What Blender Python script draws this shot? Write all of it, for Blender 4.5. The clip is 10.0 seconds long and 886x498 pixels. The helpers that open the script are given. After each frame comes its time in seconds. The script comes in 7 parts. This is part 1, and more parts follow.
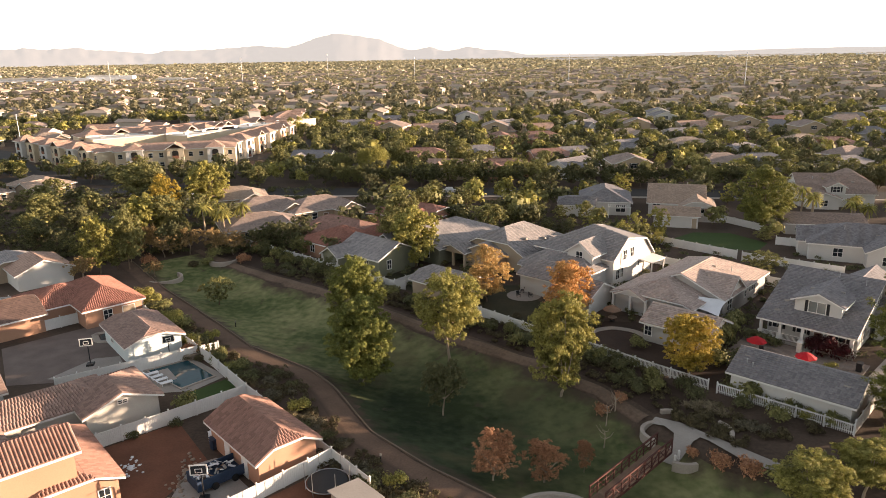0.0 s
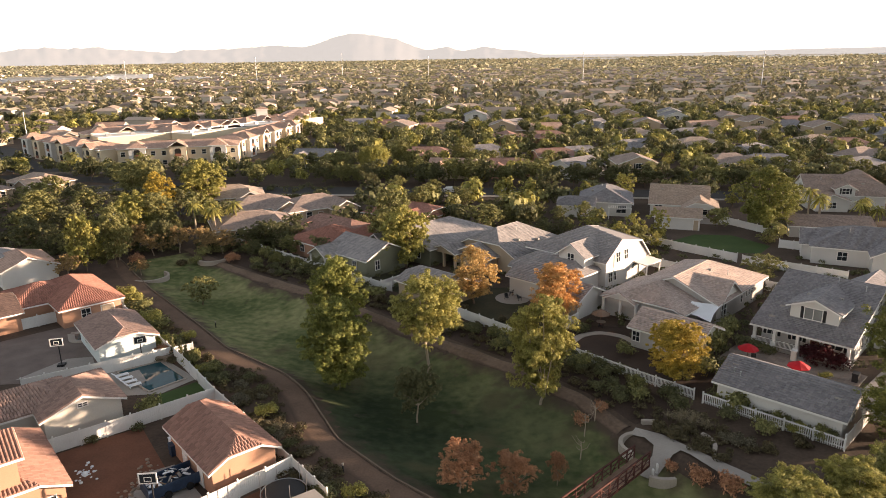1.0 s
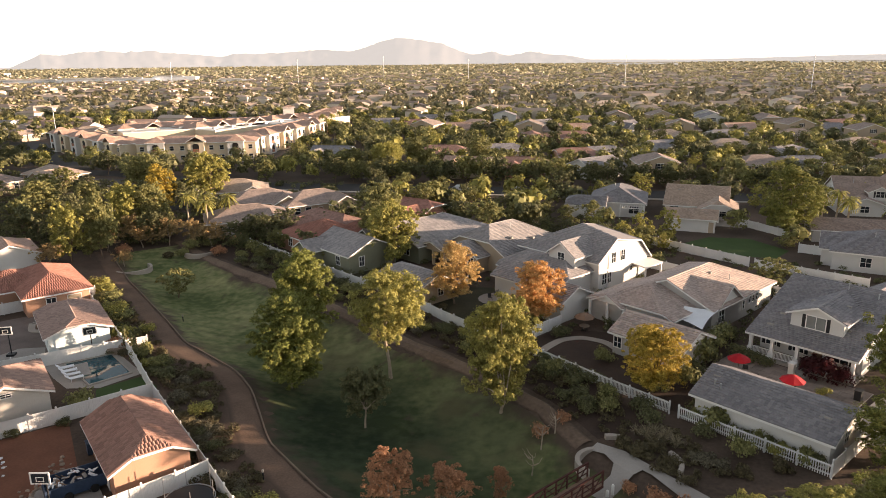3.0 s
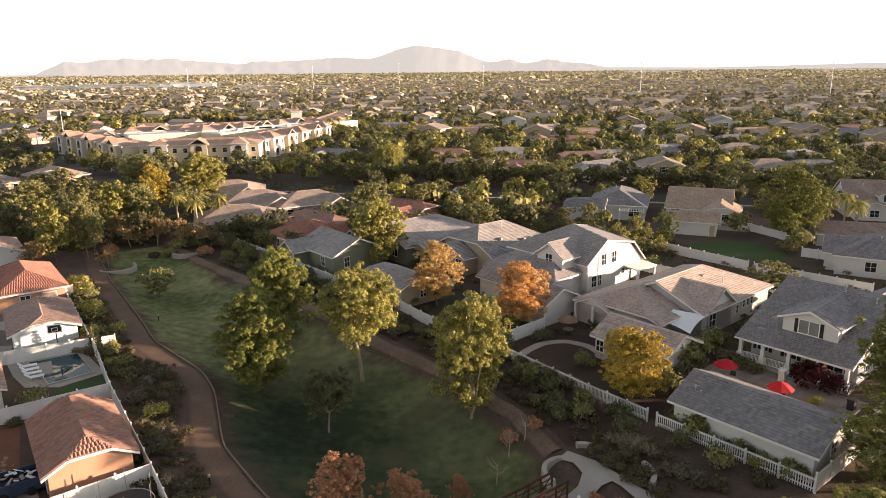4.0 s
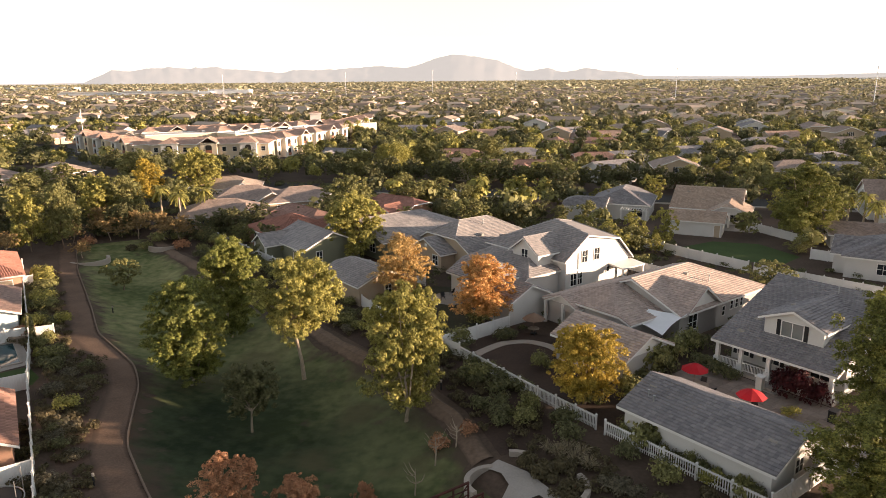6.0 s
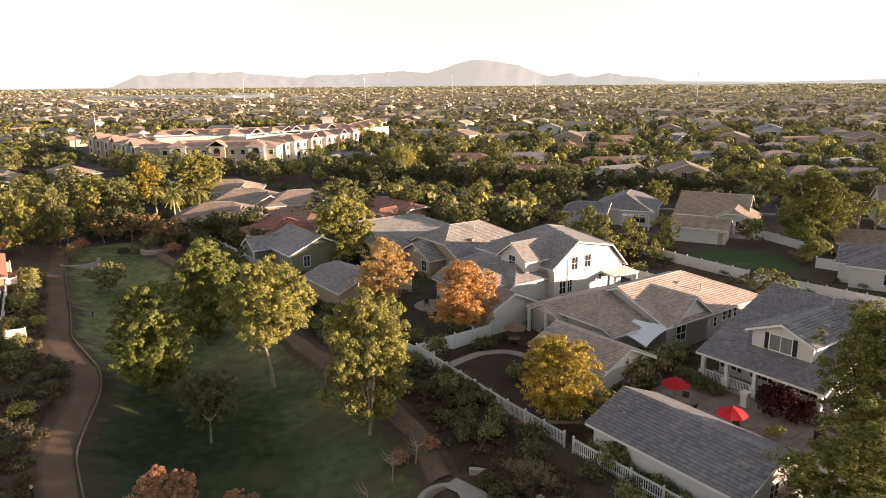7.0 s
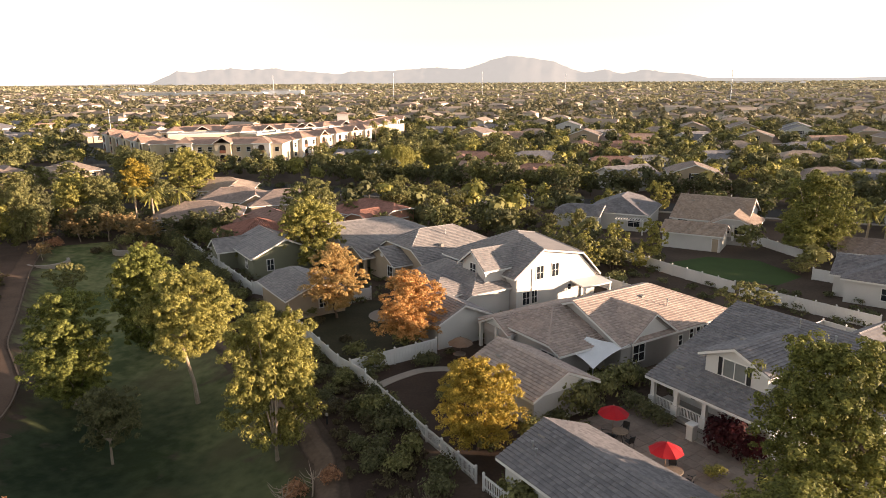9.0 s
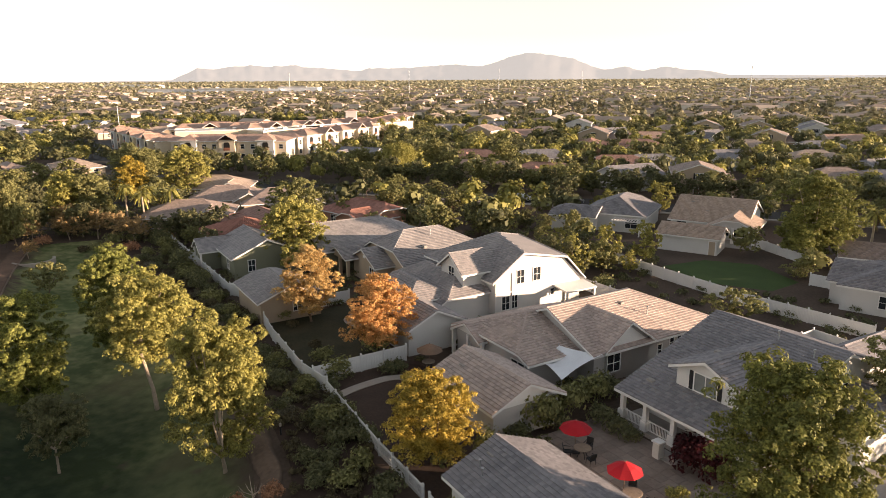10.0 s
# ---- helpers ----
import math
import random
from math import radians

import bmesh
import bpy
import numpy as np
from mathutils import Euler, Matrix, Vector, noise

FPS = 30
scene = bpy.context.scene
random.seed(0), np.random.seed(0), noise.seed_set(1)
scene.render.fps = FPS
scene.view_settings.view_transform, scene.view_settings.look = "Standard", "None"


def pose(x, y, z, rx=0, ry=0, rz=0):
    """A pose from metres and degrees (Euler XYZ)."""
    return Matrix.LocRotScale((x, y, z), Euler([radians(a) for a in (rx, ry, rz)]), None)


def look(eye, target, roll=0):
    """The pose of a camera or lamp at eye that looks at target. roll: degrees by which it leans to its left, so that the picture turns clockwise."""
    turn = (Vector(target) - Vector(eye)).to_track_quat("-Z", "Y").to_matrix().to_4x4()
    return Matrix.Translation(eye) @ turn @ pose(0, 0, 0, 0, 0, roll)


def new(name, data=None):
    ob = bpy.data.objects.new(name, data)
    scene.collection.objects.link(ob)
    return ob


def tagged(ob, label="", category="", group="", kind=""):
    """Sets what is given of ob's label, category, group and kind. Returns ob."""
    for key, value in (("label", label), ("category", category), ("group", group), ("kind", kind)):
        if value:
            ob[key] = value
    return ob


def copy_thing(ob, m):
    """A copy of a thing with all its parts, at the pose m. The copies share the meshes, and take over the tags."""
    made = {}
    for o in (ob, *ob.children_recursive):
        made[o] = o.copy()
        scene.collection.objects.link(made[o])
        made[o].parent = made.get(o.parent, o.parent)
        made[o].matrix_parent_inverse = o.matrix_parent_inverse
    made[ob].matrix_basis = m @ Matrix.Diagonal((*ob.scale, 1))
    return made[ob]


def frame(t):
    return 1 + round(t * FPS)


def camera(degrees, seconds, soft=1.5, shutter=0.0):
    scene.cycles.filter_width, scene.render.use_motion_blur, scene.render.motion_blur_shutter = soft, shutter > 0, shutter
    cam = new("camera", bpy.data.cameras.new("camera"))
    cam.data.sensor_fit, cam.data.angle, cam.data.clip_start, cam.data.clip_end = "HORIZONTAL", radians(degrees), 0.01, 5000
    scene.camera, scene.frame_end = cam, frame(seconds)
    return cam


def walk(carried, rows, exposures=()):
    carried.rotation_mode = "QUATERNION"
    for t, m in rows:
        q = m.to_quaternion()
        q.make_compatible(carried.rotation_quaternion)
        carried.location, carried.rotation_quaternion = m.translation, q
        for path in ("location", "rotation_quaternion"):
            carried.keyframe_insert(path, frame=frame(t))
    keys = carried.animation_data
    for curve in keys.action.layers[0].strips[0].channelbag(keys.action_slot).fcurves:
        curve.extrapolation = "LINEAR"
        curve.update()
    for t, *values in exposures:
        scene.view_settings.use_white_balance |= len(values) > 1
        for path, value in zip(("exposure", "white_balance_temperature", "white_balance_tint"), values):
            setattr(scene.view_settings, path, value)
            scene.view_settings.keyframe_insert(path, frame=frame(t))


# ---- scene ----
cam = camera(65.1, 10.0, soft=0.8)
METRES, EYE, TILT, LEAN, TURN = 52.0, 35.3, -15.6, 0.9, 0.0
ROWS = [
    (0.0, 0.0, 0.0, 0.0, -0.0, 0.0, 0.0),
    (0.5, 0.0409, 0.0258, 0.0027, 0.61, -0.12, -0.21),
    (1.0, 0.0813, 0.0531, 0.0027, 1.28, -0.01, -0.45),
    (1.5, 0.1217, 0.0813, -0.0002, 2.09, 0.16, -0.73),
    (2.0, 0.1619, 0.1104, -0.0049, 2.95, 0.25, -1.02),
    (2.5, 0.2028, 0.1403, -0.0104, 3.95, 0.2, -1.36),
    (4.0, 0.3253, 0.2375, -0.0327, 6.17, 0.87, -2.07),
    (4.5, 0.3635, 0.2698, -0.0408, 6.87, 1.15, -2.27),
    (5.0, 0.4018, 0.3025, -0.0489, 7.58, 1.29, -2.48),
    (5.5, 0.4402, 0.3356, -0.057, 8.29, 1.34, -2.69),
    (7.0, 0.5541, 0.429, -0.0523, 10.86, 1.75, -3.47),
    (7.5, 0.5909, 0.4597, -0.0438, 11.48, 1.82, -3.64),
    (8.0, 0.6275, 0.4907, -0.0348, 12.16, 1.79, -3.82),
    (8.5, 0.6641, 0.5217, -0.0255, 12.85, 1.49, -4.02),
    (9.0, 0.7004, 0.553, -0.0157, 13.59, 1.29, -4.24),
    (9.5, 0.7365, 0.5852, -0.0057, 14.31, 1.11, -4.45),
    (10.0, 0.7724, 0.6173, 0.0037, 15.06, 0.94, -4.67),
]
walk(cam, [(t, pose(0, 0, EYE, TILT, LEAN, TURN) @ pose(METRES * x, METRES * y, METRES * z, 90 + pitch, roll, yaw)) for t, x, y, z, yaw, pitch, roll in ROWS],
     exposures=[(0.0, 1.91, 6700, 14), (5.0, 1.87, 6700, 14), (10.0, 1.77, 6700, 14)])

# --- world, sun, exposure ---
SUN_AZ, SUN_EL = 8.0, 6.0          # degrees from +x towards +y, degrees above the horizon
world = bpy.data.worlds.new("sky")
scene.world = world
world.use_nodes = True
wn = world.node_tree.nodes
sky = wn.new("ShaderNodeTexSky")
sky.sky_type, sky.sun_disc = "NISHITA", False
sky.sun_elevation, sky.sun_rotation = radians(SUN_EL), radians(90 - SUN_AZ)
sky.air_density, sky.dust_density, sky.ozone_density = 1.0, 0.1, 1.0
wn["Background"].inputs["Strength"].default_value = 0.095
haze = wn.new("ShaderNodeHueSaturation")
haze.inputs["Saturation"].default_value = 0.33
world.node_tree.links.new(sky.outputs[0], haze.inputs["Color"])
world.node_tree.links.new(haze.outputs[0], wn["Background"].inputs["Color"])

sun_data = bpy.data.lights.new("sun", "SUN")
sun_data.energy, sun_data.angle, sun_data.color = 4.5, radians(0.6), (1.0, 0.75, 0.54)
sun = new("sun", sun_data)
_az, _el = radians(SUN_AZ), radians(SUN_EL)
sun.matrix_world = look((math.cos(_az) * math.cos(_el) * 300, math.sin(_az) * math.cos(_el) * 300, math.sin(_el) * 300 + 40), (0, 0, 40))


# --- materials ---
def material(name, colour, rough=0.8, var=0.25, scale=0.6, fine=9.0, bump=0.2, tint=None, per=0.0, metal=0.0, course=0.0, leaf=0.0, spec=0.3, dist=0.03):
    """A surface with two scales of variation, optional variation per piece, tile courses by height, or leaf translucency."""
    m = bpy.data.materials.new(name)
    m.use_nodes = True
    nt = m.node_tree
    n, link = nt.nodes, nt.links.new
    bsdf = n["Principled BSDF"]
    geo = n.new("ShaderNodeNewGeometry")
    big, small = n.new("ShaderNodeTexNoise"), n.new("ShaderNodeTexNoise")
    big.inputs["Scale"].default_value, small.inputs["Scale"].default_value = scale, fine
    big.inputs["Detail"].default_value, small.inputs["Detail"].default_value = 4, 3
    for t in (big, small):
        link(geo.outputs["Position"], t.inputs["Vector"])

    def math_node(op, a, b):
        k = n.new("ShaderNodeMath")
        k.operation = op
        for i, v in enumerate((a, b)):
            if isinstance(v, (int, float)):
                k.inputs[i].default_value = v
            else:
                link(v, k.inputs[i])
        return k.outputs[0]
    value = math_node("MULTIPLY", math_node("ADD", math_node("SUBTRACT", big.outputs["Fac"], 0.5), math_node("MULTIPLY", math_node("SUBTRACT", small.outputs["Fac"], 0.5), 0.7)), 4.0 * var)
    height = small.outputs["Fac"]
    if per:
        info = n.new("ShaderNodeObjectInfo")
        rnd = math_node("FRACT", math_node("ADD", info.outputs["Random"], geo.outputs["Random Per Island"]), 0)
        value = math_node("ADD", value, math_node("MULTIPLY", math_node("SUBTRACT", rnd, 0.5), 2 * per))
    if course:
        sep = n.new("ShaderNodeSeparateXYZ")
        link(geo.outputs["Position"], sep.inputs[0])
        step = math_node("FRACT", math_node("DIVIDE", sep.outputs["Z"], course), 0)
        height = math_node("ADD", math_node("MULTIPLY", step, -1.5), height)
        brick = n.new("ShaderNodeTexVoronoi")
        brick.inputs["Scale"].default_value = 2.6
        link(geo.outputs["Position"], brick.inputs["Vector"])
        sepc = n.new("ShaderNodeSeparateColor")
        link(brick.outputs["Color"], sepc.inputs[0])
        value = math_node("ADD", value, math_node("MULTIPLY", math_node("SUBTRACT", sepc.outputs[0], 0.5), 0.35))
        value = math_node("SUBTRACT", value, math_node("MULTIPLY", math_node("GREATER_THAN", step, 0.82), 0.3))
    fac = math_node("ADD", value, 0.5)
    mix = n.new("ShaderNodeMix")
    mix.data_type, mix.clamp_factor = "RGBA", True
    c = Vector(colour)
    t = Vector(tint) if tint else c
    lo, hi = c * 0.62, t * 1.38
    mix.inputs[6].default_value, mix.inputs[7].default_value = (*lo, 1), (*hi, 1)
    link(fac, mix.inputs[0])
    link(mix.outputs[2], bsdf.inputs["Base Color"])
    bsdf.inputs["Roughness"].default_value, bsdf.inputs["Metallic"].default_value = rough, metal
    bsdf.inputs["Specular IOR Level"].default_value = spec
    if bump:
        b = n.new("ShaderNodeBump")
        b.inputs["Strength"].default_value, b.inputs["Distance"].default_value = bump, dist
        link(height, b.inputs["Height"])
        link(b.outputs[0], bsdf.inputs["Normal"])
    if leaf:
        tr, mx = n.new("ShaderNodeBsdfTranslucent"), n.new("ShaderNodeMixShader")
        link(mix.outputs[2], tr.inputs["Color"])
        mx.inputs[0].default_value = leaf
        link(bsdf.outputs[0], mx.inputs[1])
        link(tr.outputs[0], mx.inputs[2])
        link(mx.outputs[0], n["Material Output"].inputs["Surface"])
    return m


def leaf_material(name, dark, bright):
    return material(name, dark, rough=0.65, var=0.12, scale=0.25, fine=1.5, bump=0, tint=bright, per=0.3, leaf=0.25, spec=0.2)


DIRT = material("desert_soil", (0.072, 0.05, 0.036), 0.95, 0.34, 0.15, 3.0, 0.6, tint=(0.09, 0.063, 0.046))
EARTH = material("dark_mulch", (0.058, 0.038, 0.028), 0.95, 0.3, 0.3, 5.0, 0.6)
REDBED = material("reddish_mulch", (0.1, 0.066, 0.048), 0.95, 0.3, 0.3, 5.0, 0.6)
REDSOIL = material("red_soil", (0.17, 0.075, 0.045), 0.95, 0.25, 0.4, 5.0, 0.5)
GRASS = material("lawn_grass", (0.066, 0.09, 0.03), 0.95, 0.6, 0.08, 0.9, 1.0, tint=(0.108, 0.106, 0.052), dist=0.12)


def shaded_hollow(m, centre, reach, shade_tone, dry):
    """Grass green and darkened in a hollow, as painted deep shade, dry further off, with a ragged border."""
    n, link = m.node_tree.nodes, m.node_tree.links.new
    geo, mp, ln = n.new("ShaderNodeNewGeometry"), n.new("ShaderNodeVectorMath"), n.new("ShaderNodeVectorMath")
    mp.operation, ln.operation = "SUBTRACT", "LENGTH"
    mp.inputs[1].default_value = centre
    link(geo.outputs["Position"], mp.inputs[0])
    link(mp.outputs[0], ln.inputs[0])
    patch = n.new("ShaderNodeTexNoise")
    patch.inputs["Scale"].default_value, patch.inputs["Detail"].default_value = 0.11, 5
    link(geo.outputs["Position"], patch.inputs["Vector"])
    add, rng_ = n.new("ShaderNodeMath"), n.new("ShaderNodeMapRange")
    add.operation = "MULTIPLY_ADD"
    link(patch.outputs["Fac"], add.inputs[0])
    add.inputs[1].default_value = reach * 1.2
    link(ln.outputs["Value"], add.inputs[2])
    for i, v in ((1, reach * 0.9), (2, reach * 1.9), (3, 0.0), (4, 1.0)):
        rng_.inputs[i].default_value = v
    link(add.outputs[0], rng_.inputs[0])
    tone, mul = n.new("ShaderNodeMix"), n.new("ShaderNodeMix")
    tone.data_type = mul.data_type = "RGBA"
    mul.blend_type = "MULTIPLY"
    tone.inputs[6].default_value, tone.inputs[7].default_value = (*shade_tone, 1), (*dry, 1)
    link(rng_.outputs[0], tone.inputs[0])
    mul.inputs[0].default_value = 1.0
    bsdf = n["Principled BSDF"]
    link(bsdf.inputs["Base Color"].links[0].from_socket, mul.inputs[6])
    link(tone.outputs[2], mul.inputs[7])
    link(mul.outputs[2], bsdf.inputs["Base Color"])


# the grass colour carries the deep shade of the park's hollow
shaded_hollow(GRASS, (-3.0, 62.0, -1.0), 22.0, (0.31, 0.43, 0.38), (1.75, 1.75, 1.6))


def worn_turf(m, soil, dry):
    """Bare soil where the turf frays out along its margin, and scattered thin patches inside it."""
    n, link = m.node_tree.nodes, m.node_tree.links.new
    geo, att = n.new("ShaderNodeNewGeometry"), n.new("ShaderNodeAttribute")
    att.attribute_name = "margin"
    bsdf = n["Principled BSDF"]

    def grain(scale, detail):
        t = n.new("ShaderNodeTexNoise")
        t.inputs["Scale"].default_value, t.inputs["Detail"].default_value = scale, detail
        link(geo.outputs["Position"], t.inputs["Vector"])
        return t.outputs["Fac"]

    def blend(fac, lo, hi, colour, most):
        r, x = n.new("ShaderNodeMapRange"), n.new("ShaderNodeMix")
        x.data_type = "RGBA"
        for i, v in ((1, lo), (2, hi), (3, 0.0), (4, most)):
            r.inputs[i].default_value = v
        link(fac, r.inputs[0])
        link(r.outputs[0], x.inputs[0])
        link(bsdf.inputs["Base Color"].links[0].from_socket, x.inputs[6])
        x.inputs[7].default_value = (*colour, 1)
        link(x.outputs[2], bsdf.inputs["Base Color"])
    blend(grain(0.16, 8), 0.56, 0.68, dry, 0.65)
    blend(grain(0.42, 6), 0.64, 0.74, soil, 0.7)
    frayed = n.new("ShaderNodeMath")
    frayed.operation = "MULTIPLY_ADD"
    link(grain(0.5, 8), frayed.inputs[0])
    frayed.inputs[1].default_value = 7.0
    link(att.outputs["Fac"], frayed.inputs[2])
    blend(frayed.outputs[0], 5.6, 3.2, soil, 0.95)


worn_turf(GRASS, (0.08, 0.056, 0.04), (0.085, 0.075, 0.036))
# lawn colour darkened for the shade over these back gardens
SHADELAWN = material("shaded_lawn", (0.034, 0.042, 0.016), 0.9, 0.35, 0.3, 4.0, 0.5, tint=(0.05, 0.042, 0.024))
LAWN = material("green_lawn", (0.045, 0.078, 0.018), 0.9, 0.2, 0.3, 6.0, 0.5)
TRAIL = material("decomposed_granite", (0.145, 0.094, 0.066), 0.95, 0.32, 0.3, 6.0, 0.4)
GRAVEL = material("gravel", (0.17, 0.135, 0.12), 0.95, 0.25, 0.5, 9.0, 0.5)
CONCRETE = material("concrete", (0.33, 0.3, 0.27), 0.85, 0.14, 0.4, 7.0, 0.2)
PAVER = material("pavers", (0.24, 0.19, 0.16), 0.85, 0.18, 0.5, 4.0, 0.3, per=0.2)
ASPHALT = material("asphalt", (0.055, 0.052, 0.05), 0.9, 0.2, 0.2, 8.0, 0.3)
TRAILKERB = material("weathered_kerb", (0.19, 0.14, 0.105), 0.9, 0.2, 0.5, 8.0, 0.2)
KERB = material("kerb_concrete", (0.36, 0.315, 0.27), 0.85, 0.15, 0.5, 8.0, 0.2)
WHITE = material("white_stucco", (0.6, 0.58, 0.55), 0.85, 0.07, 0.4, 12.0, 0.15)
CREAM = material("cream_stucco", (0.62, 0.52, 0.38), 0.85, 0.08, 0.3, 10.0, 0.15)
TAN = material("tan_stucco", (0.42, 0.33, 0.24), 0.85, 0.1, 0.4, 10.0, 0.15)
GREIGE = material("grey_stucco", (0.44, 0.415, 0.39), 0.85, 0.1, 0.4, 10.0, 0.15)
SAGE = material("sage_siding", (0.2, 0.2, 0.14), 0.85, 0.1, 0.4, 10.0, 0.15)
PEACH = material("peach_stucco", (0.42, 0.24, 0.16), 0.85, 0.1, 0.4, 10.0, 0.15)
BLUISH = material("pale_blue_stucco", (0.6, 0.66, 0.66), 0.85, 0.08, 0.4, 10.0, 0.15)
BROWNW = material("brown_stucco", (0.24, 0.15, 0.1), 0.85, 0.1, 0.4, 10.0, 0.15)
OFFWHITE = material("off_white_stucco", (0.52, 0.49, 0.44), 0.85, 0.1, 0.4, 10.0, 0.15)
VINYL = material("white_vinyl", (0.68, 0.67, 0.65), 0.5, 0.07, 0.6, 6.0, 0.05, per=0.05, spec=0.4)
TRIM = material("white_trim", (0.74, 0.72, 0.69), 0.6, 0.06, 0.5, 8.0, 0.05)
DARK = material("recess_shade", (0.02, 0.018, 0.016), 0.8, 0.2, 1.0, 6.0, 0.0)
GLASS = material("window_glass", (0.025, 0.03, 0.035), 0.06, 0.1, 0.5, 2.0, 0.0, spec=0.8)
BLIND = material("glass_over_pale_blind", (0.2, 0.21, 0.2), 0.12, 0.12, 0.5, 2.0, 0.0, spec=0.7)
STEEL = material("weathered_steel", (0.085, 0.034, 0.028), 0.75, 0.3, 1.5, 12.0, 0.2, metal=0.3)
METAL = material("galvanised_metal", (0.45, 0.45, 0.45), 0.4, 0.1, 1.0, 10.0, 0.05, metal=0.8)
BLACK = material("black_plastic", (0.02, 0.02, 0.022), 0.5, 0.2, 1.0, 8.0, 0.05)
BLUE = material("blue_tarpaulin", (0.03, 0.05, 0.09), 0.5, 0.35, 0.8, 4.0, 0.4)
RED = material("red_canvas", (0.4, 0.01, 0.018), 0.75, 0.1, 1.0, 12.0, 0.1, per=0.12)
SAIL = material("white_canvas", (0.75, 0.76, 0.78), 0.7, 0.06, 0.7, 8.0, 0.05)
WOOD = material("weathered_wood", (0.2, 0.13, 0.09), 0.75, 0.25, 1.0, 9.0, 0.2)
BARK = material("bark", (0.17, 0.12, 0.085), 0.95, 0.3, 1.5, 9.0, 0.6)
PALEBARK = material("pale_bark", (0.36, 0.29, 0.22), 0.95, 0.25, 1.5, 9.0, 0.5)
POOLW = material("pool_water", (0.014, 0.062, 0.078), 0.05, 0.15, 0.6, 2.0, 0.08, spec=0.35)
STONE = material("stacked_stone", (0.28, 0.22, 0.17), 0.9, 0.25, 1.2, 6.0, 0.4, per=0.2)
CAR_W = material("white_car_paint", (0.7, 0.7, 0.7), 0.3, 0.04, 0.5, 6.0, 0.0, spec=0.6)
CAR_G = material("grey_car_paint", (0.1, 0.1, 0.11), 0.3, 0.05, 0.5, 6.0, 0.0, spec=0.6)
RUBBER = material("rubber", (0.02, 0.02, 0.02), 0.85, 0.1, 1.0, 8.0, 0.1)


def roof_set(name, colour, tint):
    return (material(name, colour, 0.85, 0.12, 0.35, 7.0, 0.25, tint=tint, per=0.19),
            material(name + "_far", colour, 0.85, 0.14, 0.35, 7.0, 0.6, tint=tint, course=0.13, dist=0.05))


R_GREY = roof_set("grey_concrete_tile", (0.25, 0.242, 0.255), (0.33, 0.3, 0.285))
R_SLATE = roof_set("slate_grey_tile", (0.185, 0.18, 0.198), (0.255, 0.238, 0.24))
R_BROWN = roof_set("brown_concrete_tile", (0.37, 0.305, 0.28), (0.48, 0.385, 0.335))
R_TAN = roof_set("tan_concrete_tile", (0.34, 0.265, 0.22), (0.43, 0.33, 0.26))
R_TERRA = roof_set("terracotta_tile", (0.23, 0.132, 0.104), (0.32, 0.185, 0.145))
R_MAUVE = roof_set("mauve_brown_tile", (0.25, 0.172, 0.145), (0.35, 0.24, 0.2))
R_RED = roof_set("red_clay_tile", (0.25, 0.115, 0.085), (0.34, 0.165, 0.125))
R_PINK = roof_set("pink_concrete_tile", (0.38, 0.25, 0.195), (0.46, 0.31, 0.24))
# brown tile darkened: the shade over farther roofs is in its colour
R_MID = roof_set("dimmed_brown_tile", (0.26, 0.205, 0.18), (0.34, 0.26, 0.22))
R_DARK = roof_set("dark_brown_tile", (0.13, 0.085, 0.07), (0.17, 0.11, 0.09))

L_GREEN = leaf_material("olive_leaves", (0.072, 0.08, 0.036), (0.275, 0.262, 0.098))
L_PARK = leaf_material("mid_green_leaves", (0.058, 0.074, 0.024), (0.235, 0.245, 0.06))
L_OLIVE = leaf_material("golden_olive_leaves", (0.084, 0.086, 0.029), (0.325, 0.298, 0.08))
L_LIME = leaf_material("yellow_green_leaves", (0.1, 0.108, 0.034), (0.39, 0.355, 0.1))
L_DEEP = leaf_material("deep_green_leaves", (0.04, 0.052, 0.018), (0.235, 0.235, 0.06))
L_DARK = leaf_material("dark_green_leaves", (0.046, 0.055, 0.028), (0.17, 0.165, 0.075))
L_GOLD = leaf_material("golden_leaves", (0.16, 0.12, 0.02), (0.5, 0.37, 0.07))
L_ORANGE = leaf_material("orange_autumn_leaves", (0.34, 0.17, 0.055), (0.7, 0.41, 0.16))
L_RUST = leaf_material("rust_autumn_leaves", (0.22, 0.105, 0.06), (0.5, 0.27, 0.15))
L_TAN = leaf_material("tan_autumn_leaves", (0.15, 0.105, 0.05), (0.4, 0.28, 0.13))
L_AMBER = leaf_material("amber_autumn_leaves", (0.3, 0.19, 0.065), (0.62, 0.43, 0.18))
L_SHRUB = leaf_material("desert_shrub_leaves", (0.06, 0.052, 0.03), (0.14, 0.115, 0.06))
L_PALE = leaf_material("silvery_leaves", (0.075, 0.07, 0.045), (0.19, 0.165, 0.11))
L_STRAW = leaf_material("straw_blades", (0.14, 0.115, 0.07), (0.3, 0.25, 0.16))
L_MAROON = leaf_material("maroon_leaves", (0.025, 0.006, 0.008), (0.075, 0.014, 0.016))
# leaves made paler zone by zone, to paint distance haze into their colour
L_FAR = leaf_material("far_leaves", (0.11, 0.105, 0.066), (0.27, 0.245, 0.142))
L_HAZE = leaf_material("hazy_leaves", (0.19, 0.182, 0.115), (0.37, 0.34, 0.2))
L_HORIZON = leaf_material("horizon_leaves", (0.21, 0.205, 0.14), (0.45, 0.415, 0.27))


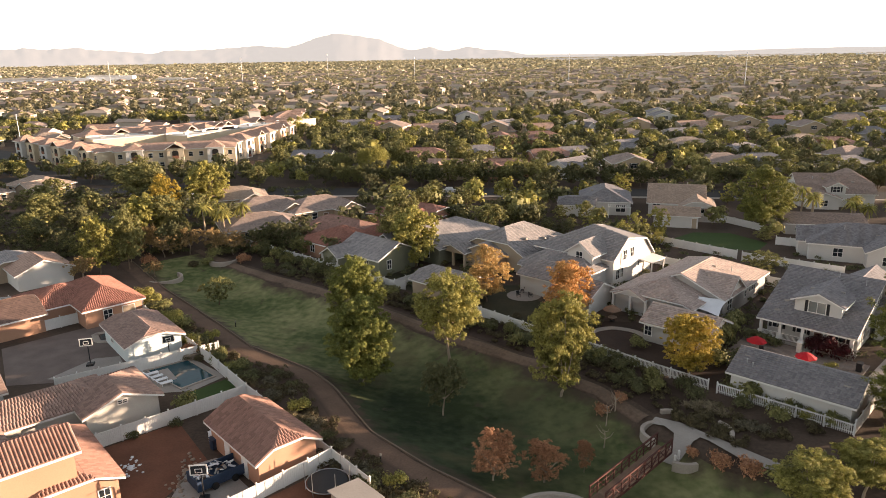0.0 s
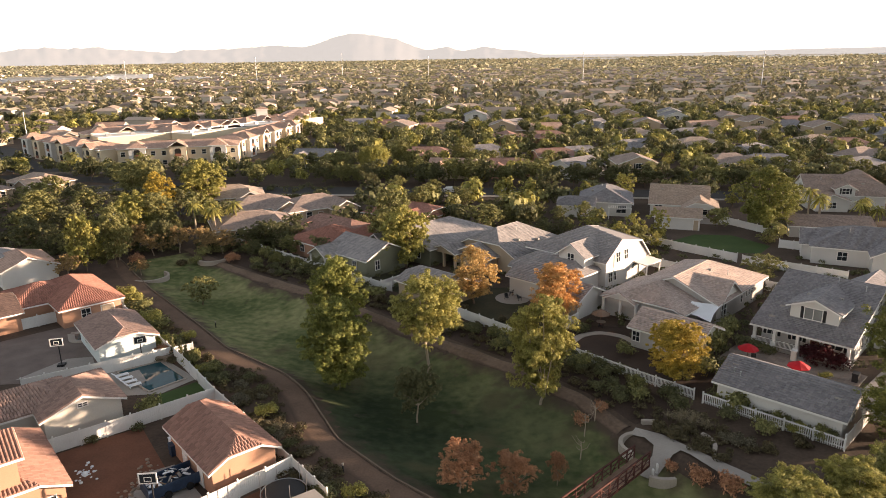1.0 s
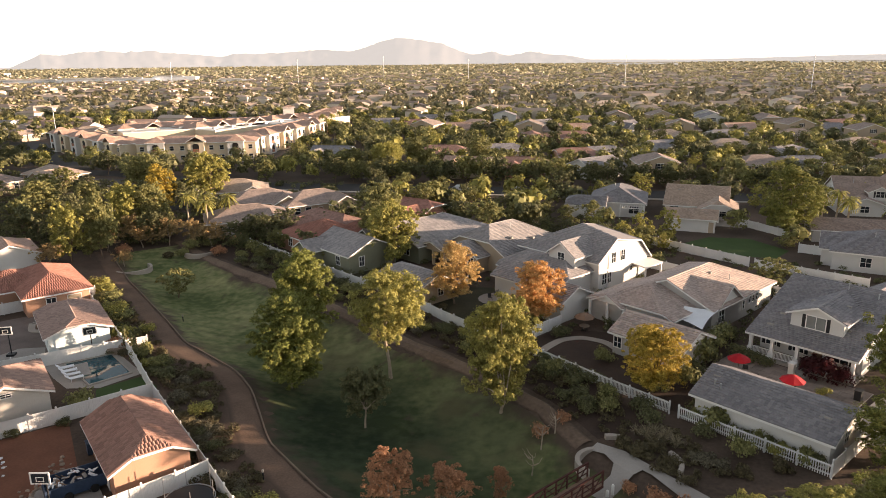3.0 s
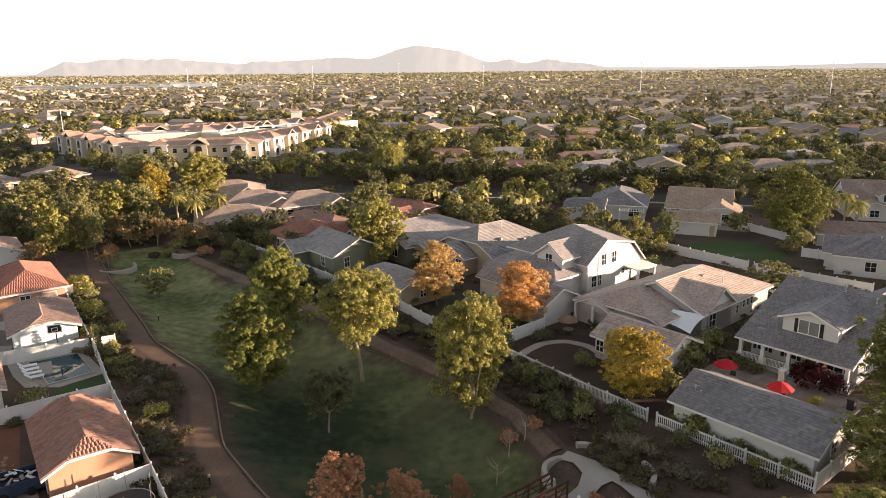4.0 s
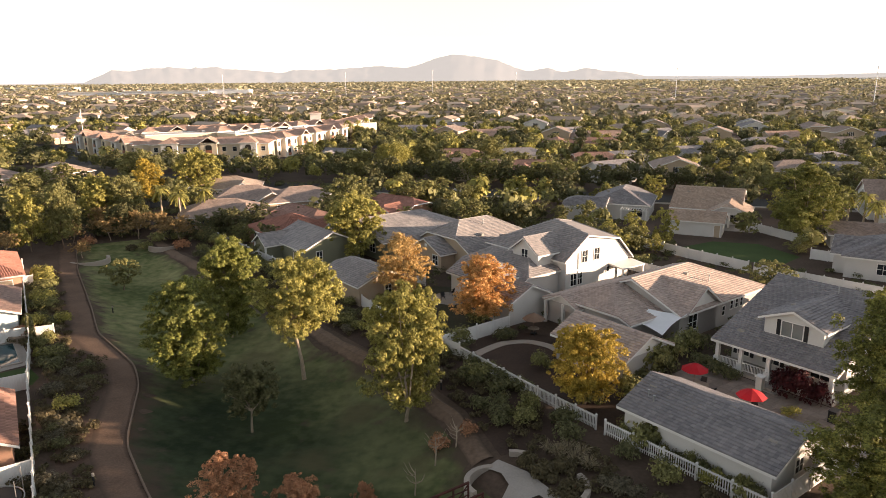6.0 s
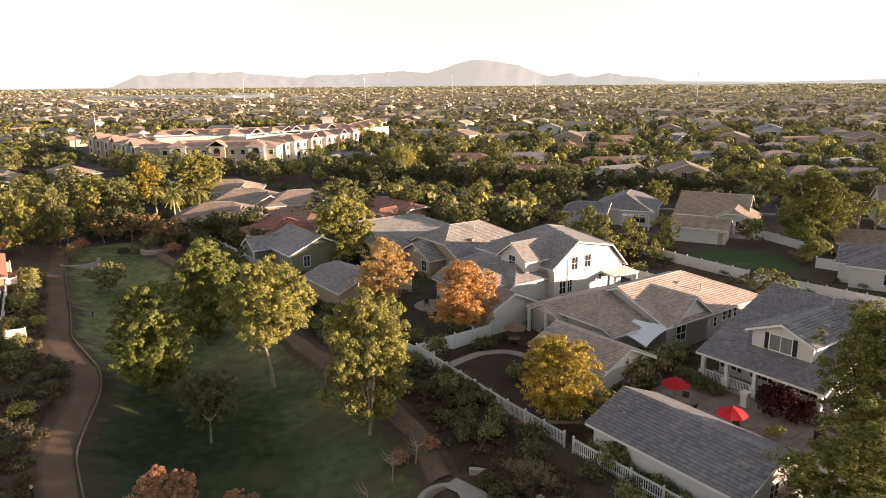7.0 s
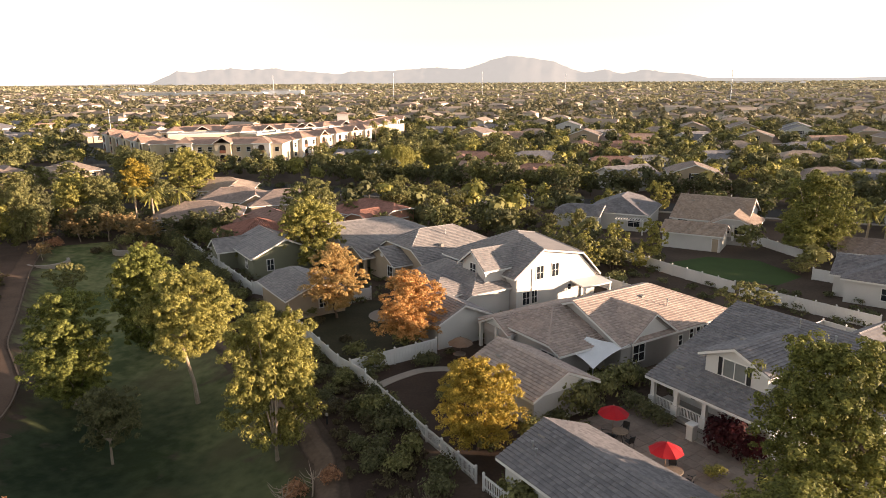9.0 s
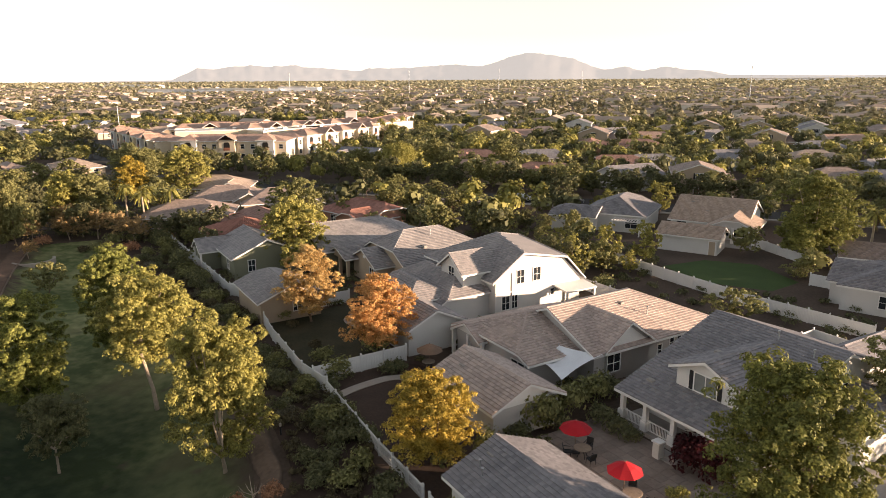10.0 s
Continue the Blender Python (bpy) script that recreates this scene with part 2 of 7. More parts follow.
# --- mesh helpers ---
class Shape:
    """Gathers vertices and faces of one mesh."""

    def __init__(self):
        self.v, self.f = [], []

    def add(self, verts, faces):
        k = len(self.v)
        self.v += [tuple(p) for p in verts]
        self.f += [tuple(i + k for i in face) for face in faces]
        return self

    def box(self, x0, x1, y0, y1, z0, z1):
        return self.add([(x0, y0, z0), (x1, y0, z0), (x1, y1, z0), (x0, y1, z0), (x0, y0, z1), (x1, y0, z1), (x1, y1, z1), (x0, y1, z1)],
                        [(3, 2, 1, 0), (4, 5, 6, 7), (0, 1, 5, 4), (1, 2, 6, 5), (2, 3, 7, 6), (3, 0, 4, 7)])

    def slab(self, poly, drop, down=(0, 0, -1)):
        """A polygon made solid by a drop along down."""
        n = len(poly)
        d = Vector(down) * drop
        low = [Vector(p) + d for p in poly]
        return self.add(list(poly) + low, [tuple(range(n)), tuple(range(2 * n - 1, n - 1, -1))] + [(i + n, (i + 1) % n + n, (i + 1) % n, i) for i in range(n)])

    def beam(self, p, q, wide, high, up=(0, 0, 1)):
        p, q, up = Vector(p), Vector(q), Vector(up)
        d = (q - p).normalized()
        s = d.cross(up)
        if s.length < 1e-4:
            s = d.cross(Vector((1, 0, 0)))
        s.normalize()
        u = s.cross(d) * high / 2
        s = s * wide / 2
        return self.add([p - s - u, p + s - u, p + s + u, p - s + u, q - s - u, q + s - u, q + s + u, q - s + u],
                        [(0, 1, 2, 3), (7, 6, 5, 4), (0, 4, 5, 1), (1, 5, 6, 2), (2, 6, 7, 3), (3, 7, 4, 0)])

    def rim(self, pts, mid, thick, high):
        """A closed board of rectangular section through the points, drawn in towards mid."""
        n, k, mid = len(pts), len(self.v), Vector(mid)
        for p in pts:
            p = Vector(p)
            i = (mid - p)
            i.z = 0
            i = i.normalized() * thick
            u = Vector((0, 0, high))
            self.v += [tuple(p), tuple(p - u), tuple(p + i - u), tuple(p + i)]
        for a in range(n):
            b = (a + 1) % n
            for j in range(4):
                self.f.append((k + 4 * a + j, k + 4 * b + j, k + 4 * b + (j + 1) % 4, k + 4 * a + (j + 1) % 4))
        return self

    def tube(self, pts, radii, sides=7):
        """A tapered tube through the points."""
        k, rings = len(self.v), len(pts)
        for i, (p, r) in enumerate(zip(pts, radii)):
            p = Vector(p)
            d = (Vector(pts[min(i + 1, rings - 1)]) - Vector(pts[max(i - 1, 0)])).normalized()
            a = d.cross(Vector((0.3, 1, 0.2))).normalized()
            b = d.cross(a)
            for j in range(sides):
                w = 2 * math.pi * j / sides
                self.v.append(tuple(p + (a * math.cos(w) + b * math.sin(w)) * r))
        for i in range(rings - 1):
            for j in range(sides):
                a, b = k + i * sides + j, k + i * sides + (j + 1) % sides
                self.f.append((a, b, b + sides, a + sides))
        self.f.append(tuple(range(k, k + sides))[::-1])
        self.f.append(tuple(range(k + (rings - 1) * sides, k + rings * sides)))
        return self

    def lathe(self, x, y, profile, sides=16):
        k = len(self.v)
        for r, z in profile:
            for j in range(sides):
                w = 2 * math.pi * j / sides
                self.v.append((x + r * math.cos(w), y + r * math.sin(w), z))
        for i in range(len(profile) - 1):
            for j in range(sides):
                a, b = k + i * sides + j, k + i * sides + (j + 1) % sides
                self.f.append((a, b, b + sides, a + sides))
        self.f.append(tuple(range(k, k + sides))[::-1])
        self.f.append(tuple(range(len(self.v) - sides, len(self.v))))
        return self

    def mesh(self, name, mat):
        me = bpy.data.meshes.new(name)
        me.from_pydata(self.v, [], self.f)
        me.materials.append(mat)
        return me


def quads(name, verts, mat):
    """A mesh of separate faces from an array of shape (n, corners, 3)."""
    n, k = verts.shape[:2]
    me = bpy.data.meshes.new(name)
    me.vertices.add(k * n)
    me.vertices.foreach_set("co", np.asarray(verts, dtype=np.float32).ravel())
    me.loops.add(k * n)
    me.loops.foreach_set("vertex_index", np.arange(k * n, dtype=np.int32))
    me.polygons.add(n)
    me.polygons.foreach_set("loop_start", np.arange(0, k * n, k, dtype=np.int32))
    me.update(calc_edges=True)
    me.materials.append(mat)
    return me


def part(name, shape, mat, parent, label="", smooth=False):
    me = shape.mesh(name, mat) if isinstance(shape, Shape) else shape
    if smooth:
        me.polygons.foreach_set("use_smooth", [True] * len(me.polygons))
    ob = new(name, me)
    ob.parent = parent
    return tagged(ob, label)


def thing(name, x, y, z, rot, label, category, group="", kind=""):
    ob = new(name)
    ob.empty_display_size = 0.3
    ob.matrix_basis = pose(x, y, z, 0, 0, rot)
    return tagged(ob, label, category, group, kind)


def piece(name, shape, mat, label, category, kind="", group=""):
    """A thing, or a piece of the setting, of one mesh."""
    me = shape.mesh(name, mat) if isinstance(shape, Shape) else shape
    return tagged(new(name, me), label, category, group, kind)


# --- the lie of the land ---
AX = Vector((-0.627, 0.779))       # along the park, away from the bridge
PX = Vector((0.779, 0.627))        # across the park, to the east
LEFT = [(3.5, 50.4), (-1.7, 54.8), (-7.7, 61.2), (-12.8, 71.0), (-16.0, 75.2), (-25.3, 82.7), (-31.9, 90.7), (-45.0, 105.8), (-57.6, 122.1)]
RIGHT = [(19.8, 63.1), (16.6, 69.4), (10.1, 76.9), (2.1, 83.7), (-9.5, 95.0), (-20.8, 105.2), (-29.7, 112.1), (-35.9, 117.2), (-48.0, 129.0)]
LQ = np.array([(Vector(p).dot(AX), Vector(p).dot(PX)) for p in LEFT])
RQ = np.array([(Vector(p).dot(AX), Vector(p).dot(PX)) for p in RIGHT])


def edge_l(q):
    return np.interp(q, LQ[:, 0], LQ[:, 1])


def edge_r(q):
    return np.interp(q, RQ[:, 0], RQ[:, 1])


def ground(x, y):
    """Height of the land: level lots and a sunken basin in the park."""
    x, y = np.asarray(x, float), np.asarray(y, float)
    q, p = x * AX[0] + y * AX[1], x * PX[0] + y * PX[1]
    l, r = edge_l(q), edge_r(q)
    s = np.clip((p - l) / (r - l), 0, 1)
    ends = np.clip((q - 5) / 14, 0, 1) * np.clip((128 - q) / 30, 0, 1)
    bowl = np.sin(np.pi * s) ** 0.75 * 2.2 * ends
    out = np.maximum(np.maximum(l - p, p - r), 0)
    rim = 0.4 * np.clip(1 - out / 7, 0, 1) * np.clip((q + 20) / 20, 0, 1) * np.clip((150 - q) / 30, 0, 1)
    return -bowl - rim


def gz(x, y):
    return float(ground(x, y))
# --- ground, grass, trails, streets ---
PALETRAIL = material("packed_dirt", (0.16, 0.112, 0.08), 0.95, 0.35, 0.25, 3.0, 0.5)
def fading(m, soil):
    """Loose gravel that thins out raggedly to bare soil at the margin of a trail."""
    n, link = m.node_tree.nodes, m.node_tree.links.new
    att, geo, t, r, x = (n.new("ShaderNode" + k) for k in ("Attribute", "NewGeometry", "TexNoise", "MapRange", "Mix"))
    att.attribute_name = "margin"
    t.inputs["Scale"].default_value, t.inputs["Detail"].default_value = 0.9, 7
    link(geo.outputs["Position"], t.inputs["Vector"])
    add = n.new("ShaderNodeMath")
    add.operation = "ADD"
    link(att.outputs["Fac"], add.inputs[0])
    link(t.outputs["Fac"], add.inputs[1])
    for i, v in ((1, 0.6), (2, 1.25), (3, 0.0), (4, 1.0)):
        r.inputs[i].default_value = v
    link(add.outputs[0], r.inputs[0])
    x.data_type = "RGBA"
    bsdf = n["Principled BSDF"]
    link(r.outputs[0], x.inputs[0])
    x.inputs[6].default_value = (*soil, 1)
    link(bsdf.inputs["Base Color"].links[0].from_socket, x.inputs[7])
    link(x.outputs[2], bsdf.inputs["Base Color"])


fading(PALETRAIL, (0.075, 0.053, 0.038))
fading(TRAIL, (0.088, 0.06, 0.044))


def axis(lo, a, b, hi, step):
    return np.concatenate([np.linspace(lo, a - 30, 9), np.arange(a, b, step), np.linspace(b + 30, hi, 9)])


def sheet(name, xs, ys, mat):
    gx, gy = np.meshgrid(xs, ys)
    gzv = ground(gx, gy)
    v = np.stack([gx, gy, gzv], -1).reshape(-1, 3)
    nx, ny = len(xs), len(ys)
    i = np.arange(nx * ny).reshape(ny, nx)
    f = np.stack([i[:-1, :-1], i[:-1, 1:], i[1:, 1:], i[1:, :-1]], -1).reshape(-1, 4)
    me = bpy.data.meshes.new(name)
    me.from_pydata(v.tolist(), [], f.tolist())
    me.polygons.foreach_set("use_smooth", [True] * len(me.polygons))
    me.materials.append(mat)
    return me


piece("ground", sheet("ground", axis(-6500, -90, 90, 6500, 1.5), axis(-3000, 20, 170, 4900, 1.5), DIRT), "dry brown desert soil of the suburb", "ground", "structure")


def ribbon(name, pts, wide, mat, label, category, lift=0.03, high=0.0, step=1.0, ragged=0.0):
    """A strip laid on the land along a line; with a height it is a kerb or a low wall."""
    pts = [Vector(p) for p in pts]
    line = []
    for a, b in zip(pts[:-1], pts[1:]):
        k = max(1, int((b - a).length / step))
        line += [a.lerp(b, i / k) for i in range(k)]
    line.append(pts[-1])
    for _ in range(3):
        line = [line[0]] + [(line[i - 1] + line[i] * 2 + line[i + 1]) / 4 for i in range(1, len(line) - 1)] + [line[-1]]
    s = Shape()
    if ragged:
        # a worn strip: firm in the middle, thinning out to the soil on either side
        for i, p in enumerate(line):
            d = (line[min(i + 1, len(line) - 1)] - line[max(i - 1, 0)]).normalized()
            n = Vector((-d.y, d.x)) * wide / 2
            for k, up in ((1.3, 0.012), (0.8, lift), (0.0, lift), (-0.8, lift), (-1.3, 0.012)):
                k *= 1 + ragged * noise.noise(Vector((p.x * 0.3, p.y * 0.3, k)))
                s.v.append((p.x + n.x * k, p.y + n.y * k, gz(p.x + n.x * k, p.y + n.y * k) + up))
        s.f = [(5 * i + j, 5 * i + 5 + j, 5 * i + 6 + j, 5 * i + 1 + j) for i in range(len(line) - 1) for j in range(4)]
        ob = piece(name, s, mat, label, category, "structure")
        ob.data.attributes.new("margin", "FLOAT", "POINT").data.foreach_set("value", np.tile(np.array([0, 0.75, 1, 0.75, 0], dtype=np.float32), len(line)))
        return ob
    for i, p in enumerate(line):
        d = (line[min(i + 1, len(line) - 1)] - line[max(i - 1, 0)]).normalized()
        n = Vector((-d.y, d.x)) * wide / 2
        for o in (n, -n):
            z = gz(p.x + o.x, p.y + o.y) if not high else gz(p.x, p.y)
            s.v.append((p.x + o.x, p.y + o.y, z + lift + high))
            s.v.append((p.x + o.x, p.y + o.y, z - 0.1))
    for i in range(len(line) - 1):
        a, b = 4 * i, 4 * i + 4
        s.f += [(a, b, b + 2, a + 2), (a + 1, b + 1, b, a), (a + 2, b + 2, b + 3, a + 3)]
    s.f += [(0, 2, 3, 1), (4 * len(line) - 4, 4 * len(line) - 3, 4 * len(line) - 1, 4 * len(line) - 2)]
    return piece(name, s, mat, label, category, "structure")


def draped(name, poly, mat, label, category, lift=0.02, step=1.2):
    """A flat area with its own outline, laid on the land."""
    bm = bmesh.new()
    bm.faces.new([bm.verts.new((x, y, 0)) for x, y in poly])
    bmesh.ops.triangulate(bm, faces=bm.faces[:])
    for v in bm.verts:
        v.co.z = gz(v.co.x, v.co.y) + lift
    me = bpy.data.meshes.new(name)
    bm.to_mesh(me)
    bm.free()
    me.materials.append(mat)
    return tagged(new(name, me), label, category, "", "structure")


def park_lawn():
    qs, s = np.linspace(8, 128, 90), np.linspace(0, 1, 34)
    q, w = np.meshgrid(qs, s, indexing="ij")
    wob = 0.5 * np.sin(q * 0.35) + 0.35 * np.sin(q * 0.83 + 1)
    p = edge_l(q) + 0.1 + (edge_r(q) - 1.3 - edge_l(q) + 0.6 * wob) * w
    x, y = q * AX[0] + p * PX[0], q * AX[1] + p * PX[1]
    v = np.stack([x, y, ground(x, y) + 0.05], -1).reshape(-1, 3)
    i = np.arange(len(qs) * len(s)).reshape(len(qs), len(s))
    f = np.stack([i[:-1, :-1], i[:-1, 1:], i[1:, 1:], i[1:, :-1]], -1).reshape(-1, 4)
    me = bpy.data.meshes.new("park_lawn")
    me.from_pydata(v.tolist(), [], f.tolist())
    me.polygons.foreach_set("use_smooth", [True] * len(me.polygons))
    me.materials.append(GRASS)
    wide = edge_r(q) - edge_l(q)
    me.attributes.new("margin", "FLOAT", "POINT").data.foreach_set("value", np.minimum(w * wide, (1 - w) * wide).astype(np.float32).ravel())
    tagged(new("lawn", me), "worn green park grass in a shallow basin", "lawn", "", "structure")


park_lawn()




def shifted(line, off):
    pts = [Vector(p) for p in line]
    out = []
    for i, p in enumerate(pts):
        d = (pts[min(i + 1, len(pts) - 1)] - pts[max(i - 1, 0)]).normalized()
        out.append(p + Vector((-d.y, d.x)) * off)
    return out


near_l = [(16.0, 41.0), (9.0, 46.2)] + LEFT
ribbon("trail", shifted(near_l, 1.25), 2.3, TRAIL, "reddish decomposed granite walking trail", "trail", step=0.5, ragged=0.2)
ribbon("trail_kerb", near_l, 0.13, TRAILKERB, "pale concrete edging of the trail", "kerb", high=0.12)
ribbon("trail", shifted(RIGHT, 0.1), 1.5, PALETRAIL, "pale packed dirt trail beside the lawn", "trail", lift=0.1, step=0.4, ragged=0.35)
ribbon("planting_bed", shifted(RIGHT, -4.2), 5.6, EARTH, "dark mulched bed along the fence", "planting bed", lift=0.015)
ribbon("planting_bed", shifted(LEFT, 4.6), 5.8, REDBED, "reddish mulched bed with desert shrubs", "planting bed", lift=0.015)
# streets
ribbon("road", [(-140, 197), (-40, 187), (30, 181), (110, 170), (240, 150)], 9.5, ASPHALT, "quiet asphalt residential street", "road", step=8)
ribbon("road", [(-140, 215), (-95, 205), (-66, 190), (-60, 160), (-85, 140)], 8, ASPHALT, "quiet asphalt residential street", "road", step=6)
ribbon("road", [(-300, 320), (-190, 290), (-150, 240), (-125, 215), (-60, 262), (-45, 400), (-30, 700)], 12, ASPHALT, "asphalt road beside the apartments", "road", step=8)
ribbon("pavement", [(-130, 190), (-40, 180.5), (30, 174.5), (110, 163.5), (230, 144)], 1.6, CONCRETE, "concrete pavement beside the street", "pavement", lift=0.12, step=8)

# --- lots: local frames ---
def lot(x, y):
    """A place in the eastern lots: x along the park fence, y away from the park."""
    return 29.5 + 0.731 * x + 0.682 * y, 67.5 - 0.682 * x + 0.731 * y


def west(x, y):
    """A place in the western lots: x towards the park, y along the park fence."""
    return -16.1 + 0.743 * x - 0.669 * y, 50.7 + 0.669 * x + 0.743 * y


EAST, WEST = -43.0, 42.0


# --- houses ---
FLAT_TILE = ([(-0.5, 0, 0.0), (0.5, 0, 0.0), (0.5, 0, 0.095), (-0.5, 0, 0.095), (-0.5, 1.08, 0.012), (0.5, 1.08, 0.012)], [(0, 1, 2, 3), (3, 2, 5, 4), (0, 3, 4), (1, 5, 2)])
_arc = [(-0.5, 0.0), (-0.36, 0.085), (0.0, 0.13), (0.36, 0.085), (0.5, 0.0)]
BARREL_TILE = ([(a, 0, h + 0.02) for a, h in _arc] + [(a, 1.06, h) for a, h in _arc] + [(-0.5, 0, -0.02), (0.5, 0, -0.02)],
               [(i, i + 1, i + 6, i + 5) for i in range(4)] + [(10, 11, 4, 3, 2, 1, 0)])
_tile_mesh = {}


def tile_mesh(kind, mat):
    key = (kind, mat.name)
    if key not in _tile_mesh:
        s = Shape().add(*(BARREL_TILE if kind == "barrel" else FLAT_TILE))
        _tile_mesh[key] = s.mesh("tile", mat)
    return _tile_mesh[key]


def roof_faces(w):
    """Slopes of one wing, as polygons from the eave up, and its ridge lines."""
    x0, x1, y0, y1, eave, ridge, along, k0, k1 = w[:9]
    if along == "y":
        x0, x1, y0, y1 = y0, y1, x0, x1
    hw, mid, rise = (y1 - y0) / 2, (y0 + y1) / 2, ridge - eave

    def end(k, x, s):
        return x + s * hw * k, eave + (1 - k) * rise, (1 - k) * hw
    r0, z0, c0 = end(k0, x0, 1)
    r1, z1, c1 = end(k1, x1, -1)
    south = [(x0, y0, eave), (x1, y0, eave), (x1, y0 + c1, z1), (r1, mid, ridge), (r0, mid, ridge), (x0, y0 + c0, z0)]
    north = [(x1, y1, eave), (x0, y1, eave), (x0, y1 - c0, z0), (r0, mid, ridge), (r1, mid, ridge), (x1, y1 - c1, z1)]
    faces, lines = [south, north], [((r0, mid, ridge), (r1, mid, ridge))]
    if k0 > 0.02:
        faces.append([(x0, y1 - c0, z0), (x0, y0 + c0, z0), (r0, mid, ridge)])
        lines += [((x0, y1 - c0, z0), (r0, mid, ridge)), ((x0, y0 + c0, z0), (r0, mid, ridge))]
    if k1 > 0.02:
        faces.append([(x1, y0 + c1, z1), (x1, y1 - c1, z1), (r1, mid, ridge)])
        lines += [((x1, y0 + c1, z1), (r1, mid, ridge)), ((x1, y1 - c1, z1), (r1, mid, ridge))]
    rims = [(x0, y0, eave), (x1, y0, eave), (x1, y0 + c1, z1), (x1, y1 - c1, z1), (x1, y1, eave), (x0, y1, eave), (x0, y1 - c0, z0), (x0, y0 + c0, z0)]

    def turn(p):
        return Vector((p[1], p[0], p[2])) if along == "y" else Vector(p)
    clean = []
    for f in faces:
        pts = [turn(p) for p in f]
        keep = [p for i, p in enumerate(pts) if (p - pts[i - 1]).length > 0.01]
        clean.append(keep)
    return clean, [(turn(a), turn(b)) for a, b in lines], [turn(p) for p in rims]


def lay_tiles(face, wide, expose):
    """Poses of the tiles of one slope, course by course."""
    low = min(p.z for p in face)
    base = [p for p in face if p.z < low + 0.01]
    if len(base) < 2:
        return []
    e = base[1] - base[0]
    e.normalize()
    n = None
    for p in face:
        if p.z > low + 0.2:
            n = e.cross(p - base[0])
            break
    n.normalize()
    if n.z < 0:
        n = -n
    o, up = base[0], n.cross(e)
    if up.z < 0:
        e, o = -e, base[1]
        up = n.cross(e)
    flat = [((p - o).dot(e), (p - o).dot(up)) for p in face]
    top = max(v for _, v in flat)
    out = []
    count = max(1, round(top / expose))
    step = top / count
    for j in range(count):
        h = (j + 0.35) * step
        cuts = []
        for (u0, v0), (u1, v1) in zip(flat, flat[1:] + flat[:1]):
            if (v0 - h) * (v1 - h) < 0:
                cuts.append(u0 + (u1 - u0) * (h - v0) / (v1 - v0))
        if len(cuts) < 2:
            continue
        a, b = min(cuts), max(cuts)
        if b - a < 0.08:
            continue
        m = max(1, round((b - a) / wide))
        tw = (b - a) / m
        for i in range(m):
            c = o + e * (a + (i + 0.5) * tw) + up * (j * step) + n * 0.004
            out.append((c, e * tw * 0.985, up * step, n))
    return out


def ridge_caps(s, a, b, size=0.105):
    """One run of overlapping ridge tiles, thicker at each lower end."""
    d = b - a
    k = max(1, round(d.length / 0.42))
    pts, rad = [], []
    for i in range(k):
        pts += [a + d * (i / k), a + d * ((i + 0.94) / k)]
        rad += [size * 1.12, size * 0.9]
    return s.tube([tuple(p) for p in pts], rad, 5)


def add_roof(parent, w, mats, detail, single, tile="flat"):
    """Roof of one wing: a slab, its tiles, ridge caps and white fascia boards. Returns how many single tiles were laid."""
    return add_slopes(parent, *roof_faces(w), mats, detail, single, tile)


def add_slopes(parent, faces, lines, rims, mats, detail, single=0, tile="flat"):
    """A roof from its slopes, its ridge and hip lines, and the line of its eaves."""
    slab = Shape()
    for f in faces:
        slab.slab(f, 0.12)
    roof = part("roof", slab, mats[0] if detail else mats[1], parent)
    mid = sum(rims, Vector()) / len(rims)
    rims = [p for i, p in enumerate(rims) if (p - rims[i - 1]).length > 0.02]
    part("fascia", Shape().rim([p + (p - mid).normalized() * 0.03 + Vector((0, 0, -0.03)) for p in rims], mid, 0.05, 0.2), TRIM, roof, "pale painted fascia board")
    for a, b in lines if detail else lines[:1]:
        if (b - a).length > 0.3:
            part("ridge_cap", ridge_caps(Shape(), a, b), mats[0], roof)
    if not detail:
        return 0
    tw, ex = (0.28, 0.4) if tile == "barrel" else (0.3, 0.31)
    rows = []
    for f in faces:
        rows += lay_tiles(f, tw, ex)
    made = min(single, len(rows))
    me = tile_mesh(tile, mats[0])
    for c, e, u, n in rows[:made]:
        ob = new("tile", me)
        ob.parent = roof
        ob.matrix_basis = Matrix(((e.x, u.x, n.x, c.x), (e.y, u.y, n.y, c.y), (e.z, u.z, n.z, c.z), (0, 0, 0, 1)))
    rest = rows[made:]
    if rest:
        tv, tf = BARREL_TILE if tile == "barrel" else FLAT_TILE
        tv = np.array(tv)
        c, e, u, n = (np.array([list(r[i]) for r in rest]) for i in range(4))
        v = c[:, None] + tv[None, :, 0, None] * e[:, None] + tv[None, :, 1, None] * u[:, None] + tv[None, :, 2, None] * n[:, None]
        k = len(tv)
        me2 = bpy.data.meshes.new("tile")
        me2.from_pydata(v.reshape(-1, 3).tolist(), [], [tuple(q + i * k for q in f) for i in range(len(rest)) for f in tf])
        me2.materials.append(mats[0])
        ob = new("tile", me2)
        ob.parent = roof
        tagged(ob, kind="stuff")
    return made


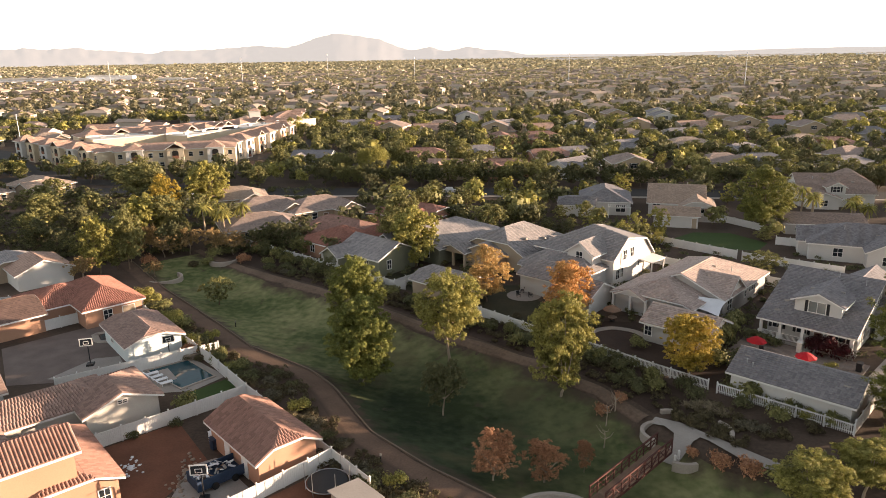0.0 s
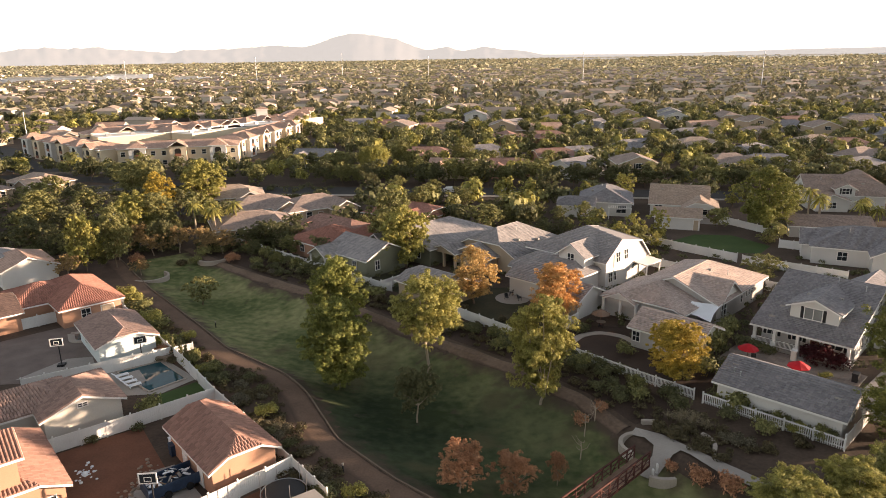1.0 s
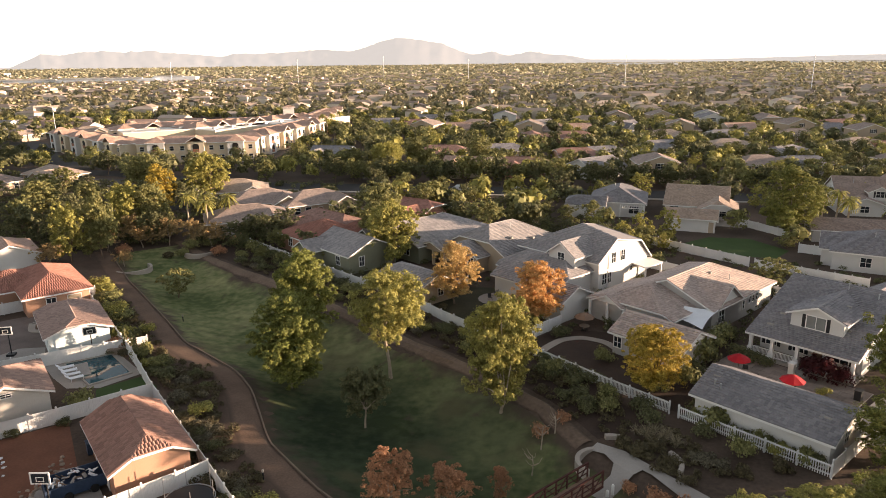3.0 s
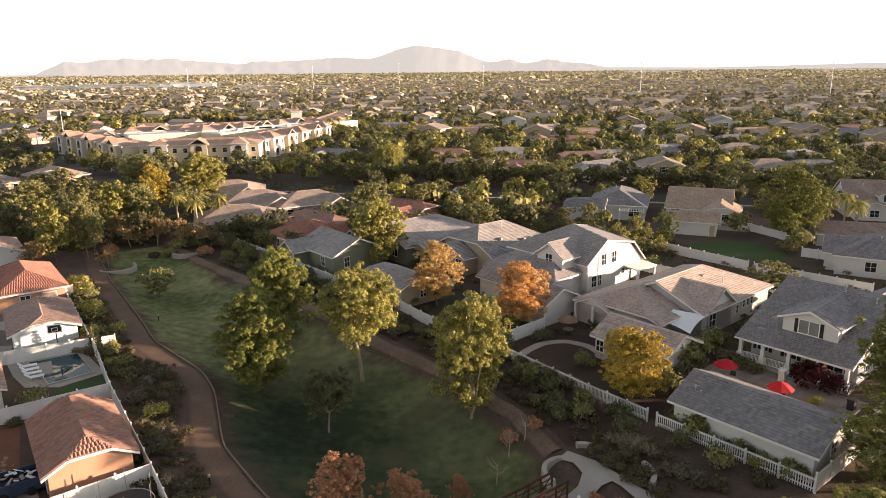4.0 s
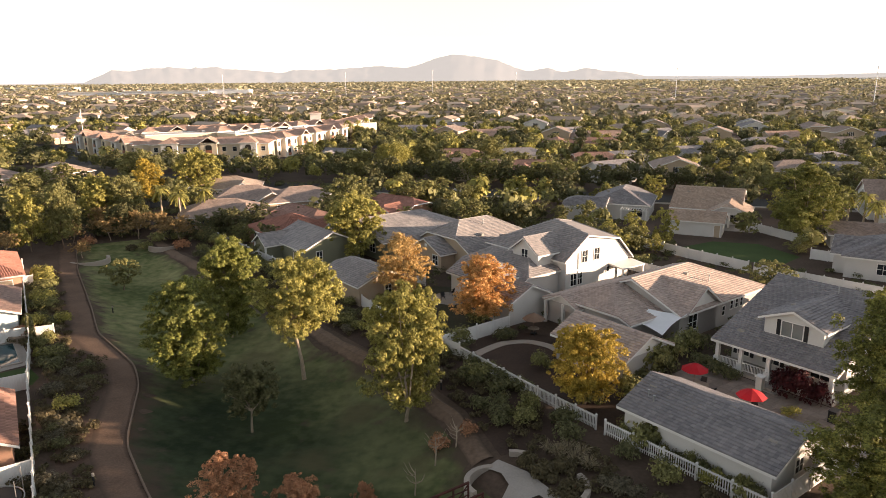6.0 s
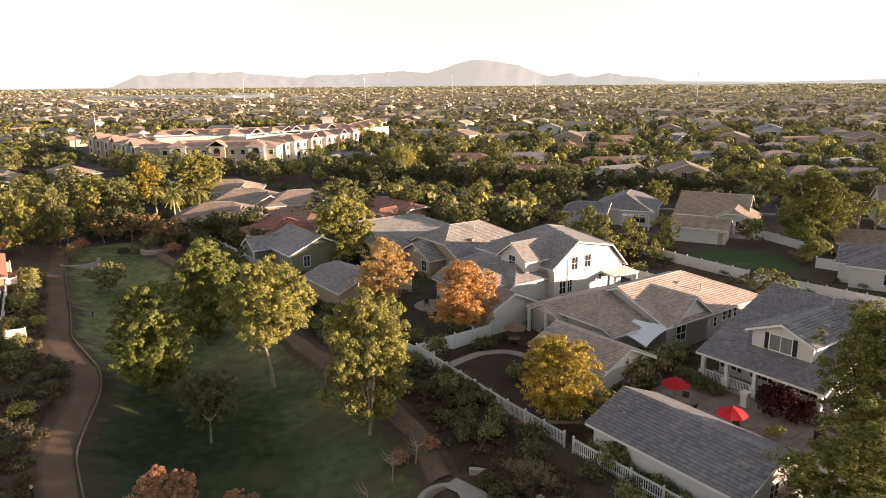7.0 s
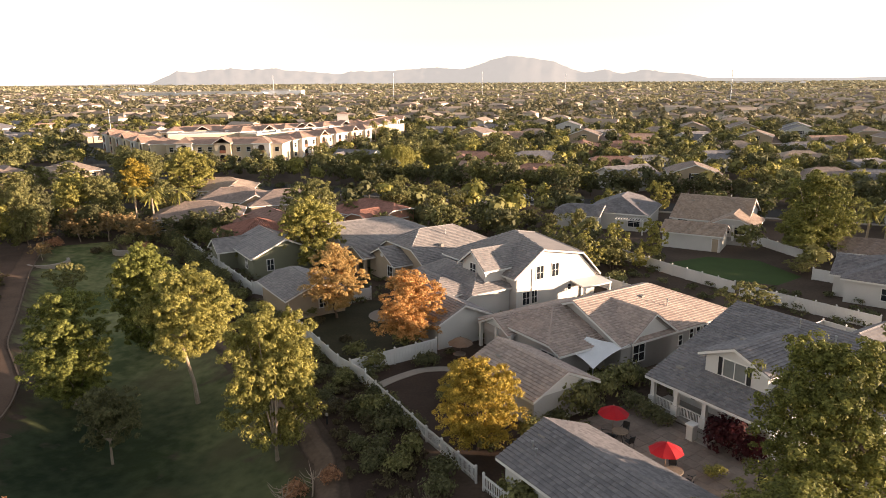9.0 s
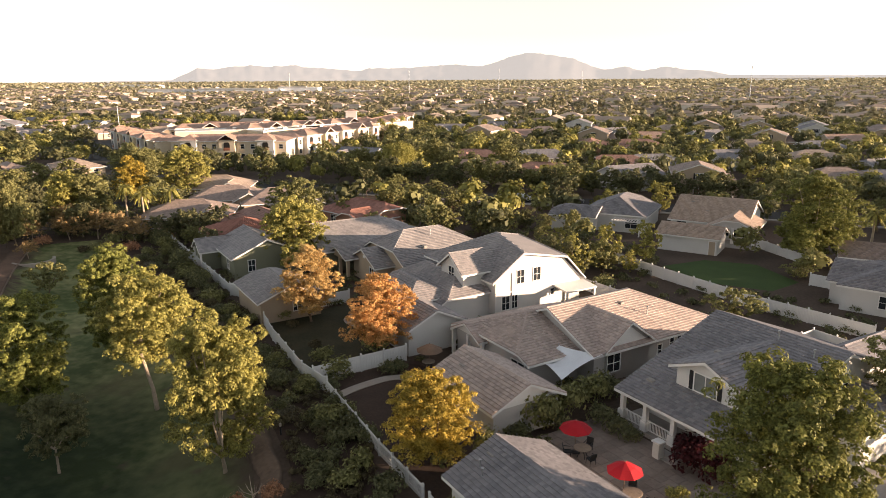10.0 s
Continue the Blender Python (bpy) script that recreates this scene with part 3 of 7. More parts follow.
def add_walls(parent, w, mat, over=0.45, base=0.0):
    x0, x1, y0, y1, eave, ridge, along, k0, k1 = w[:9]
    if along == "y":
        x0, x1, y0, y1 = y0, y1, x0, x1
    hw, mid = (y1 - y0) / 2, (y0 + y1) / 2
    slope = (ridge - eave) / hw
    ze, hin = eave + over * slope - 0.14, hw - over

    def profile(k):
        c = max(0.0, 1 - k) * hin
        if k > 0.02:
            c = max(0.0, c - 0.1)
        return [(y0 + over, base), (y1 - over, base), (y1 - over, ze), (y1 - over - c, ze + c * slope), (y0 + over + c, ze + c * slope), (y0 + over, ze)]
    pts = [(x0 + over, y, z) for y, z in profile(k0)] + [(x1 - over, y, z) for y, z in profile(k1)]
    if along == "y":
        pts = [(b, a, c) for a, b, c in pts]
    s = Shape().add(pts, [tuple(range(5, -1, -1)), tuple(range(6, 12))] + [(i, (i + 1) % 6, (i + 1) % 6 + 6, i + 6) for i in range(6)])
    return part("wall", s, mat, parent)


def add_window(parent, x, y, z, face, wide, high, shutters=None, panes=2, frame_mat=None, bar=True, glass=None):
    """A window on a wall: face is the local direction it looks to: 'x+', 'x-', 'y+' or 'y-'."""
    frame_mat = frame_mat or TRIM
    sign = 1 if face[1] == "+" else -1

    def P(a, b, c0, c1, d0, d1):
        # a..b along the wall, c depth outwards, d height
        if face[0] == "x":
            return (x + min(sign * c0, sign * c1), x + max(sign * c0, sign * c1), y + a, y + b, z + d0, z + d1)
        return (x + a, x + b, y + min(sign * c0, sign * c1), y + max(sign * c0, sign * c1), z + d0, z + d1)
    h, t = wide / 2, 0.09
    us = [-h - t, -h]
    for i in range(1, panes):
        c = -h + wide * i / panes
        us += [c - 0.03, c + 0.03]
    us += [h, h + t]
    vs = [-t, 0, high * 0.5 - 0.025, high * 0.5 + 0.025, high, high + t] if bar else [-t, 0, high, high + t]
    fr, ids = Shape(), {}

    def corner(i, j, k):
        if (i, j, k) not in ids:
            b = P(us[i], us[i], 0, 0.06 * k, vs[j], vs[j])
            ids[(i, j, k)] = len(fr.v)
            c = 0.06 * k * sign
            fr.v.append((x + c, b[2], b[4]) if face[0] == "x" else (b[0], y + c, b[4]))
        return ids[(i, j, k)]

    def solid(i, j):
        return 0 <= i < len(us) - 1 and 0 <= j < len(vs) - 1 and not (i % 2 and j % 2)
    for i in range(len(us) - 1):
        for j in range(len(vs) - 1):
            if solid(i, j):
                fr.f.append((corner(i, j, 1), corner(i + 1, j, 1), corner(i + 1, j + 1, 1), corner(i, j + 1, 1)))
                for (di, dj), (p, q) in (((-1, 0), ((i, j), (i, j + 1))), ((1, 0), ((i + 1, j), (i + 1, j + 1))), ((0, -1), ((i, j), (i + 1, j))), ((0, 1), ((i, j + 1), (i + 1, j + 1)))):
                    if not solid(i + di, j + dj):
                        fr.f.append((corner(*p, 1), corner(*q, 1), corner(*q, 0), corner(*p, 0)))
    win = part("window", fr, frame_mat, parent)
    for i in range(panes):
        a = -h + wide * i / panes
        part("pane", Shape().box(*P(a + 0.005, a + wide / panes - 0.005, 0.004, 0.02, 0.005, high - 0.005)), glass or GLASS, win)
    if shutters:
        for sgn in (-1, 1):
            c = sgn * (h + t + 0.19)
            sh = Shape().box(*P(c - 0.17, c + 0.17, 0.0, 0.05, -0.05, high + 0.05))
            for q in range(6):
                sh.box(*P(c - 0.13, c + 0.13, 0.05, 0.065, q * high / 6 + 0.05, (q + 0.6) * high / 6 + 0.05))
            part("shutter", sh, shutters, win, "dark louvred shutter")
    return win


def add_door(parent, x, y, z, face, wide, high, mat, name="door"):
    sign = 1 if face[1] == "+" else -1

    def P(a, b, c0, c1, d0, d1):
        if face[0] == "x":
            return (x + min(sign * c0, sign * c1), x + max(sign * c0, sign * c1), y + a, y + b, z + d0, z + d1)
        return (x + a, x + b, y + min(sign * c0, sign * c1), y + max(sign * c0, sign * c1), z + d0, z + d1)
    d = Shape().box(*P(-wide / 2, wide / 2, 0.0, 0.05, 0, high))
    for i in range(3):
        d.box(*P(-wide / 2 + 0.12, wide / 2 - 0.12, 0.05, 0.07, high * (0.06 + i * 0.32), high * (0.3 + i * 0.32)))
    door = part(name, d, mat, parent)
    part("door_frame", Shape().box(*P(-wide / 2 - 0.1, -wide / 2, 0, 0.07, 0, high + 0.1)).box(*P(wide / 2, wide / 2 + 0.1, 0, 0.07, 0, high + 0.1)).box(*P(-wide / 2, wide / 2, 0, 0.07, high, high + 0.1)), TRIM, door)
    return door


def gable_panel(parent, face, at, a0, a1, z0, z1):
    """A pale boarded gable: a thin triangle proud of the wall below the roof's rakes."""
    m, sign = (a0 + a1) / 2, 1 if face[1] == "+" else -1
    tri = [(a0, z0), (a1, z0), (m, z1)]
    if face[0] == "x":
        pts, down = [(at + 0.02 * sign, a, z) for a, z in tri], (-sign, 0, 0)
    else:
        pts, down = [(a, at + 0.02 * sign, z) for a, z in tri], (0, -sign, 0)
    part("gable", Shape().slab(pts, 0.02, down), TRIM, parent, "pale boarded gable")


def roof_bits(parent, spots, mat=None):
    """Small vents and pipes that stand on the roof."""
    for i, (x, y, z, kind) in enumerate(spots):
        if kind == "pipe":
            part("vent_pipe", Shape().tube([(x, y, z - 0.3), (x, y, z + 0.5)], [0.06, 0.06], 8).tube([(x, y, z + 0.5), (x, y, z + 0.6)], [0.1, 0.1], 8), METAL, parent)
        elif kind == "vent":
            part("roof_vent", Shape().box(x - 0.3, x + 0.3, y - 0.2, y + 0.2, z - 0.25, z + 0.1), mat or CONCRETE, parent)


def house(x, y, rot, wings, wall, roof, label, category="house", detail=False, tile="flat", name="house", z=0.0, over=0.45, group="", single=0):
    h = thing(name, x, y, z, rot, label, category, group)
    left = single
    for w in wings:
        base = w[9] if len(w) > 9 else -0.8
        add_walls(h, w, w[10] if len(w) > 10 else wall, over, base)
        left -= add_roof(h, w, roof, detail, max(left, 0), tile)
    return h


# eastern lots -------------------------------------------------
# long detached garage beside the fence
g = house(*lot(0, 0), EAST, [(0, 12.4, 0, 8.0, 2.5, 4.15, "x", 0, 0)], WHITE, R_SLATE, "long white detached garage with grey tile roof", "garage", True, name="garage", single=300)
add_door(g, 9.2, 7.55, 0, "y+", 4.8, 2.1, TRIM, "garage_door")
add_window(g, 11.95, 4.0, 1.1, "x+", 1.0, 1.0)
roof_bits(g, [(1.2, 2.9, 3.66, "vent"), (10.9, 2.4, 3.46, "vent"), (2.2, 1.5, 3.1, "pipe"), (1.5, 1.8, 3.22, "pipe")])

# storey-and-a-half bungalow with porch and dormer
b = house(39.2, 82.4, EAST, [(0, 11.4, 0, 23, 2.8, 7.0, "x", 0, 0, 2.85), (3.1, 9.3, 2.3, 10.8, 5.35, 6.6, "y", 0, 0, 3.4), (11.0, 14.5, 8.5, 17.5, 2.8, 4.4, "x", 0, 0.5), (4.2, 10.6, 18, 26.5, 2.8, 4.9, "y", 0, 0)], WHITE, R_SLATE,
          "white craftsman bungalow with grey tile roof, dormer and porch", detail=True, single=300)
part("wall", Shape().box(0.5, 10.9, 3.0, 22.4, -0.6, 2.9), WHITE, b)
part("porch_floor", Shape().box(0.1, 11.2, 0.2, 3.0, -0.6, 0.3), CONCRETE, b)
for cx in (0.5, 2.8, 5.4, 8.2, 10.8):
    c = Shape().box(cx - 0.28, cx + 0.28, 0.25, 0.81, 0.3, 1.1).box(cx - 0.17, cx + 0.17, 0.36, 0.7, 1.1, 2.75).box(cx - 0.24, cx + 0.24, 0.29, 0.77, 2.45, 2.6)
    part("column", c, TRIM, b)
part("beam", Shape().box(0.3, 11.0, 0.38, 0.68, 2.6, 2.85), TRIM, b)
for x0, x1 in ((0.8, 2.6), (3.0, 5.2)):
    r = Shape().box(x0, x1, 0.48, 0.56, 1.15, 1.22).box(x0, x1, 0.48, 0.56, 0.42, 0.48)
    rail = part("railing", r, TRIM, b)
    for i in range(int((x1 - x0) / 0.14)):
        part("baluster", Shape().box(x0 + 0.07 + i * 0.14, x0 + 0.11 + i * 0.14, 0.5, 0.54, 0.48, 1.15), TRIM, rail)
add_window(b, 1.7, 3.0, 0.9, "y-", 1.1, 1.5, BLACK)
add_window(b, 4.6, 3.0, 0.9, "y-", 1.1, 1.5, BLACK)
add_door(b, 6.6, 3.0, 0.3, "y-", 1.0, 2.1, BROWNW)
add_window(b, 8.8, 3.0, 0.9, "y-", 1.6, 1.5, BLACK)
add_window(b, 6.1, 2.75, 4.0, "y-", 1.9, 1.35, BLACK, bar=False, glass=BLIND)
add_window(b, 10.95, 5.4, 0.9, "x+", 1.2, 1.5)
add_window(b, 10.95, 7.4, 0.9, "x+", 1.2, 1.5)
add_window(b, 10.95, 11.5, 3.9, "x+", 1.6, 1.3)
roof_bits(b, [(2.2, 4.2, 4.35, "vent"), (1.8, 2.0, 3.6, "vent"), (4.6, 6.0, 6.0, "vent"), (7.8, 6.6, 6.0, "vent"), (8.9, 4.0, 4.3, "vent"), (6.4, 10.5, 6.8, "pipe"), (9.6, 9.9, 6.5, "pipe")])

# tan single-storey house behind the golden tree, with its own garage
d = house(*lot(0, 0), EAST, [(-20.8, -8.0, 20, 37, 3.0, 5.6, "y", 0, 1), (-14.5, -8.0, 21.3, 27.7, 3.0, 5.3, "x", 0, 0), (-22.2, -10.0, 14.5, 25, 2.7, 4.9, "y", 0.75, 0), (-21.4, -16.5, 13.9, 19, 2.7, 3.9, "y", 0.0, 0, 2.0)],
          GREIGE, R_BROWN, "grey stucco single-storey house with brown tile roof", detail=True, single=300)
add_window(d, -8.45, 22.8, 0.9, "x+", 1.5, 1.6)
for yy in (30.2, 31.2, 32.2):
    add_window(d, -8.45, yy, 1.6, "x+", 0.5, 1.0, panes=1)
add_window(d, -8.45, 28.6, 1.2, "x+", 0.5, 1.0, panes=1)
add_window(d, -12.0, 14.95, 0.8, "y-", 1.8, 1.5)
for xx in (-21.5, -18.9, -16.6):
    part("post", Shape().box(xx - 0.15, xx + 0.15, 14.2, 14.5, -0.2, 2.7), TRIM, d)
roof_bits(d, [(-11.0, 29.5, 4.45, "pipe"), (-13.0, 28, 5.1, "vent"), (-18.0, 17, 3.8, "vent")])

gable_panel(d, "x+", -8.45, 21.9, 27.1, 2.95, 4.85)
gable_panel(d, "y-", 14.35, -20.8, -17.1, 2.75, 3.62)
d2 = house(*lot(0, 0), EAST, [(-13.7, -4.6, 7.0, 14.0, 2.6, 4.2, "x", 0.0, 0)], GREIGE, R_BROWN, "small grey stucco garage with brown tile roof", "garage", True, name="garage", single=300)
gable_panel(d2, "x+", -5.05, 7.6, 13.4, 2.55, 3.85)
add_door(d2, -9.5, 13.6, 0, "y+", 4.8, 2.1, TRIM, "garage_door")
add_window(d2, -12.6, 7.4, 0.9, "y-", 0.9, 1.2)
roof_bits(d2, [(-11.5, 9, 3.5, "vent")])

# white two-storey house
e = house(*lot(0, 0), EAST, [(-33.3, -27.9, 19.4, 27, 5.5, 7.4, "y", 0, 0), (-40, -27.2, 16.4, 24, 2.9, 5.0, "x", 0.8, 0.8), (-37, -28.4, 12.2, 19.2, 2.9, 4.8, "x", 0.5, 0.8)],
          WHITE, R_GREY, "white two-storey stucco house with grey tile roof", detail=True)
A_, B_, C_, D_ = Vector((-33.0, 27.7, 8.3)), Vector((-33.0, 31.0, 7.66)), Vector((-26.0, 26.4, 7.5)), Vector((-26.0, 32.6, 6.3))
E_, F_, G_, H_ = Vector((-26.0, 22.2, 4.6)), Vector((-26.0, 35.6, 3.3)), Vector((-41.0, 22.2, 4.6)), Vector((-41.0, 35.4, 3.2))
add_slopes(e, [[C_, D_, B_, A_], [G_, E_, C_, A_], [F_, H_, B_, D_], [H_, G_, A_, B_]], [(A_, B_), (A_, C_), (B_, D_), (A_, G_), (B_, H_)], [E_, C_, D_, F_, H_, G_], R_GREY, True)
prof = [(22.8, -0.8), (35.0, -0.8), (35.0, 3.5), (32.4, 6.0), (26.5, 7.15), (22.8, 4.7)]
part("wall", Shape().add([(-33.4, y, z) for y, z in prof] + [(-26.4, y, z) for y, z in prof], [tuple(range(5, -1, -1)), tuple(range(6, 12))] + [(i, (i + 1) % 6, (i + 1) % 6 + 6, i + 6) for i in range(6)]), WHITE, e)
part("wall", Shape().box(-40.6, -33.5, 22.8, 34.9, -0.8, 3.0), WHITE, e)
part("band", Shape().box(-26.4, -26.32, 22.8, 33.0, 3.05, 3.25), TRIM, e)
part("downpipe", Shape().tube([(-26.33, 25.0, 0), (-26.33, 25.0, 5.3)], [0.05, 0.05], 6), TRIM, e)
for yy in (26.2, 28.5):
    add_window(e, -26.4, yy, 3.95, "x+", 1.0, 1.5)
add_window(e, -26.4, 24.2, 1.2, "x+", 1.0, 1.5)
add_window(e, -26.4, 25.4, 1.2, "x+", 0.8, 1.5)
add_window(e, -26.4, 30.8, 1.9, "x+", 0.5, 0.7, panes=1)
add_window(e, -30.7, 19.85, 4.4, "y-", 1.1, 1.4)
add_window(e, -29.6, 16.85, 1.4, "y-", 0.7, 0.8, panes=1)
pat = part("patio_roof", Shape().slab([(-26.4, 31.0, 3.0), (-24.0, 31.0, 2.7), (-24.0, 35.5, 2.7), (-26.4, 35.5, 3.0)], 0.18), TRIM, e)
for yy in (31.2, 35.3):
    part("post", Shape().box(-24.3, -24.1, yy - 0.1, yy + 0.1, -0.2, 2.6), TRIM, pat)
e2 = house(*lot(0, 0), EAST, [(-29.5, -22.4, 9.6, 16.6, 2.7, 4.3, "x", 0.0, 0)], WHITE, R_GREY, "white stucco garage with grey tile roof", "garage", True, name="garage")
add_door(e2, -26, 16.2, 0, "y+", 4.6, 2.1, TRIM, "garage_door")

# grey-roofed house with a deep patio
f = house(*lot(0, 0), EAST, [(-54.5, -41.0, 19.5, 34.5, 3.0, 6.5, "y", 0.5, 0.9), (-52.6, -44.6, 17.0, 25, 2.7, 4.5, "y", 0, 0), (-57.0, -50.5, 15.5, 23, 2.8, 3.9, "y", 0.0, 0, 2.4)], TAN, R_GREY, "tan stucco house with grey tile roof and covered patio", detail=True)
add_window(f, -41.45, 22, 1.0, "x+", 1.0, 1.4)
add_window(f, -46.4, 17.45, 0.9, "y-", 1.2, 1.4)
part("gable_vent", Shape().box(-48.9, -48.3, 17.38, 17.44, 3.2, 3.6), TRIM, f)
for xx in (-56.4, -53.6, -51.0):
    part("post", Shape().box(xx - 0.2, xx + 0.2, 15.9, 16.3, -0.2, 2.7), TAN, f)
roof_bits(f, [(-46.0, 26.0, 6.0, "pipe"), (-44.0, 24.0, 4.9, "vent"), (-43.0, 28.0, 4.4, "vent"), (-46.5, 22.5, 4.6, "pipe")])
f2 = house(*lot(0, 0), EAST, [(-48.5, -38.8, 0.2, 8.0, 2.6, 4.2, "x", 0.4, 0.0)], TAN, R_GREY, "small tan stucco garage with grey tile roof", "garage", True, name="garage")
add_window(f2, -39.25, 4.8, 1.0, "x+", 0.9, 1.0)

# grey house, sage house, red-tiled house further up the park
gh = house(*lot(-62, 22), EAST, [(-7, 7, -8, 10, 3.0, 5.7, "y", 0, 0.8), (-7, -1, -11, 0, 2.8, 4.6, "y", 0, 0)], SAGE, R_GREY, "sage green house with grey tile gable roof")
add_window(gh, 3.5, -7.55, 1.0, "y-", 1.4, 1.4)
add_window(gh, -4, -10.55, 1.0, "y-", 1.2, 1.4)
sg = house(*lot(-61.8, 6.4), EAST, [(-7.5, 4, -4, 6, 3.0, 5.2, "x", 0, 0), (-8.5, -3.5, -6.5, 2, 2.7, 4.2, "y", 0, 0)], SAGE, R_GREY, "sage green house with grey tile gable roof")
add_window(sg, 3.55, -1.2, 1.0, "x+", 0.9, 1.5)
add_window(sg, 0.5, -3.55, 1.0, "y-", 1.0, 1.4)
for xx in (-8, -4):
    part("post", Shape().box(xx - 0.12, xx + 0.12, -6.3, -6.05, -0.2, 2.6), TRIM, sg)
rt = house(*lot(-75, 8), EAST, [(-6, 6, -5, 7, 2.9, 5.2, "y", 1, 1), (-1, 9, 3, 14, 2.9, 5.0, "x", 1, 1)], PEACH, R_RED, "peach stucco house with red clay tile hip roof", detail=True, tile="barrel")
add_window(rt, -2, -4.55, 1.0, "y-", 1.2, 1.3)

# western lots -------------------------------------------------
lg = house(*west(0, 0), WEST, [(0, 6.5, 0, 10.3, 2.6, 4.3, "y", 0.45, 0.3)], PEACH, R_TERRA, "peach stucco garage with terracotta tile roof", "garage", True, "barrel", "garage", single=300)
add_door(lg, 0.43, 3.0, 0, "x-", 0.9, 2.05, TRIM)
add_door(lg, 0.43, 6.4, 0, "x-", 0.9, 2.05, TRIM)
wp = house(-34.5, 58.6, WEST, [(0, 7.7, 0, 8.8, 2.7, 4.2, "y", 0, 1), (-9.5, 4, 2.6, 9.6, 2.7, 4.2, "x", 1, 1), (-13.5, -6, -2.5, 6, 2.7, 4.2, "y", 0, 1), (-19, -9, 1, 10, 5.0, 6.8, "x", 1, 1)], OFFWHITE, R_MAUVE,
           "cream stucco house with ribbed pink tile roof by the pool", detail=True, tile="barrel")
add_window(wp, 3.85, 0.43, 2.95, "y-", 0.8, 0.35)
bl = house(-38.2, 75.8, 40, [(0, 7.3, 0, 10.8, 2.45, 3.8, "y", 0.35, 0.5)], BLUISH, R_MAUVE, "pale blue garage with mauve-brown tile roof", "garage", True, "flat", "garage")
add_window(bl, 0.43, 7.0, 1.0, "x-", 0.9, 1.0)
rh = house(-49.1, 87.6, 44, [(0, 8.5, 0, 14.5, 2.7, 4.6, "y", 1, 1), (-5, 5, 5, 14.5, 2.7, 4.5, "x", 1, 1)], PEACH, R_RED, "peach stucco house with ribbed red tile hip roof", detail=True, tile="barrel")
add_window(rh, 3.4, 0.45, 0.8, "y-", 1.1, 1.3)
add_door(rh, 6.2, 0.45, 0, "y-", 1.6, 2.05, TAN)
oh = house(-26.3, 49.3, WEST, [(-8.5, 0.0, -0.0, 11.2, 2.8, 4.5, "y", 0.5, 0.5), (-17, -2.8, 0.1, 5.4, 6.3, 7.6, "x", 0, 0), (-17, -9, -8, 12, 2.8, 5.0, "y", 1, 1)], PEACH, R_TERRA, "peach stucco two-storey house with terracotta tile roof", detail=True, tile="barrel")
add_window(oh, -1.6, 0.45, 0.9, "y-", 0.8, 1.2)
house(-68, 104, 44, [(0, 9, 0, 12, 2.7, 4.6, "y", 0, 1)], WHITE, R_PINK, "white stucco house with pink tile roof")
house(-47.5, 66.5, WEST, [(-12, 0.5, -3, 9, 2.7, 4.6, "x", 0.3, 0.3)], BLUISH, R_PINK, "pale stucco house with tan tile roof")
house(-57, 87.5, 44, [(-6, 2.5, -2, 8, 2.6, 4.3, "x", 0.2, 0.2)], PEACH, R_DARK, "peach garage with dark brown tile roof", "garage", name="garage")
house(-74.5, 113, 40, [(-4, 4.5, -4, 5, 2.5, 4.2, "y", 0.3, 0.6)], TAN, R_GREY, "small tan house with grey tile roof")

# red-tiled house behind the tall tree
rb = house(-7.5, 147, -30, [(-8, 8, -5.5, 5.5, 2.9, 5.0, "x", 1, 0.4), (1, 8.5, -8, 1, 2.8, 4.5, "y", 0.3, 1)], PEACH, R_RED, "peach stucco house with red clay tile roof")
add_window(rb, -3.0, -5.05, 1.0, "y-", 1.4, 1.3)
add_window(rb, 4.8, -7.55, 1.0, "y-", 1.4, 1.3)

# white house with its own garage on the street behind
bk = house(54.5, 148.5, -17, [(-8.9, 0.8, -10.2, -3.6, 2.6, 3.9, "x", 0, 0), (-10.2, 2.6, 1.7, 17.0, 2.7, 5.75, "x", 0, 0), (-3.4, 4.4, -1.2, 8.0, 2.6, 4.4, "y", 0.3, 0, 2.4)], WHITE, R_TAN, "white stucco house with tan tile roof and covered patio", detail=True)
add_door(bk, -0.4, -9.75, 0, "y-", 0.9, 2.05, TAN)
add_window(bk, -1.2, 2.15, 0.7, "y-", 1.8, 1.6)
add_window(bk, 1.2, 2.15, 0.7, "y-", 1.8, 1.6)
add_window(bk, -8.0, 2.15, 1.7, "y-", 1.6, 0.7)
for xx in (-2.8, 0.7, 3.9):
    part("post", Shape().box(xx - 0.18, xx + 0.18, -0.8, -0.44, -0.2, 2.7), TRIM, bk)
part("patio_floor", Shape().box(-2.9, 5.2, -3.5, 2.1, -0.3, 0.06), CONCRETE, bk)
roof_bits(bk, [(-1.5, 9.4, 5.6, "pipe"), (-7.5, 7.4, 5.0, "vent"), (0.5, 6.5, 4.6, "vent"), (-4.5, 5.0, 4.0, "vent")])

# hip-roofed house beside it
hp = house(37.2, 159.0, -12, [(-6.0, 6.0, -6.5, 7.0, 2.9, 5.3, "y", 0.9, 0.4), (-10.5, -2.0, -9.0, -1.5, 2.7, 4.1, "x", 0.6, 0)], WHITE, R_SLATE, "white house with grey tile hip roof and a pergola", detail=True)
add_window(hp, 3.4, -6.05, 0.8, "y-", 2.0, 1.5)
pg_ = part("pergola", Shape().box(0.6, 5.6, -8.9, -8.75, 2.35, 2.5).box(0.6, 5.6, -6.2, -6.05, 2.35, 2.5), TRIM, hp)
for i in range(11):
    part("slat", Shape().box(0.7 + i * 0.46, 0.8 + i * 0.46, -9.1, -6.1, 2.5, 2.62), TRIM, pg_)
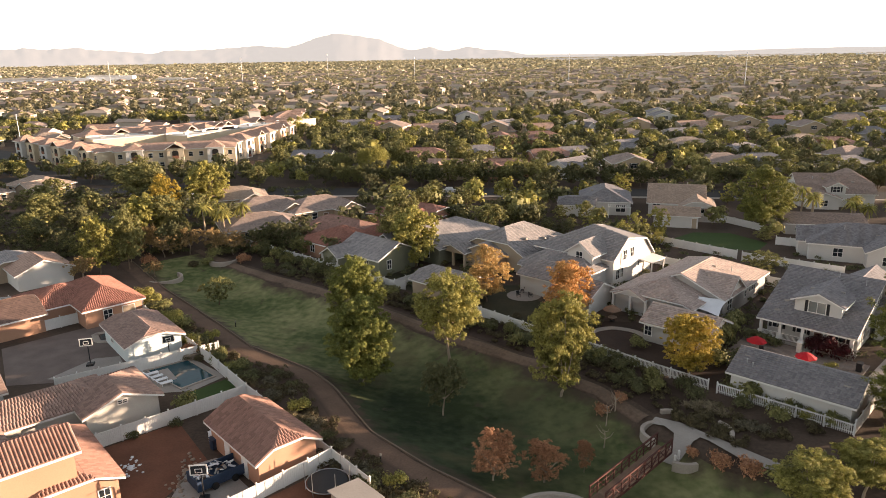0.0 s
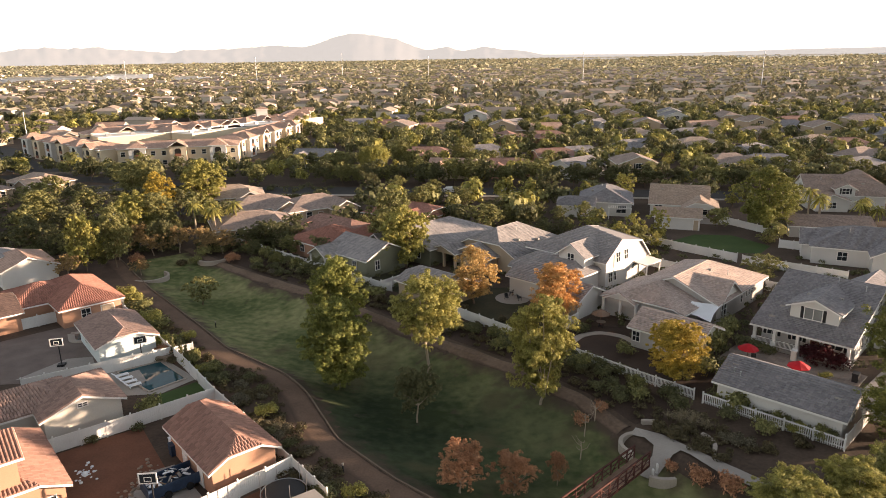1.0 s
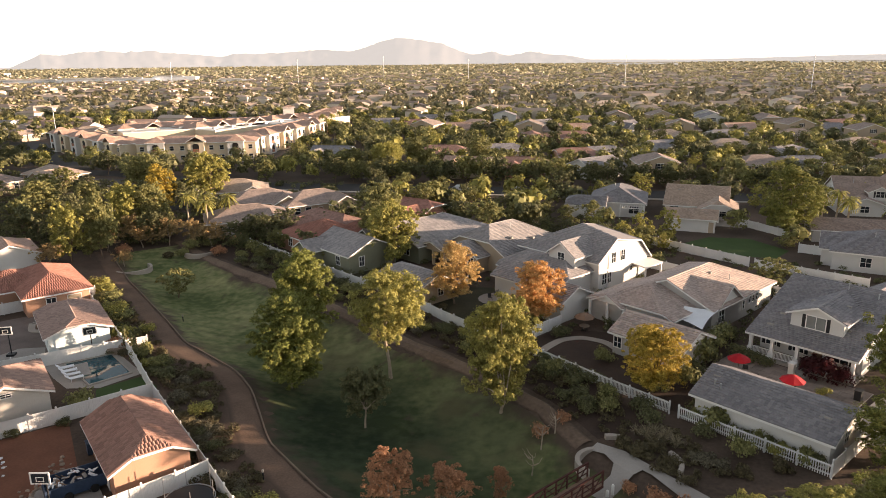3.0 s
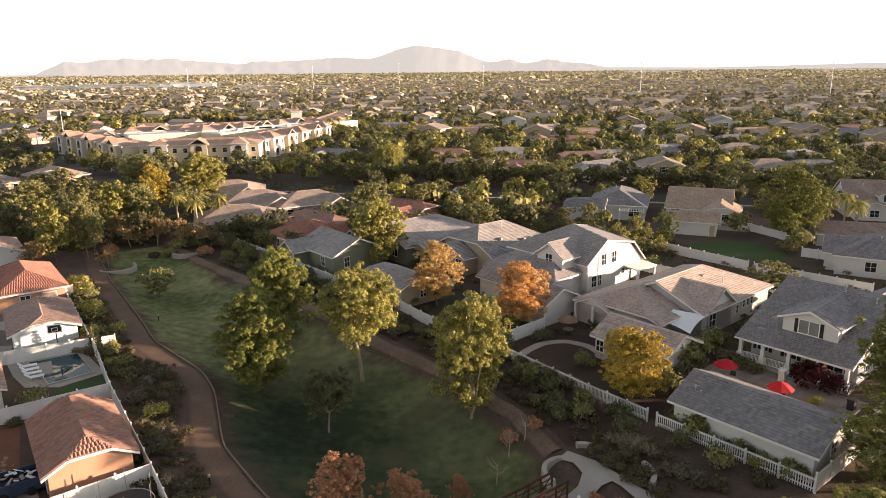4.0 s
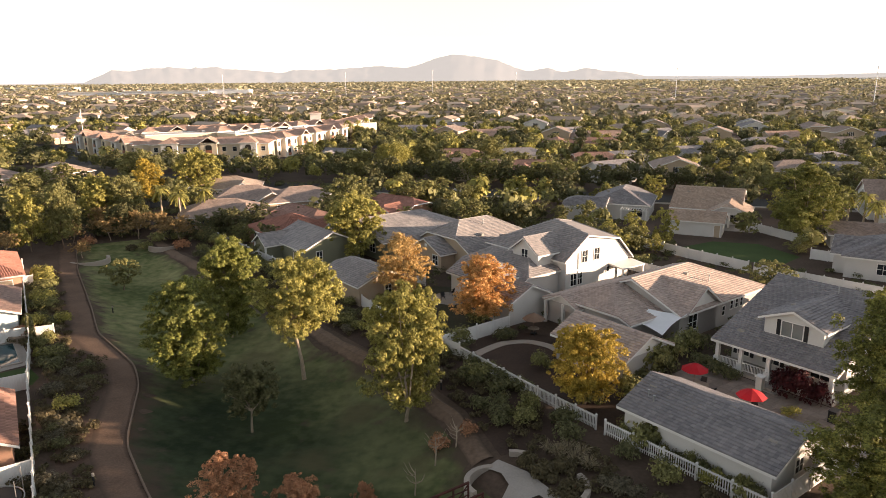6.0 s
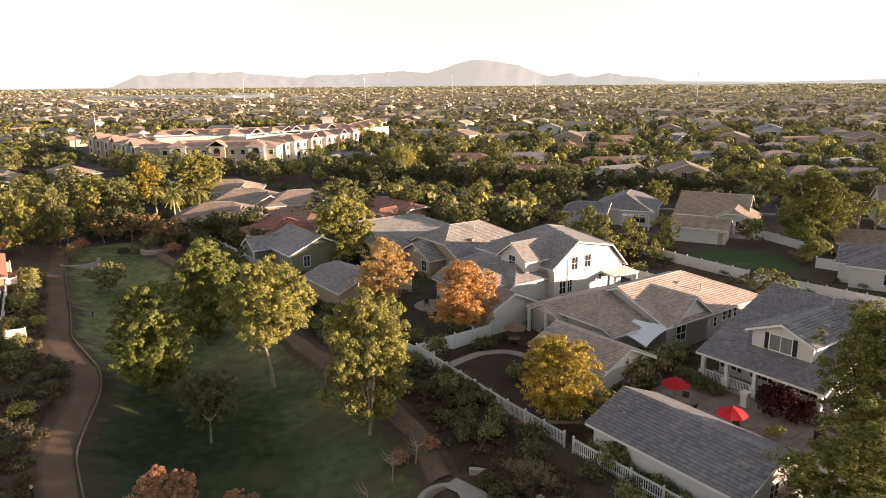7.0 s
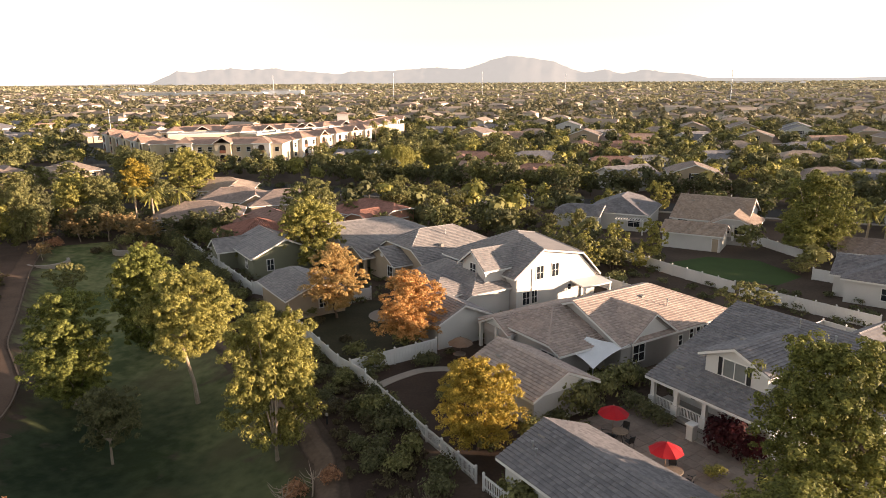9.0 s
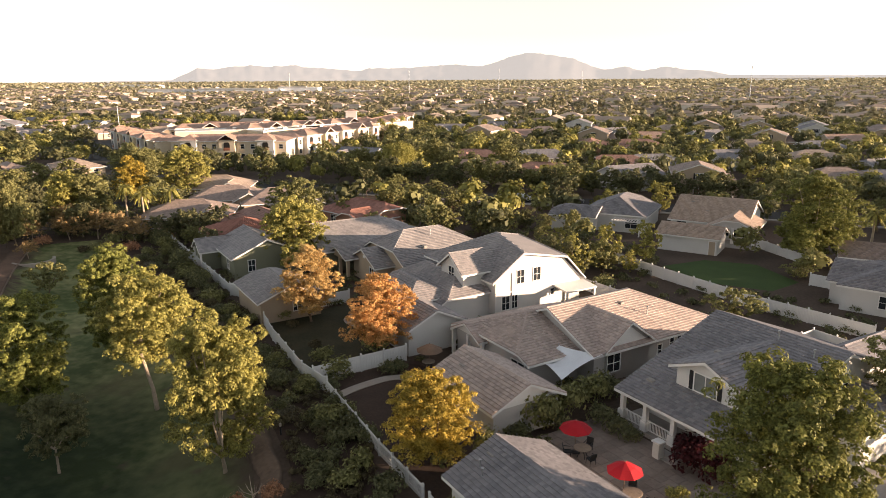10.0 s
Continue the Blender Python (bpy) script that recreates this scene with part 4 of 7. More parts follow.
for xx in (0.8, 5.4):
    part("post", Shape().box(xx - 0.1, xx + 0.1, -8.92, -8.72, -0.2, 2.35), TRIM, pg_)
roof_bits(hp, [(-1.0, 2.0, 5.1, "pipe"), (3.0, -1.0, 4.3, "vent"), (-3.0, 0.5, 4.5, "vent")])

# grey-roofed houses at the eastern end of the row behind
eh = house(72.5, 119.0, -24, [(-8.0, 9.5, -6.5, 6.5, 3.0, 5.6, "x", 1, 0.6), (-9.5, -1.0, -4.5, 4.0, 2.8, 4.6, "x", 0, 0.3), (0.5, 7.5, -10.0, 0, 2.9, 4.8, "y", 0.0, 0)], WHITE, R_SLATE, "white house with grey tile hip roof", detail=True)
add_window(eh, -3.0, -6.05, 0.9, "y-", 1.4, 1.4)
add_window(eh, -9.05, -0.4, 0.9, "x-", 1.2, 1.3)
add_window(eh, 4.0, -9.55, 0.9, "y-", 1.6, 1.4)
roof_bits(eh, [(-2.0, -2.0, 4.9, "pipe"), (3.0, -3.0, 4.4, "vent")])
ed = house(76.0, 136.0, -12, [(-8.5, 7.0, -4.5, 4.5, 2.3, 3.7, "x", 0.3, 0)], GREIGE, R_MID, "grey stucco house with brown tile roof", detail=True)
add_window(ed, -3.0, -4.05, 0.7, "y-", 1.4, 1.2)
add_window(ed, 2.5, -4.05, 0.7, "y-", 1.4, 1.2)
# storey-and-a-half house with a front dormer behind the palms
dh = house(91.0, 163.5, -10, [(-8.0, 9.0, -6.5, 6.5, 3.2, 6.9, "x", 0, 0.5), (-2.4, 2.4, -7.0, 0, 4.7, 5.9, "y", 0, 0, 2.9), (2.0, 10.0, -1.0, 7.5, 4.6, 7.3, "y", 0.8, 0.4), (-7.0, 0.5, -9.5, -5, 2.6, 3.9, "y", 0, 0)], WHITE, R_MID, "white storey-and-a-half house with brown tile roof and front dormer", detail=True)
add_window(dh, 0.0, -6.55, 3.6, "y-", 1.5, 1.2, BLACK)
add_window(dh, -7.55, -1.0, 3.7, "x-", 0.7, 1.2)
add_window(dh, -7.55, 0.6, 3.7, "x-", 0.7, 1.2)
add_window(dh, -3.2, -9.05, 0.8, "y-", 1.6, 1.3)
add_door(dh, 3.2, -6.05, 0, "y-", 1.1, 2.1, BROWNW)
roof_bits(dh, [(-4.0, -2.0, 5.9, "pipe"), (4.5, -3.0, 5.4, "vent")])
# --- apartments ---
def apartment(x, y, rot, length, depth, label):
    """A two-storey block with tower bays, arched balconies and tile roofs, its front along local x at y = 0."""
    a = thing("apartment_building", x, y, 0, rot, label, "apartments", "apartment blocks")
    part("wall", Shape().box(0, length, 0, depth, 0, 6.6), CREAM, a)
    w = (-0.5, length + 0.5, -0.6, depth + 0.6, 6.6, 8.3, "x", 1, 1)
    add_roof(a, w, R_PINK, False, 0)
    n = max(1, round(length / 11))
    step = length / n
    for i in range(n):
        c = (i + 0.5) * step
        wd = 2.6
        part("wall", Shape().box(c - wd, c + wd, -1.6, 0, 0, 7.0), CREAM if i % 2 else WHITE, a)
        add_roof(a, (c - wd - 0.5, c + wd + 0.5, -2.2, depth * 0.5, 7.0, 8.8, "y", 0.0 if i % 2 else 1, 1), R_PINK, False, 0)
        for lv in (0.5, 3.7):
            # a flat dark panel on the wall paints the shade inside the balcony
            bal = part("balcony", Shape().box(c - 1.0, c + 1.0, -1.66, -1.61, lv, lv + 2.1).add([(c - 1.0 + 0.0, -1.64, lv + 2.1), (c + 1.0, -1.64, lv + 2.1), (c + 0.6, -1.64, lv + 2.6), (c - 0.6, -1.64, lv + 2.6)], [(0, 1, 2, 3)]), DARK, a, "dark panel painting the shade of an arched balcony")
            part("rail", Shape().box(c - 1.0, c + 1.0, -1.78, -1.7, lv, lv + 0.9), TERRACOT, bal)
        for s in (-1, 1):
            for lv in (1.0, 4.1):
                add_window(a, c + s * (wd + (step / 2 - wd) * 0.55), 0, lv, "y-", 1.3, 1.4, panes=1)
    return a


TERRACOT = material("terracotta_railing", (0.3, 0.13, 0.08), 0.8, 0.15, 0.6, 6.0, 0.1)
BROWNROOF = material("white_flat_roof", (0.7, 0.67, 0.62), 0.8, 0.1, 0.2, 3.0, 0.1)
apartment(-162, 264, -38, 62, 12, "cream two-storey apartment block with pink tile roof")
apartment(-108, 227, 14, 38, 12, "cream apartment block with arched balconies, lit by low sun")
apartment(-74, 250, 83, 60, 12, "cream apartment block with arched balconies, lit by low sun")
apartment(-72, 325, 95, 62, 13, "cream apartment block with arched balconies, lit by low sun")
apartment(-144, 275, 38, 62, 11, "cream apartment block with pink tile roof behind the hall")
apartment(-114, 279, 62, 72, 11, "cream apartment block with pink tile roof behind the hall")
for (x, y, r, l, w_) in ((-132, 262, 38, 60, 13), (-100, 272, 62, 80, 12)):
    fr = thing("flat_roof_hall", x, y, 0, r, "long white flat-roofed hall behind the apartments", "hall")
    part("wall", Shape().box(0, l, 0, w_, 0, 6.5), CREAM, fr)
    part("parapet", Shape().box(0, l, 0, 0.3, 6.5, 6.8).box(0, l, w_ - 0.3, w_, 6.5, 6.8), WHITE, fr)
    part("roof", Shape().box(0.3, l - 0.3, 0.35, w_ - 0.35, 6.5, 6.6), BROWNROOF, fr)
    for i in range(int(l / 9)):
        part("roof_unit", Shape().box(4 + i * 9, 5.6 + i * 9, w_ / 2 - 0.6, w_ / 2 + 0.6, 6.6, 7.3), METAL, fr)
tw = thing("bell_tower", -90, 335, 0, 20, "white stucco tower above the apartments", "tower")
part("wall", Shape().box(-2.5, 2.5, -2.5, 2.5, 0, 11.5), WHITE, tw)
add_roof(tw, (-3, 3, -3, 3, 11.5, 12.6, "x", 1, 1), R_PINK, False, 0)
# flat dark panels paint the shade of the tower's openings
for yy in (-1.0, 1.0):
    part("opening", Shape().box(2.5, 2.53, yy - 0.5, yy + 0.5, 9.3, 10.8), DARK, tw)


# --- houses beyond the park ---
def plain_house(kind, wall, roof, label):
    """A house of the neighbourhood, built once and copied."""
    plans = [
        [(-8, 8, -5.5, 5.5, 2.9, 5.1, "x", 1, 1), (1, 7.5, -8.5, 1, 2.9, 4.6, "y", 0, 1)],
        [(-7, 7, -6, 6, 2.9, 5.3, "x", 0, 0), (-6.5, 0, -8.5, 1, 2.9, 4.8, "y", 0, 1)],
        [(-6, 6, -6, 6, 5.2, 7.4, "y", 0, 0.6), (2, 9, -4, 6, 2.9, 4.7, "x", 1, 1)],
        [(-9, 7, -5, 6, 2.9, 5.0, "x", 0.3, 1), (-8, -2, -8, 0, 2.9, 4.4, "y", 1, 1)],
    ]
    h = house(0, 0, 0, plans[kind], wall, roof, label, group="houses of the neighbourhood")
    for x in (-5.5, -3.2, 4.2):
        add_window(h, x, plans[kind][0][2] + 0.45, 1.0, "y-", 1.2, 1.3, panes=1)
    for yy in (-2.5, 2.5):
        add_window(h, plans[kind][0][1] - 0.45, yy, 1.0, "x+", 1.1, 1.3, panes=1)
    if kind == 2:
        add_window(h, 0, plans[kind][0][2] + 0.45, 4.0, "y-", 1.6, 1.3, BLACK)
    add_door(h, -0.5, plans[kind][0][2] + 0.45, 0, "y-", 1.0, 2.05, BROWNW)
    return h


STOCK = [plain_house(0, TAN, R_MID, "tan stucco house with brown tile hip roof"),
         plain_house(1, WHITE, R_SLATE, "white house with grey tile gable roof"),
         plain_house(2, WHITE, R_SLATE, "white two-storey house with grey tile roof"),
         plain_house(3, PEACH, R_TERRA, "peach stucco house with terracotta tile roof"),
         plain_house(1, CREAM, R_PINK, "cream stucco house with pink tile gable roof"),
         plain_house(0, TAN, R_TAN, "tan stucco house with tan tile hip roof"),
         plain_house(3, GREIGE, R_SLATE, "grey stucco house with grey tile roof"),
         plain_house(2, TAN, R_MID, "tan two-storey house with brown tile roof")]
_used = set()


def put_house(k, x, y, rot, s=1.0):
    m = pose(x, y, 0, 0, 0, rot)
    if k not in _used:
        _used.add(k)
        STOCK[k].matrix_basis = m
        return STOCK[k]
    return copy_thing(STOCK[k], m)


NEAR_ROWS = [
    # behind the two-storey house
    (7, 112, 156, -10),
    (5, -52, 168, 20), (0, -41, 155, 30), (0, -29, 155, 35), (3, -18, 131, -40), (0, -38, 138, 25),
]
MID_ROWS = [
    (1, -44, 234, -8), (1, -46, 348, 10), (3, -27, 345, 0), (4, -7, 322, 5), (2, 12, 366, 0), (3, -5, 238, 0), (4, 2, 208, -10),
    (6, 14, 243, 20), (1, 28, 335, 40), (5, 52, 363, 0), (1, 65, 329, 40), (3, 20, 209, 0), (3, 37, 231, 10), (1, 38, 207, 40),
    (6, 46, 236, 20), (1, 66, 251, 30), (7, 53, 199, 0),
]
MID_ROWS_EAST = [
    (5, 89, 257, 5), (6, 103, 238, 35), (2, 107, 346, 0), (5, 133, 260, 10), (3, 141, 250, 0), (6, 99, 212, 0), (6, 120, 204, 20),
    (0, 130, 225, 30), (1, 150, 210, 0), (4, 160, 235, 20), (0, 85, 214, 10), (5, 75, 290, 0), (6, 100, 290, 15), (0, 125, 292, 0), (7, 150, 290, 0),
]
for rows in (NEAR_ROWS, MID_ROWS, MID_ROWS_EAST):
    for k, x, y, r in rows:
        put_house(k, x, y, r)
rng = random.Random(5)
SPOTS = [(90, 162), (97, 160), (84, 161), (82, 152), (90, 151), (86, 142), (76, 146), (-7.5, 147), (54.5, 156), (49, 143), (37, 159), (30, 153), (72, 118), (76, 136), (66, 122), (80, 114), (69, 138), (83, 134), (65, 112), (48, 156), (60, 152)] + [(x, y) for rows in (NEAR_ROWS, MID_ROWS, MID_ROWS_EAST) for _, x, y, _ in rows]
for j in range(4):
    for i in range(-16, 14):
        x, y = i * 22 + rng.uniform(-4, 4), 285 + j * 27 + rng.uniform(-4, 4) + (i % 2) * 3
        if x > 0.74 * y or (x < -38 and y < 420 and x > -210) or x < -1.1 * y or min((x - a) ** 2 + (y - c) ** 2 for a, c in SPOTS) < 240 or rng.random() < 0.12:
            continue
        SPOTS.append((x, y))
        put_house(rng.choice((0, 0, 1, 2, 3, 4, 5, 6, 7)), x, y, rng.choice((0, 8, -10, 90, 180)) + rng.uniform(-8, 8))
for x, y, k in ((-190, 330, 4), (-168, 345, 4), (-150, 330, 1), (-200, 300, 0), (-215, 325, 5), (-175, 310, 5), (-145, 352, 4), (-122, 355, 1), (-112, 190, 5), (-122, 178, 0)):
    put_house(k, x, y, rng.uniform(-30, 30))

# --- far houses and far woods, too many to count ---
nr = np.random.RandomState(3)


def scatter(y0, y1, cell, jitter=0.45, keep=0.8):
    out = []
    y = y0
    while y < y1:
        xs = np.arange(-1.2 * y - 30, 0.74 * y + 40, cell)
        xs = xs + nr.uniform(-jitter, jitter, len(xs)) * cell
        ys = y + nr.uniform(-jitter, jitter, len(xs)) * cell
        k = nr.rand(len(xs)) < keep
        out.append(np.stack([xs[k], ys[k]], 1))
        y += cell
    return np.concatenate(out)


def far_houses(name, pts, roof_mat, wall_mat, size):
    s, r = Shape(), Shape()
    for x, y in pts:
        a = nr.uniform(-0.25, 0.25) + (math.pi / 2 if nr.rand() < 0.4 else 0)
        l, w, e = size * nr.uniform(0.8, 1.2), size * nr.uniform(0.5, 0.7), (3.0 if nr.rand() < 0.75 else 5.4)
        h = e + w * 0.34
        ca, sa = math.cos(a), math.sin(a)

        def P(u, v, z):
            return (x + u * ca - v * sa, y + u * sa + v * ca, z)
        s.add([P(-l * .94, -w * .94, 0), P(l * .94, -w * .94, 0), P(l * .94, w * .94, 0), P(-l * .94, w * .94, 0), P(-l * .94, -w * .94, e), P(l * .94, -w * .94, e), P(l * .94, w * .94, e), P(-l * .94, w * .94, e)],
              [(0, 1, 5, 4), (1, 2, 6, 5), (2, 3, 7, 6), (3, 0, 4, 7)])
        k = w * (0.9 if nr.rand() < 0.6 else 0.0)
        r.add([P(-l, -w, e), P(l, -w, e), P(l, w, e), P(-l, w, e), P(-l + k, 0, h), P(l - k, 0, h)], [(0, 1, 5, 4), (1, 2, 5), (2, 3, 4, 5), (3, 0, 4)])
    piece("far_house_walls", s, wall_mat, "pale stucco walls of distant houses", "houses", "stuff")
    piece("far_house_roofs", r, roof_mat, "tan and brown roofs of distant houses", "roofs", "stuff")


FAR_ROOF = material("far_roof_tiles", (0.27, 0.21, 0.17), 0.9, 0.1, 0.05, 1.0, 0.0, tint=(0.42, 0.33, 0.265), per=0.45)
FAR_WALL = material("far_stucco", (0.42, 0.36, 0.28), 0.9, 0.1, 0.05, 1.0, 0.0, tint=(0.66, 0.58, 0.48), per=0.4)


def leaf_cloud(centres, radii, per, size, flat=0.75, seed=1, ruffle=0.34):
    """Leaf sprays spread over lobes: arrays of quads, thickest near the lobes' skins and facing outwards."""
    rs = np.random.RandomState(seed)
    centres, radii = np.asarray(centres, float), np.asarray(radii, float)
    n = len(centres) * per
    c, r = np.repeat(centres, per, 0), np.repeat(radii, per)
    d = rs.normal(size=(n, 3))
    d /= np.linalg.norm(d, axis=1)[:, None]
    d[:, 2] = np.where(d[:, 2] < -0.35, -d[:, 2] * 0.6, d[:, 2])
    rad = r * np.where(rs.rand(n) < 0.7, rs.uniform(0.82, 1.08, n), rs.uniform(0.4, 0.85, n))
    p = c + d * rad[:, None] * np.array([1, 1, flat])
    nrm = d + rs.normal(size=(n, 3)) * ruffle + np.array([0, 0, 0.2])
    nrm /= np.linalg.norm(nrm, axis=1)[:, None]
    t = np.cross(nrm, rs.normal(size=(n, 3)))
    t /= np.linalg.norm(t, axis=1)[:, None] + 1e-9
    b = np.cross(nrm, t)
    s = (size if np.isscalar(size) else np.repeat(np.asarray(size), per)) * rs.uniform(0.6, 1.3, n)
    t, b = t * s[:, None], b * (s * 0.62)[:, None]
    return np.stack([p - t - b * 0.8, p + t * 1.1 - b * 0.5 + nrm * (s * 0.12)[:, None], p - t * 0.1 + b * 1.4], 1)


def domes(centres, radii, flat=0.85, seed=1, rings=4, seg=7, loose=0.17):
    """Dense foliage of a far crown: overlapping leafy patches, each tilted its own way, round a lumpy dome."""
    rs = np.random.RandomState(seed)
    c, r = np.asarray(centres, float), np.asarray(radii, float)
    n = len(c)
    e, a = np.meshgrid(np.linspace(-0.4, 1.4, rings), np.arange(seg) * 2 * math.pi / seg, indexing="ij")
    e = e[None] + rs.uniform(-0.2, 0.2, (n, rings, seg))
    a = a[None] + rs.uniform(-0.4, 0.4, (n, rings, seg))
    out = np.stack([np.cos(e) * np.cos(a), np.cos(e) * np.sin(a), np.sin(e) * flat], -1)
    side = np.stack([-np.sin(a), np.cos(a), np.zeros_like(a)], -1)
    up = np.cross(out, side)
    big = r[:, None, None, None]
    mid = c[:, None, None] + out * big * rs.uniform(0.72, 1.12, (n, rings, seg, 1))
    half = big * rs.uniform(0.18, 0.34, (n, rings, seg, 1))
    q = [mid + (side * u + up * v) * half + rs.normal(0, 1, mid.shape) * big * loose for u, v in ((-1, -1), (1, -0.8), (0.7, 1), (-0.9, 0.9))]
    return np.stack(q, 3).reshape(-1, 4, 3)


z2 = scatter(394, 1500, 22, keep=0.68)
far_houses("far", z2, FAR_ROOF, FAR_WALL, 7.5)
z3 = scatter(1500, 4600, 70, keep=0.55)
far_houses("horizon", z3, FAR_ROOF, FAR_WALL, 12)


def far_woods(y0, y1, cell, keep, big, rings, leaves, seed):
    """Tree crowns between distant houses, from y0 to y1."""
    t = scatter(y0, y1, cell, keep=keep)
    c = np.column_stack([t, nr.uniform(1.8, 3.4, len(t))])
    r = nr.uniform(0.45, 1.0, len(t)) * big
    piece("far_trees", quads("far_trees", leaf_cloud(c, r, 14, 0.55, 0.85, seed, 0.22), leaves), leaves, "sprays of leaves on distant trees", "trees", "stuff")
    piece("far_crowns", quads("far_crowns", domes(c, r * 0.9, 0.9, seed + 1, rings, 7, 0.12), leaves), leaves, "olive tree crowns between distant houses", "trees", "stuff")


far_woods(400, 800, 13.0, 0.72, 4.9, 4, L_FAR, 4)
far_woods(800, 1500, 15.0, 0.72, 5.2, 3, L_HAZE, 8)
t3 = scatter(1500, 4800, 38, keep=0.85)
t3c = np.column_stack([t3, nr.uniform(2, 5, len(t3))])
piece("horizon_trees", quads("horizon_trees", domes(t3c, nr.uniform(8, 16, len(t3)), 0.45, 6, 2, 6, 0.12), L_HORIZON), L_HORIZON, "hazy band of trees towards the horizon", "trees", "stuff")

# --- mountains on the horizon ---
PEAKS = [(-420, -6), (-115, -4), (-90, 5), (-55, 16), (-20, 15), (20, 19), (60, 22), (100, 19), (150, 21), (215, 16), (285, 10), (300, 15), (360, 16), (420, 18), (465, 22), (510, 18), (540, 25), (565, 35),
         (595, 42), (640, 37), (670, 31), (700, 18), (725, 10), (760, 15), (785, 7), (820, 15), (850, 10), (890, 6), (920, -1), (1100, -3), (1350, 2), (1500, 3), (1700, 2), (2100, 0)]


def mountains():
    px = np.linspace(-420, 2100, 560)
    h = np.interp(px, [a for a, _ in PEAKS], [b_ for _, b_ in PEAKS])
    s = Shape()
    R = 4850.0
    rows = 7
    for i, (u, e) in enumerate(zip(px, h)):
        az = math.atan((u - 784) / 1228)
        rough = noise.noise(Vector((u * 0.03, 3.0, 0))) * 2.0 + noise.noise(Vector((u * 0.09, 9.0, 0))) * 1.5 + noise.noise(Vector((u * 0.25, 5.0, 0))) * 0.9
        top = 35 + max(-6.0, 0.9 * e + rough * min(1, max(e, 0.5) / 14)) / 1228 * R
        for j in range(rows):
            w = j / (rows - 1)
            rr = R - (1 - w) * 330 * (max(e, 0) / 50 + 0.15) + noise.noise(Vector((u * 0.05, j * 1.3, 2))) * 35 * math.sin(math.pi * w)
            s.v.append((20 + math.sin(az) * rr, 10 + math.cos(az) * rr, (top + 2) * w ** 0.85 - 2))
    for i in range(len(px) - 1):
        for j in range(rows - 1):
            a = i * rows + j
            s.f.append((a, a + rows, a + rows + 1, a + 1))
    # emission over a dark base paints the aerial haze on the rock
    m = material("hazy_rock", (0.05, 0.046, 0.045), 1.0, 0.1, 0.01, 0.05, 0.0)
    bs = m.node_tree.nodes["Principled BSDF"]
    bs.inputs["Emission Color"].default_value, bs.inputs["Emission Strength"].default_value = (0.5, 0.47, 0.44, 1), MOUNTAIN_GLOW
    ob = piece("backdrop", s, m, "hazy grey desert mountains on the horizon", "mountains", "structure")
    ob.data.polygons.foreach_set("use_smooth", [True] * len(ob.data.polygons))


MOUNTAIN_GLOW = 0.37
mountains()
# --- trees and shrubs ---
def crown_lobes(rs, radius, height, n, low=0.25, wild=1.0, lobe=1.0):
    """Lobes of an uneven crown round a middle at height."""
    c, r = [], []
    ph = [rs.uniform(0, 6.3) for _ in range(4)]
    for i in range(n):
        a, u = rs.uniform(0, 2 * math.pi), rs.uniform(-1, 1)
        # the outline swells and draws in round the crown and up its height
        swell = 0.86 + wild * (0.12 * math.sin(2 * a + ph[0] + 2 * u) + 0.1 * math.sin(3 * a + ph[1] - 3 * u) + 0.07 * math.sin(5 * u + ph[2]))
        rad = radius * (rs.uniform(0, 0.6) if i % 4 == 0 else rs.uniform(0.12, 1) ** 0.45) * swell
        z = height * (0.5 + 0.46 * u * (0.92 + 0.1 * math.sin(2 * a + ph[3])))
        shrink = math.sqrt(max(0.06, 1 - (abs(u) * 0.97) ** (2.4 if u > 0 else 3.4)))
        c.append((rad * shrink * math.cos(a), rad * shrink * math.sin(a), low + z))
        r.append(radius * rs.uniform(0.15, 0.31) * lobe)
    return c, r


def clumps(rs, centres, radii, each):
    """Small leafy clumps spread over larger lobes, so that a crown has sprays, hollows and gaps."""
    c, r = [], []
    for p, q in zip(centres, radii):
        for i in range(each):
            d = Vector((rs.gauss(0, 1), rs.gauss(0, 1), rs.gauss(0.25, 0.9))).normalized()
            f = rs.uniform(0.55, 1.12)
            c.append((p[0] + d.x * q * f, p[1] + d.y * q * f, p[2] + d.z * q * f * 0.9))
            r.append(q * rs.uniform(0.26, 0.5))
    return c, r


def tree_mesh_set(seed, radius, trunk_h, crown_h, lobes, per, size, leaf, bark, lean=0.3, weep=0.0, wild=1.0, each=6, lobe=1.0):
    """Trunk with limbs, and crown, for one kind of tree standing at its foot."""
    rs = random.Random(seed)
    c, r = crown_lobes(rs, radius, crown_h, lobes, trunk_h * 0.8, wild, lobe)
    t = Shape()
    ang = rs.uniform(0, 6.3)
    top = Vector((math.cos(ang) * lean, math.sin(ang) * lean, trunk_h))
    w = 0.01 * (trunk_h + crown_h) + 0.04
    t.tube([(0, 0, -0.4), (top.x * 0.2, top.y * 0.2, trunk_h * 0.35), tuple(top)], [w * 1.35, w, w * 0.8], 8)
    order = sorted(range(len(c)), key=lambda i: -r[i])[:9]
    for i in order:
        p = Vector(c[i])
        mid = top.lerp(p, 0.5) + Vector((0, 0, 0.3))
        t.tube([tuple(top), tuple(mid), tuple(p)], [w * 0.55, w * 0.35, w * 0.12], 5)
    c, r = clumps(rs, c, r, each)
    q = leaf_cloud(c, r, per, size, 0.9, seed)
    if weep:
        drop = np.random.RandomState(seed).uniform(0, weep, len(q))
        q[:, :, 2] -= drop[:, None]
    return t.mesh("trunk", bark), quads("crown", q, leaf)


